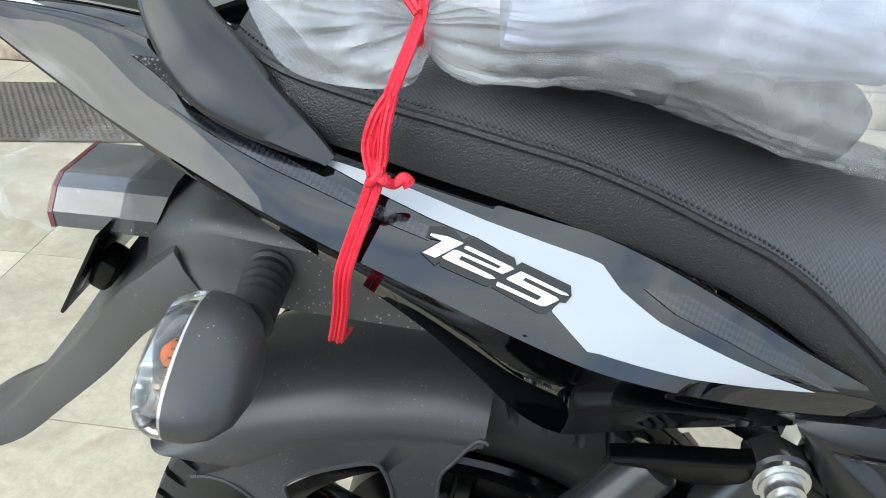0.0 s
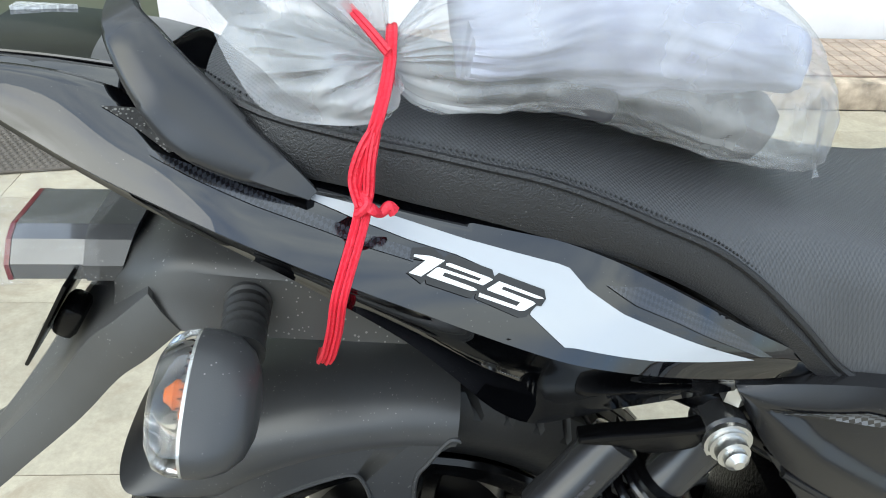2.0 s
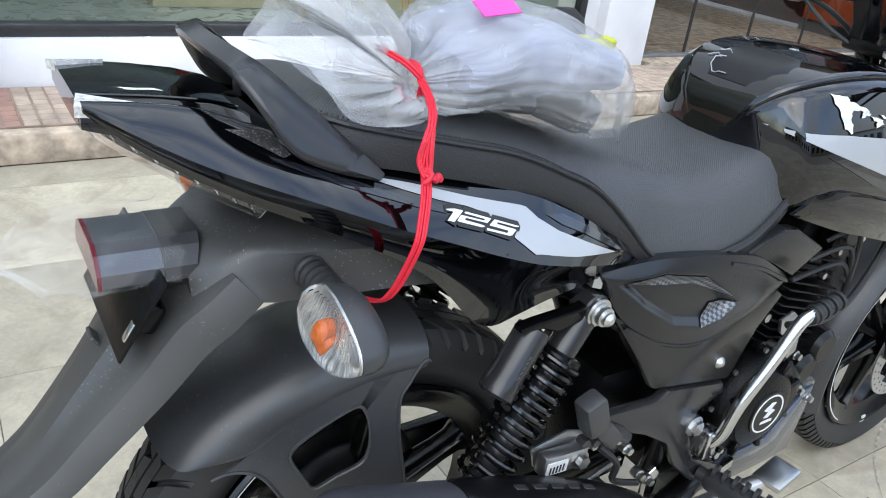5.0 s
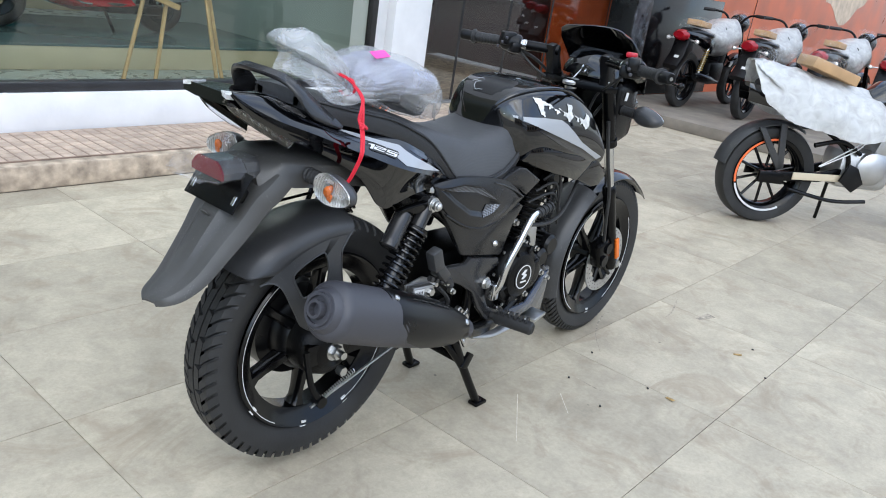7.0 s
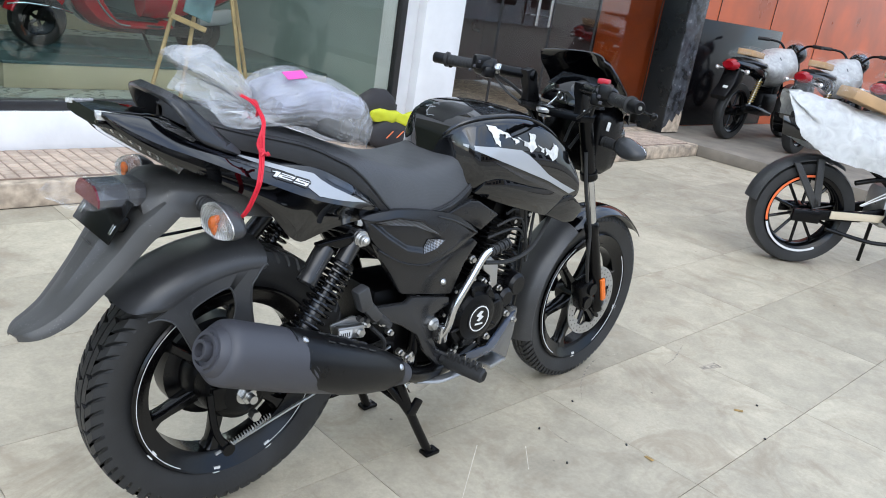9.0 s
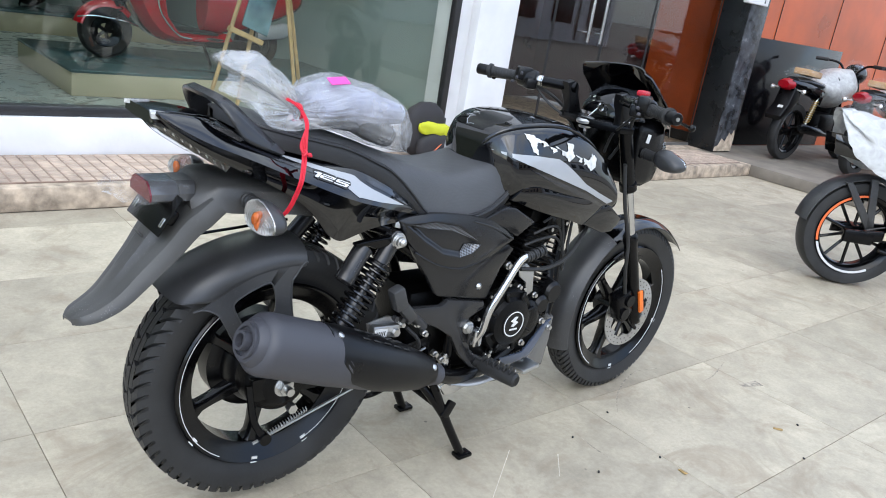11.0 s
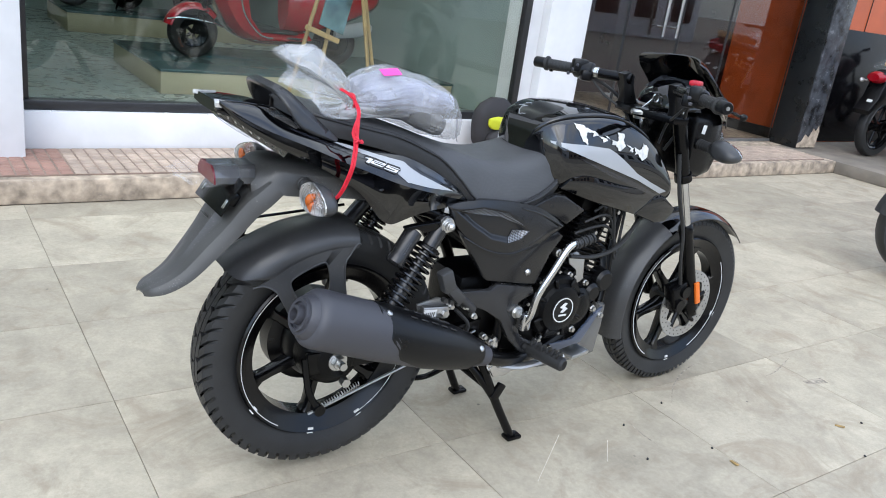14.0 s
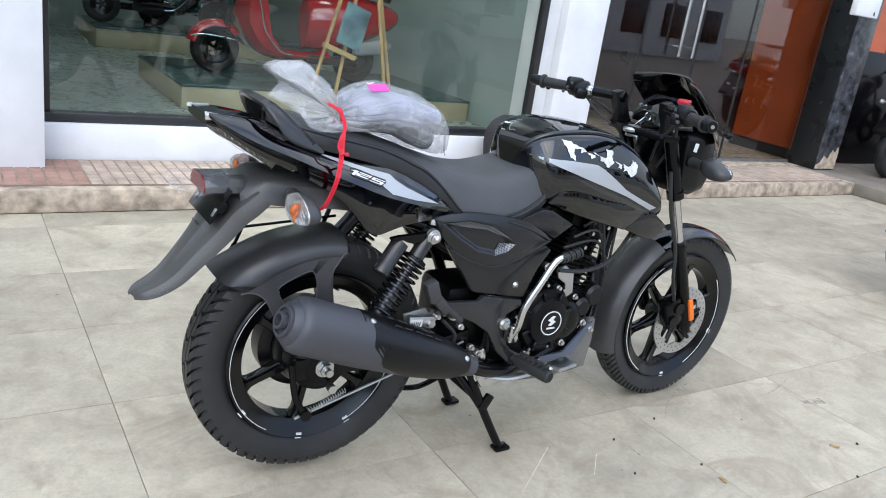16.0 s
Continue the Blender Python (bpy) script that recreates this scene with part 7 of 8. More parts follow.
def ribbon(s, points, width, along, thick=0.0012):
    """A woven tape: a flat strip whose width lies near one direction."""
    way = [Vector(p) for p in curve(points, 7)]
    rings = []
    for i, p in enumerate(way):
        d = (way[min(i + 1, len(way) - 1)] - way[max(i - 1, 0)]).normalized()
        w = Vector(along)
        w = (w - d * w.dot(d)).normalized()
        n = d.cross(w).normalized()
        c = 0.25 * width
        rings.append([p + w * a * width + n * b for a, b in ((-0.5, -thick), (-0.25, thick * 0.3), (0.0, -thick), (0.25, thick * 0.3), (0.5, -thick), (0.5, thick), (0.25, thick * 2.3), (0.0, thick), (-0.25, thick * 2.3), (-0.5, thick))])
    return loft(s, rings)


tie = thing("red_ribbon", "red woven ribbon tying the bag to the motorcycle", "ribbon")
STRAND = [(-0.0135, -0.095, 0.94), (-0.016, -0.116, 0.93), (-0.02, -0.131, 0.918), (-0.026, -0.138, 0.9), (-0.029, -0.141, 0.88), (-0.029, -0.146, 0.866), (-0.033, -0.155, 0.851), (-0.039, -0.164, 0.832), (-0.0435, -0.168, 0.815), (-0.0475, -0.16, 0.787), (-0.053, -0.15, 0.76), (-0.058, -0.136, 0.742), (-0.06, -0.1, 0.725)]
for off, lift in ((-0.0026, 0.0), (0.0026, 0.0012)):
    s = Solid()
    ribbon(s, [(x + off * (0.5 if i < 4 else 1.0), y - lift, z) for i, (x, y, z) in enumerate(STRAND)], 0.0049, (1, 0, 0.3), 0.0008)
    part("tape", s, REDTAPE, tie)
s = Solid()
ribbon(s, [(-0.019, -0.131, 0.916), (-0.03, -0.139, 0.9), (-0.035, -0.141, 0.882), (-0.031, -0.147, 0.868)], 0.0055, (1, 0.3, 0.1), 0.0008)
ribbon(s, [(-0.021, -0.136, 0.91), (-0.024, -0.142, 0.892), (-0.025, -0.145, 0.876), (-0.028, -0.149, 0.866)], 0.005, (1, 0.3, 0.1), 0.0008)
part("tape_loop", s, REDTAPE, tie)
s = Solid()
tube(s, [(-0.031, -0.144, 0.87), (-0.024, -0.15, 0.868), (-0.019, -0.146, 0.863), (-0.014, -0.143, 0.866), (-0.011, -0.142, 0.862)], [0.003, 0.0042, 0.003, 0.0035, 0.0045], 8, 5, 0.7)
tube(s, [(-0.031, -0.139, 0.874), (-0.026, -0.15, 0.871), (-0.032, -0.149, 0.864), (-0.029, -0.143, 0.868)], 0.0028, 8, 5)
part("knot", s, REDTAPE, tie)
s = Solid()
ribbon(s, [(-0.014, -0.052, 0.946), (-0.013, -0.07, 0.951), (-0.013, -0.086, 0.95), (-0.0135, -0.096, 0.94)], 0.007, (1, 0, 0.2), 0.0008)
ribbon(s, [(-0.042, -0.06, 0.962), (-0.028, -0.085, 0.955), (-0.015, -0.096, 0.943)], 0.006, (0.4, 0, 1), 0.0008)
ribbon(s, [(-0.014, -0.055, 0.922), (-0.014, -0.075, 0.916), (-0.014, -0.094, 0.922), (-0.0145, -0.1, 0.935)], 0.007, (1, 0, 0.1), 0.0008)
part("tape_wrap", s, REDTAPE, tie)

# ---- rubber mat on the floor ----
MAT = material("dark_rubber_mat", (0.1, 0.085, 0.07), 0.7, vary=0.2, bump=0.3)
s = Solid()
box(s, (0, 0, 0.006), (1.3, 0.5, 0.008), 0.002)
mat_ob = body("rubber_mat", s, MAT, "dark brown dimpled rubber mat lying on the stone floor", "mat")
s = Solid()
for i in range(58):
    for j in range(22):
        x, y = -0.64 + 0.0222 * (i + 0.5 * (j % 2)), -0.235 + 0.0222 * j
        turned(s, (x, y, 0.0095), (x, y, 0.0155), [(0, 0.0095), (0.6, 0.0075), (1, 0.003)], 6)
tagged(part("mat_studs", s, MAT, mat_ob), kind="stuff")
mat_ob.matrix_basis = pose(-1.49, 1.79, 0.001, 0, 0, 10.5)

# ---- backpack on the step ----
CLOTH = material("dark_brown_nylon", (0.02, 0.018, 0.02), 0.75, vary=0.25, bump=0.7, grain=220)
LIME = material("lime_lining", (0.5, 0.52, 0.02), 0.7, vary=0.15, bump=0.4, grain=160)
CORAL = material("coral_zip", (0.7, 0.16, 0.06), 0.5, vary=0.1)
pack = thing("backpack", "dark nylon backpack with open lime-lined pockets, leaning on the pillar", "backpack", at=(0.19, 0.29, 0.0))


def power_circle(a, e):
    c, d = math.cos(a), math.sin(a)
    return math.copysign(abs(c) ** e, c), math.copysign(abs(d) ** e, d)


def puffy(s, c, size, amp=0.012, k=9):
    rings = []
    n = 24
    for i in range(9):
        t = -1 + 2 * i / 8
        r = max(0.12, (1 - abs(t) ** 3.2)) ** 0.5
        ring = []
        for q in range(n):
            p, o = power_circle(2 * math.pi * q / n, 0.7)
            ring.append(crumple((c[0] + size[0] * p * r, c[1] + size[1] * o * r, c[2] + size[2] * t), k, amp))
        rings.append(ring)
    return loft(s, rings)


s = Solid()
puffy(s, (2.36, 2.34, 0.31), (0.17, 0.075, 0.19))
part("main_bag", s, CLOTH, pack)
s = Solid()
puffy(s, (2.42, 2.25, 0.21), (0.16, 0.05, 0.095))
part("front_pocket", s, CLOTH, pack)
s = Solid()
puffy(s, (2.385, 2.26, 0.335), (0.13, 0.035, 0.045), 0.02, 14)
part("lining", s, LIME, pack, "lime green lining")
s = Solid()
puffy(s, (2.57, 2.25, 0.315), (0.12, 0.035, 0.045), 0.02, 14)
part("lining", s, LIME, pack, "lime green lining")
for x in (2.36, 2.45, 2.53):
    s = Solid()
    tube(s, [(x, 2.195, 0.2), (x + 0.03, 2.19, 0.23), (x + 0.05, 2.192, 0.245)], 0.006, 8, 4, 0.5)
    part("zip_pull", s, CORAL, pack, "coral zip trim")

# ---- easel in the showroom ----
WOOD = material("pale_pine", (0.5, 0.33, 0.15), 0.5, vary=0.2, size=14, bump=0.15, grain=60)
PICTURE = material("teal_picture", (0.1, 0.17, 0.19), 0.1, vary=0.6, size=7)
easel = thing("easel", "pale wooden display easel holding a small picture", "easel")
set_up = lambda p: (1.68 + (p[0] - 1.63) * 1.06, p[1] + 0.2, 0.121 + (p[2] - 0.12) * 1.12)
for a, b in (((1.43, 3.52, 0.12), (1.78, 3.5, 1.45)), ((1.6, 3.42, 0.12), (1.8, 3.44, 1.45)), ((2.12, 3.5, 0.12), (1.84, 3.5, 1.45)), ((2.2, 3.56, 0.12), (1.86, 3.54, 1.45))):
    s = Solid()
    rod(s, set_up(a), set_up(b), 0.014, n=6)
    part("leg", s, WOOD, easel)
s = Solid()
box(s, set_up((1.63, 3.4, 0.66)), (0.26, 0.05, 0.035), 0.004, (0, 18, 0))
part("ledge", s, WOOD, easel)
s = Solid()
box(s, set_up((1.72, 3.4, 0.82)), (0.2, 0.012, 0.3), 0.003, (-10, 18, 0))
part("picture", s, PICTURE, easel, "teal framed picture")

# ---- scooters ----
REDPAINT = material("gloss_red_paint", (0.42, 0.004, 0.012), 0.12, vary=0.05, coat=1.0)
TEALPAINT = material("gloss_teal_paint", (0.02, 0.2, 0.26), 0.15, vary=0.05, coat=1.0)
DARKPAINT = material("gloss_dark_paint", (0.015, 0.015, 0.02), 0.15, vary=0.05, coat=1.0)


def ellipse_loft(s, rows, n=24):
    """Rings across x: x, half width, lower and upper z."""
    rings = []
    for x, w, z0, z1 in rows:
        zc, zh = (z0 + z1) / 2, (z1 - z0) / 2
        rings.append([(x, w * math.cos(2 * math.pi * k / n), zc + zh * math.sin(2 * math.pi * k / n)) for k in range(n)])
    return loft(s, rings)


def small_wheel(parent, x, r, w, name):
    s = Solid()
    turned(s, (x, -w * 0.7, r), (x, w * 0.7, r), [(0, r * 0.56), (0.15, r * 0.6), (0.85, r * 0.6), (1, r * 0.56), (0.8, r * 0.3), (0.2, r * 0.3)], 32, True)
    ob = part(name, s, RIM, parent, "black alloy wheel")
    s = Solid()
    turned(s, (x, 0, r), (x, w, r), [(-0.75, r * 0.6), (-1.0, r * 0.74), (-0.85, r * 0.92), (-0.4, r), (0.4, r), (0.85, r * 0.92), (1.0, r * 0.74), (0.75, r * 0.6)], 40, True)
    part("tyre", s, RUBBER, ob, "black tyre")
    for k in range(5):
        s = Solid()
        a = 2 * math.pi * k / 5
        rod(s, (x, 0, r), (x + 0.58 * r * math.cos(a), 0, r + 0.58 * r * math.sin(a)), 0.014, n=8)
        part("spoke", s, RIM, ob)


def scooter(paint, colour):
    """Faces -x, front wheel at its origin."""
    ob = thing("scooter", colour + " retro scooter on its stand on a display platform", "scooter", "showroom scooters")
    small_wheel(ob, 0.0, 0.205, 0.052, "front_wheel")
    small_wheel(ob, 1.3, 0.205, 0.052, "rear_wheel")
    s = Solid()
    arc_shell(s, (0.0, 0.2), 0.25, 40, 165, 0.075, 0.004, 0.05, 18, 10)
    part("front_fender", s, paint, ob)
    s = Solid()
    tube(s, [(0.23, -0.076, 0.27), (0.12, -0.09, 0.30), (-0.1, -0.085, 0.32), (-0.22, -0.05, 0.3)], 0.007, 8)
    part("fender_trim", s, CHROME, ob, "chrome trim")
    s = Solid()
    rings = []
    for x, w, z0, z1 in ((0.1, 0.06, 0.52, 1.0), (0.16, 0.2, 0.42, 1.0), (0.22, 0.23, 0.3, 0.98), (0.3, 0.22, 0.22, 0.7), (0.36, 0.2, 0.19, 0.42), (0.48, 0.2, 0.165, 0.27), (0.8, 0.2, 0.16, 0.26), (0.92, 0.2, 0.18, 0.28)):
        rings.append([(x + 0.06 * abs(t), w * t, z) for t, z in ((-1, z0 + 0.05), (-1, z1 - 0.04), (-0.7, z1), (0.7, z1), (1, z1 - 0.04), (1, z0 + 0.05), (0.6, z0), (-0.6, z0))])
    loft(s, rings)
    part("leg_shield", s, paint, ob)
    s = Solid()
    box(s, (0.62, 0, 0.272), (0.5, 0.34, 0.02), 0.008)
    part("floor_mat", s, RUBBER, ob, "black rubber floor mat")
    s = Solid()
    tube(s, [(0.22, -0.235, 0.95), (0.3, -0.24, 0.6), (0.36, -0.225, 0.4), (0.5, -0.215, 0.25), (0.62, -0.21, 0.225)], 0.008, 8)
    part("shield_trim", mirrored(s), CHROME, ob, "chrome trim")
    s = Solid()
    ellipse_loft(s, ((0.78, 0.12, 0.28, 0.72), (0.88, 0.19, 0.27, 0.76), (1.05, 0.23, 0.28, 0.78), (1.25, 0.24, 0.34, 0.78), (1.45, 0.2, 0.42, 0.76), (1.62, 0.13, 0.5, 0.72), (1.7, 0.05, 0.56, 0.68)))
    part("rear_body", s, paint, ob)
    s = Solid()
    ellipse_loft(s, ((0.74, 0.1, 0.72, 0.8), (0.9, 0.14, 0.76, 0.84), (1.2, 0.15, 0.78, 0.86), (1.5, 0.12, 0.77, 0.85), (1.6, 0.06, 0.75, 0.83)), 16)
    part("seat", s, SEATSIDE, ob)
    s = Solid()
    rod(s, (0.75, -0.12, 0.2), (0.82, -0.16, 0.005), 0.012, n=8)
    part("side_stand", s, METALBLACK, ob)
    s = Solid()
    box(s, (1.0, -0.16, 0.2), (0.5, 0.08, 0.08), 0.02)
    part("engine_cover", s, ENGINE, ob)
    s = Solid()
    rings = []
    for x, z, h in ((1.2, 0.3, 0.03), (1.28, 0.33, 0.06), (1.45, 0.36, 0.07), (1.56, 0.38, 0.03)):
        rings.append([(x, -0.2 + 0.03 * math.cos(2 * math.pi * k / 16), z + h * math.sin(2 * math.pi * k / 16)) for k in range(16)])
    loft(s, rings)
    part("side_cover", s, SILVER, ob, "silver side cover")
    s = Solid()
    rod(s, (0.0, -0.06, 0.2), (0.14, -0.02, 0.65), 0.022)
    tube(s, [Vector((0.03, -0.08, 0.26)).lerp(Vector((0.1, -0.07, 0.45)), i / 56) + 0.026 * Vector((math.cos(2 * math.pi * i / 8), math.sin(2 * math.pi * i / 8), 0)) for i in range(57)], 0.005, 6, 1)
    part("front_suspension", s, METALBLACK, ob)
    s = Solid()
    rod(s, (0.14, 0, 0.6), (0.26, 0, 1.05), 0.04)
    rod(s, (0.28, -0.33, 1.06), (0.28, 0.33, 1.06), 0.016)
    part("handlebar", s, METALBLACK, ob)
    return ob


red = scooter(REDPAINT, "glossy red")
red.matrix_basis = pose(1.25, 5.15, 0.306)
teal = scooter(TEALPAINT, "glossy teal")
teal.matrix_basis = pose(1.55, 8.75, 0.341, 0, 0, 8)
dark = scooter(DARKPAINT, "glossy dark")
dark.matrix_basis = pose(2.2, 8.4, 0.341, 0, 0, 172)

# ---- parked motorcycles ----
GOLD = material("gold_spring", (0.6, 0.42, 0.12), 0.35, 0.8, vary=0.15)
BEIGE = material("beige_tape", (0.55, 0.47, 0.34), 0.6, vary=0.1)
ORANGERIM = material("orange_rim_tape", (0.75, 0.14, 0.04), 0.4, vary=0.1)
TAILRED = material("red_tail_lens", (0.26, 0.004, 0.01), 0.1, vary=0.1)


def wrapped(s, rows, amp=0.03, k=7, n=30):
    rings = []
    for x, y, z, ry, rz in curve(rows, 4):
        rings.append([crumple((x, y + ry * math.cos(2 * math.pi * q / n), z + rz * math.sin(2 * math.pi * q / n)), k, amp) for q in range(n)])
    return loft(s, rings)


def rim_band(s, x, r, y, a0, a1, r0, r1, n=40):
    v = []
    for i in range(n + 1):
        a = radians(a0 + (a1 - a0) * i / n)
        v += [(x + q * math.cos(a), y, r + q * math.sin(a)) for q in (r0, r1)]
    v += [(a, b + 0.003, c) for a, b, c in v]
    m = 2 * (n + 1)
    f = []
    for i in range(n):
        k = 2 * i
        f += [(k, k + 1, k + 3, k + 2), (m + k, m + k + 2, m + k + 3, m + k + 1), (k, k + 2, m + k + 2, m + k), (k + 1, m + k + 1, m + k + 3, k + 3)]
    return s.put(v, f)


def parked_bike(label, sporty=False):
    """A motorcycle whose rear tyre touches the ground at its origin, facing +x."""
    ob = thing("motorcycle", label, "motorcycle", "parked motorcycles")
    r = 0.3
    for x, nm in ((0.0, "rear_wheel"), (1.3, "front_wheel")):
        w = 0.065 if sporty and x < 1 else 0.048
        s = Solid()
        turned(s, (x, 0, r), (x, w, r), [(-0.95, 0.222), (-0.8, 0.228), (-0.6, 0.205), (0.6, 0.205), (0.8, 0.228), (0.95, 0.222), (0.8, 0.2), (0.4, 0.185), (-0.4, 0.185), (-0.8, 0.2)], 48, True)
        rim = part(nm, s, RIM, ob, "black alloy wheel")
        s = Solid()
        turned(s, (x, 0, r), (x, w, r), [(-0.8, 0.222), (-0.98, 0.25), (-0.9, 0.285), (-0.5, 0.297), (0.5, 0.297), (0.9, 0.285), (0.98, 0.25), (0.8, 0.222)], 56, True)
        part("tyre", s, RUBBER, rim, "black tyre")
        s = Solid()
        turned(s, (x, -0.05, r), (x, 0.05, r), [(0, 0.05), (1, 0.05)], 20)
        part("hub", s, RIM, rim)
        count = 10 if sporty else 6
        for k in range(count):
            s = Solid()
            a = 2 * math.pi * k / count + 0.3
            rod(s, (x, 0, r), (x + 0.2 * math.cos(a), 0, r + 0.2 * math.sin(a)), 0.009 if sporty else 0.013, n=8)
            part("spoke", s, RIM, rim)
        if sporty:
            s = Solid()
            rim_band(s, x, r, -w - 0.003, 82, 196, 0.212, 0.224)
            part("rim_tape", s, ORANGERIM, rim, "orange rim tape")
            s = Solid()
            rim_band(s, x, r, -w - 0.003, 199, 300, 0.211, 0.223)
            part("rim_stripe", s, STRIPE, rim, "silver rim tape")
    s = Solid()
    arc_shell(s, (1.3, r), 0.325, 40, 150, 0.06, 0.004, 0.02, 18, 8)
    part("front_mudguard", s, GLOSS, ob)
    s = Solid()
    plate(s, [(-0.08, 0.33), (0.3, 0.36), (0.5, 0.42), (0.5, 0.36), (0.3, 0.3), (-0.08, 0.27)], -0.1, -0.075, 0.006)
    part("swingarm", mirrored(s), METALBLACK, ob)
    if sporty:
        s = Solid()
        plate(s, [(0.12, 0.345), (0.52, 0.365), (0.53, 0.325), (0.12, 0.3)], -0.112, -0.102, 0.004)
        part("beige_tape", s, BEIGE, ob, "beige protective tape")
        s = Solid()
        arc_shell(s, (0, r), 0.33, 62, 172, 0.075, 0.004, 0.02, 22, 8)
        hug2 = part("tyre_hugger", s, MATTE, ob, "matte black hugger")
        for a in (92, 118):
            s = Solid()
            p = (0.3 * math.cos(radians(a)), 0.3 + 0.32 * math.sin(radians(a)))
            plate(s, [(p[0] - 0.02, p[1]), (p[0] + 0.02, p[1]), (0.06, 0.36), (0.02, 0.34)], -0.09, -0.072, 0.004)
            part("hugger_arm", s, MATTE, hug2)
        s = Solid()
        tube(s, [(0.42, -0.03, 0.4), (0.47, -0.03, 0.52)], 0.024, 12, 2)
        part("monoshock", s, RED, ob, "red spring")
        s = Solid()
        tube(s, [(0.2, -0.11, 0.52), (0.36, -0.12, 0.56), (0.5, -0.12, 0.5)], 0.014, 10)
        tube(s, [(0.24, -0.1, 0.62), (0.42, -0.11, 0.5), (0.46, -0.11, 0.36)], 0.014, 10)
        part("frame_tube", s, METALBLACK, ob)
        s = Solid()
        plate(s, [(0.4, 0.33), (0.44, 0.44), (0.5, 0.42), (0.56, 0.33), (0.5, 0.27)], -0.15, -0.13, 0.006)
        part("footrest_plate", s, SATIN, ob)
        s = Solid()
        turned(s, (0.6, -0.1, 0.42), (0.6, -0.15, 0.42), [(0, 0.1), (0.6, 0.1), (1, 0.07)], 30)
        part("clutch_cover", s, ALU, ob, "bare metal engine cover")
        s = Solid()
        tube(s, [(0.12, -0.1, 0.24), (0.4, -0.12, 0.2), (0.62, -0.13, 0.22)], 0.012, 8)
        part("brake_lever", s, METALBLACK, ob)
        s = Solid()
        tube(s, [(0.26, -0.12, 0.4), (0.42, -0.13, 0.52), (0.5, -0.13, 0.58)], 0.004, 6)
        tube(s, [(0.27, -0.12, 0.4), (0.46, -0.13, 0.52), (0.52, -0.13, 0.6)], 0.004, 6)
        part("string", s, WHITE, ob, "white string")
        s = Solid()
        box(s, (-0.02, -0.11, 0.3), (0.16, 0.03, 0.07), 0.006)
        part("axle_block", s, METALBLACK, ob)
    else:
        for sign in (1, -1):
            s = Solid()
            rod(s, (0.08, -0.12 * sign, 0.36), (0.2, -0.12 * sign, 0.68), 0.013)
            sh = part("shock_absorber", s, ZINC, ob)
            s = Solid()
            tube(s, [Vector((0.1, -0.12 * sign, 0.41)).lerp(Vector((0.185, -0.12 * sign, 0.64)), i / 80) + 0.027 * Vector((math.cos(2 * math.pi * i / 8), math.sin(2 * math.pi * i / 8), 0)) for i in range(81)], 0.005, 5, 1)
            part("spring", s, GOLD, sh, "gold coil spring")
        s = Solid()
        turned(s, (-0.1, -0.17, 0.37), (0.55, -0.15, 0.3), [(0, 0.03), (0.05, 0.048), (0.6, 0.048), (0.8, 0.03), (1, 0.02)], 20)
        part("muffler", s, METALBLACK, ob)
        s = Solid()
        plate(s, [(-0.12, 0.74), (-0.1, 0.62), (-0.2, 0.52), (-0.36, 0.42), (-0.38, 0.46), (-0.27, 0.58), (-0.22, 0.74)], -0.085, 0.085, 0.012)
        fl = part("rear_fender", s, SATIN, ob, "matte black fender")
        s = Solid()
        box(s, (-0.305, -0.02, 0.55), (0.006, 0.05, 0.03), 0, (0, 40, 0))
        part("label", s, WHITE, fl, "small white label")
    s = Solid()
    box(s, (0.58, 0, 0.4), (0.36, 0.22, 0.24), 0.05)
    box(s, (0.7, 0, 0.58), (0.14, 0.18, 0.22), 0.02, (0, 14, 0))
    part("engine", s, ALU if sporty else ENGINE, ob)
    s = Solid()
    rod(s, (1.0, -0.09, 0.9), (1.3, -0.09, 0.3), 0.022)
    part("fork", mirrored(s), METALBLACK, ob)
    s = Solid()
    ellipse_loft(s, ((0.5, 0.08, 0.72, 0.86), (0.58, 0.12, 0.7, 0.93), (0.75, 0.145, 0.68, 0.96), (0.9, 0.13, 0.7, 0.93), (0.98, 0.07, 0.74, 0.86)))
    part("fuel_tank", s, GLOSS, ob)
    s = Solid()
    ellipse_loft(s, ((-0.18, 0.07, 0.79, 0.85), (0.0, 0.1, 0.785, 0.855), (0.2, 0.11, 0.765, 0.835), (0.38, 0.13, 0.735, 0.805), (0.52, 0.12, 0.75, 0.83)), 20)
    part("seat", s, SEATSIDE, ob)
    s = Solid()
    shell(s, [(-0.28, -0.06, 0.82), (0.0, -0.11, 0.8), (0.3, -0.125, 0.74)], [(-0.26, -0.06, 0.72), (0.0, -0.11, 0.68), (0.28, -0.12, 0.6)], 0.015, 0.004, 16, 5)
    part("side_panel", mirrored(s), GLOSS, ob)
    s = Solid()
    if not sporty:
        ellipse_loft(s, ((-0.24, 0.085, 0.71, 0.83), (-0.3, 0.08, 0.715, 0.825), (-0.33, 0.06, 0.735, 0.805)), 20)
        part("tail_lamp", s, TAILRED, ob, "red tail lamp")
    for sign in (1, -1):
        s = Solid()
        if not sporty:
            turned(s, (-0.2, -0.09 * sign, 0.73), (-0.22, -0.19 * sign, 0.72), [(0, 0.008), (0.55, 0.008), (0.6, 0.02), (0.85, 0.024), (1, 0.01)], 14)
            part("turn_signal", s, REFLECTOR, ob, "clear turn signal")
        s = Solid()
        tube(s, [(0.98, -0.06 * sign, 0.95), (0.98, -0.16 * sign, 1.05), (0.88, -0.36 * sign, 1.06)], 0.012, 10)
        bar = part("handlebar", s, METALBLACK, ob)
        s = Solid()
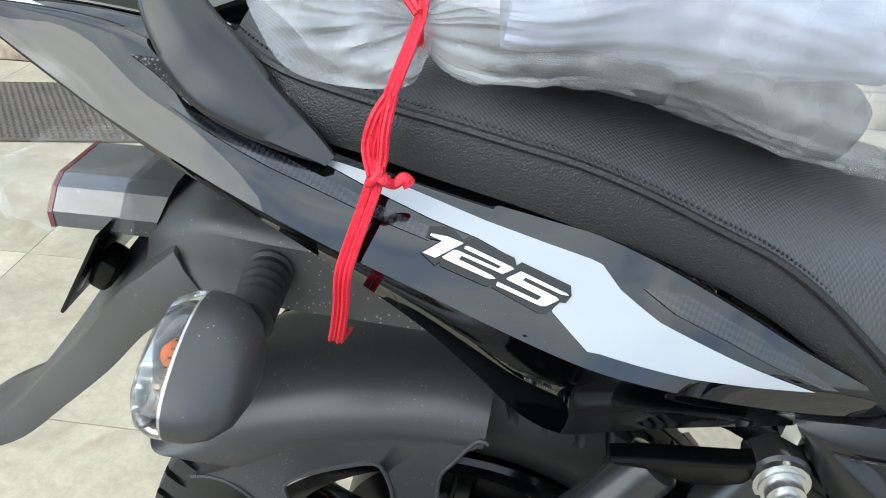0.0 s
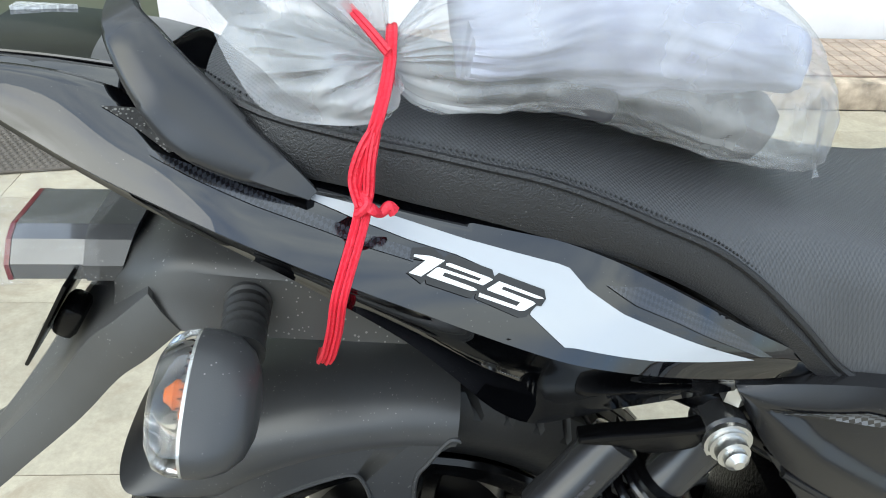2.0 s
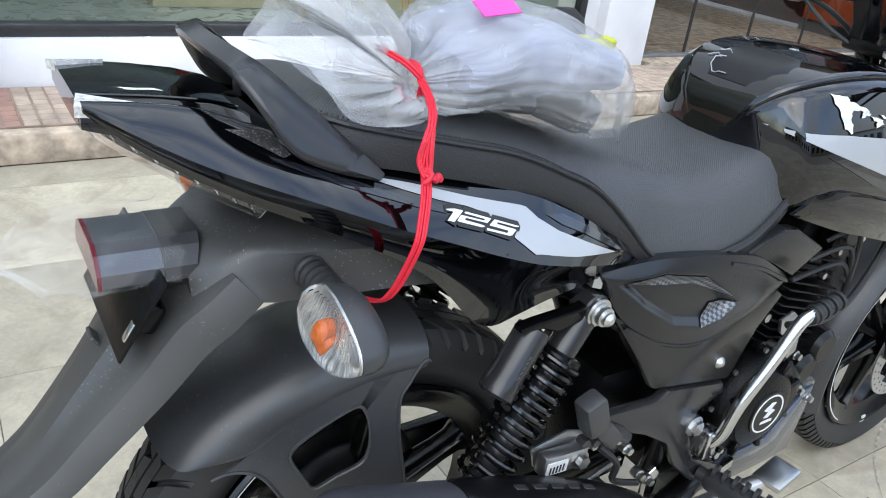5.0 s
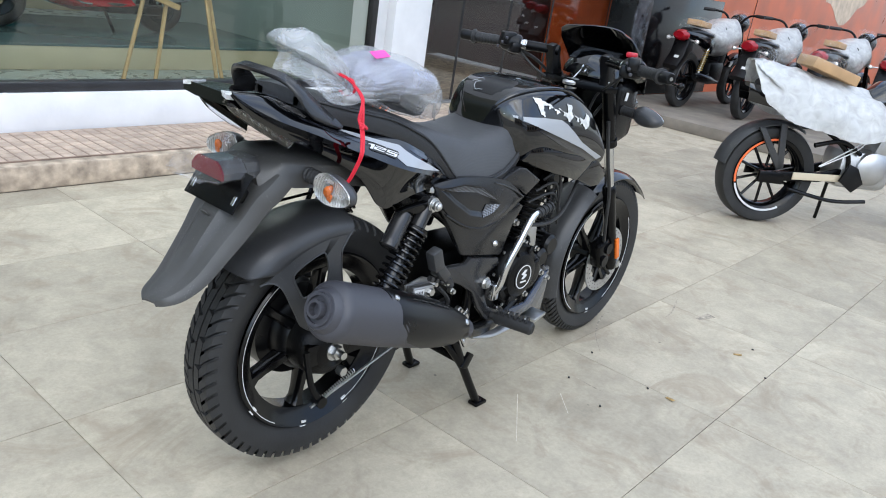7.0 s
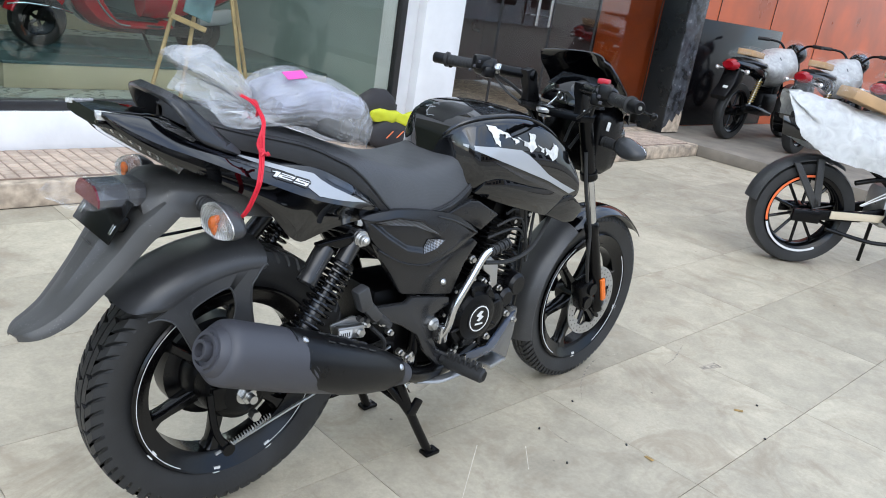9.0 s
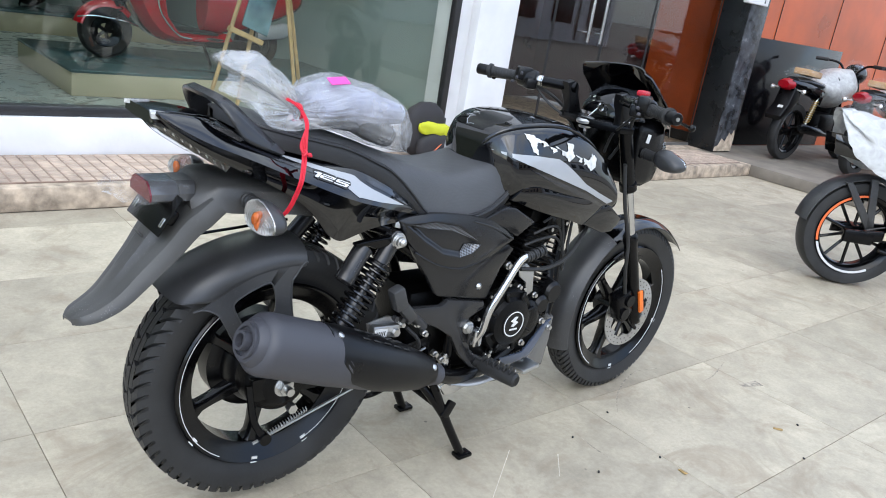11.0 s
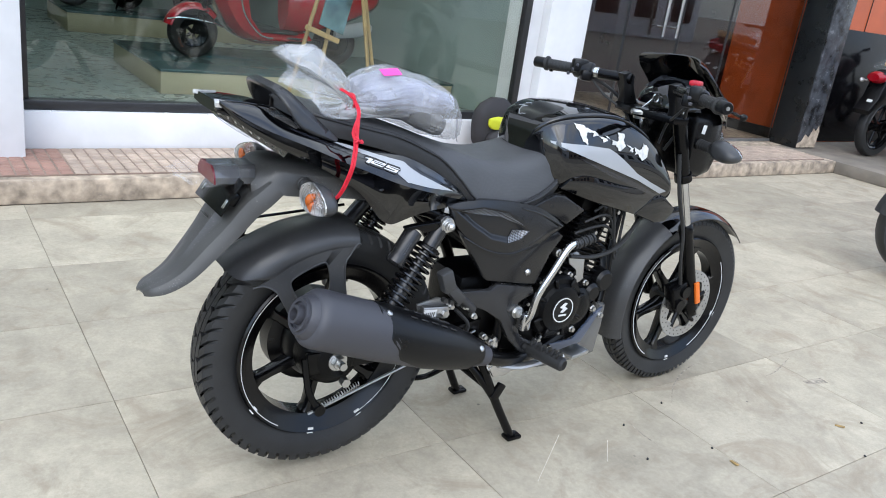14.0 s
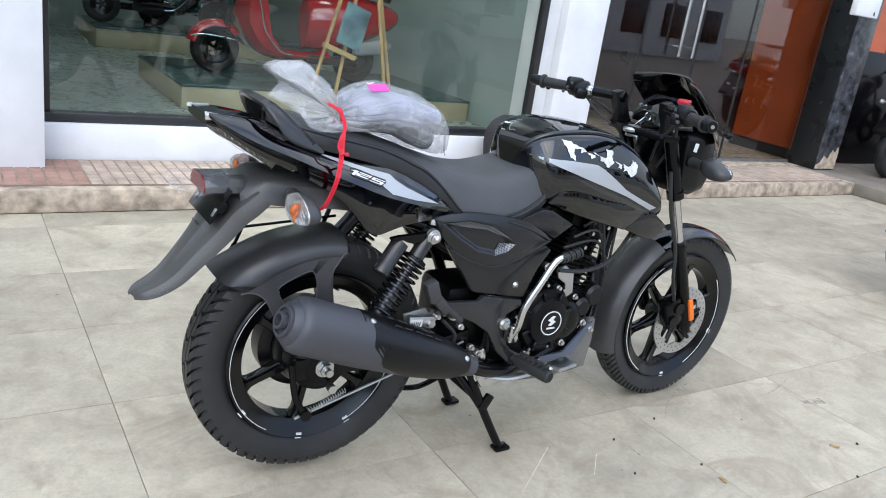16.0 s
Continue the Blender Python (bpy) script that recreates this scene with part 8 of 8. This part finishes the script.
        rod(s, (0.925, -0.25 * sign, 1.062), (0.878, -0.37 * sign, 1.06), 0.019)
        part("grip", s, RUBBER, bar)
    s = Solid()
    ellipse_loft(s, ((1.0, 0.08, 0.85, 1.05), (1.1, 0.11, 0.83, 1.07), (1.2, 0.09, 0.85, 1.05), (1.25, 0.05, 0.89, 1.01)), 20)
    part("headlamp", s, GLOSS, ob)
    s = Solid()
    rod(s, (0.5, 0.1, 0.3), (0.56, 0.2, 0.0), 0.011, n=8)
    part("side_stand", s, METALBLACK, ob)
    return ob


def wrap_up(ob, sporty):
    """Protective plastic and cartons on a parked motorcycle."""
    s = Solid()
    if sporty:
        rings = []
        for x, z, ry, rz in curve([(-0.24, 0.93, 0.06, 0.03), (-0.2, 0.78, 0.14, 0.17), (-0.08, 0.66, 0.2, 0.28), (0.15, 0.6, 0.22, 0.31), (0.42, 0.55, 0.23, 0.32), (0.6, 0.6, 0.22, 0.25), (0.8, 0.66, 0.22, 0.24), (1.0, 0.7, 0.18, 0.24)], 9):
            row = []
            for k in range(61):
                a = radians(4 + 172 * k / 60)
                p = crumple((x + 0.03 * math.sin(k * 0.5), ry * math.cos(a), z + rz * math.sin(a)), 6, 0.025)
                row.append(p + Vector((0, -0.5, 0.7)) * (0.008 * (1 - 3 * abs(noise.noise(p * 13)))))
            rings.append(row + [p + Vector((0, 0, -0.003)) for p in row[::-1]])
        loft(s, rings)
    else:
        wrapped(s, [(0.3, 0, 0.8, 0.14, 0.04), (0.45, 0, 0.75, 0.17, 0.14), (0.7, 0, 0.78, 0.19, 0.22), (0.95, 0, 0.85, 0.14, 0.12)], 0.05, 6)
    part("plastic_wrap", s, BAGOLD, ob, "torn milky plastic wrap", 80)
    z = 1.0 if sporty else 0.9
    s = Solid()
    box(s, (0.2 if sporty else 0.05, -0.02, z - 0.05 if sporty else z), (0.34, 0.16, 0.06), 0.006, (0, 14 if sporty else 4, 6))
    part("carton", s, CARTON, ob, "brown carton")
    s = Solid()
    wrapped(s, [(-0.2, 0, z - 0.02, 0.1, 0.03), (0.0, 0, z, 0.14, 0.06), (0.2, 0, z, 0.13, 0.055), (0.3, 0, z - 0.02, 0.08, 0.02)], 0.02, 9)
    part("clear_wrap", s, FILM, ob, "clear film", 80)
    s = Solid()
    wrapped(s, [(0.98, 0, 0.98, 0.1, 0.08), (1.08, 0, 1.0, 0.14, 0.1), (1.2, 0, 0.98, 0.11, 0.09), (1.26, 0, 0.95, 0.05, 0.04)], 0.03, 9)
    part("headlamp_wrap", s, FILM, ob, "clear film over the headlamp", 80)
    return ob


sport = wrap_up(parked_bike("black sports motorcycle wrapped in milky plastic, with orange rim tape", True), True)
sport.matrix_basis = pose(3.74, 0.216, 0, 0, 0, -42)
commuter = wrap_up(parked_bike("black commuter motorcycle with cartons and plastic wrap on its seat"), False)
commuter.matrix_basis = pose(7.2, 2.4, 0.11, 0, 0, -2)
for x, y, turn in ((7.4, 1.75, 0), (7.95, 1.2, -3), (8.75, 0.75, 4), (9.4, 0.1, -2)):
    copy_thing(commuter, pose(x, y, 0.11, 0, 0, turn))


# ---- floor slabs and step tiles ----
def flat_piece(name, w, d, h, mat, gap, edge=0.002):
    s = Solid()
    box(s, (0, 0, -h / 2), (w - gap, d - gap, h), edge, segments=1)
    return mesh_of(name, s, mat)


slab_meshes = {}
for x0, x1 in zip(XS, XS[1:]):
    for y0, y1 in zip(YS, YS[1:]):
        if x0 > 5.7:
            continue
        key = round(y1 - y0, 3)
        if key not in slab_meshes:
            slab_meshes[key] = flat_piece("slab", 0.755, key, 0.01, SLAB, 0.0018, 0.0006)
        ob = new("slab", slab_meshes[key])
        ob.location = ((x0 + x1) / 2, (y0 + y1) / 2, 0.0)
        ob.parent = floor

# scuffs, scratches and crumbs on the slabs
SCUFF = material("brown_grey_scuff", (0.32, 0.28, 0.22), 0.8, vary=0.5, size=60)
PALE = material("pale_scratch", (0.6, 0.55, 0.45), 0.7, vary=0.3, size=60)


def streak(name, points, width, mat, label):
    """A thin tapering mark that lies on the floor."""
    way = [Vector((x, y, 0)) for x, y in (curve(points, 8) if len(points) > 2 else points)]
    left, right = [], []
    for i, p in enumerate(way):
        d = (way[min(i + 1, len(way) - 1)] - way[max(i - 1, 0)]).normalized()
        w = width * (0.25 + 0.75 * math.sin(math.pi * (i + 0.3) / len(way))) * (0.7 + 0.6 * abs(noise.noise(p * 40)))
        left.append(p + Vector((-d.y, d.x, 0)) * w)
        right.append(p - Vector((-d.y, d.x, 0)) * w)
    n = len(way)
    s = Solid()
    s.put([(p.x, p.y, 0.0008) for p in left + right] + [(p.x, p.y, -0.002) for p in left + right], [(i, i + 1, n + i + 1, n + i) for i in range(n - 1)] + [(2 * n + i, 3 * n + i, 3 * n + i + 1, 2 * n + i + 1) for i in range(n - 1)])
    return part(name, s, mat, floor, label)


for points in ([(0.98, -0.22), (0.97, -0.28), (0.97, -0.34)], [(1.22, -0.18), (1.34, -0.09), (1.52, -0.02), (1.67, -0.04)], [(1.74, -0.18), (1.82, -0.17), (1.98, -0.12)]):
    streak("scuff_mark", points, 0.0035, SCUFF, "brown scuff on the stone")
streak("scuff_mark", [(1.85, -0.27), (1.95, -0.29)], 0.022, SCUFF, "dark smear on the stone")
for points in ([(0.51, -0.33), (0.72, -0.18)], [(0.76, -0.34), (0.84, -0.26)]):
    streak("scratch", points, 0.0015, PALE, "pale scratch in the stone")
for x, y in [(1.12, -0.42), (0.88, -0.38), (1.77, -0.53), (1.57, -0.65), (1.18, -0.17), (0.95, -0.22)]:
    s = Solid()
    box(s, (x, y, 0.0035), (0.009, 0.006, 0.005), 0.0015, (0, 0, 40 * x), 1)
    body("crumb", s, RUBBER, "small dark crumb lying on the stone floor", "debris", group="crumbs on the floor")
for x, y in [(1.12, -0.5), (1.67, -0.51)]:
    s = Solid()
    box(s, (x, y, 0.003), (0.03, 0.011, 0.003), 0.001, (0, 8, 70 * x), 1)
    body("dry_leaf", s, material("dry_leaf", (0.34, 0.22, 0.08), 0.7, vary=0.4, size=40), "small dry yellow leaf scrap on the stone floor", "leaf", group="leaf scraps on the floor")

CELL = 0.0605
bed = Solid()
box(bed, (1.26, 2.525, 0.1165), (9.9, 8 * CELL, 0.006))
part("tile_bed", bed, GROUT, pavement, "dark grout")
tile_solid = Solid()
for i in range(5):
    for j in range(8):
        box(tile_solid, ((i - 2) * CELL, (j - 3.5) * CELL, -0.003), (CELL - 0.009, CELL - 0.009, 0.008), 0.0025, segments=1)
tile_mesh = mesh_of("tile", tile_solid, TILE)
tile_red = mesh_of("tile", tile_solid, TILERED)
for k in range(-12, 21):
    x = 0.0 + 5 * CELL * k
    ob = new("tile", tile_red if x < -0.28 else tile_mesh)
    ob.location = (x, 2.525, 0.1215)
    ob.parent = pavement
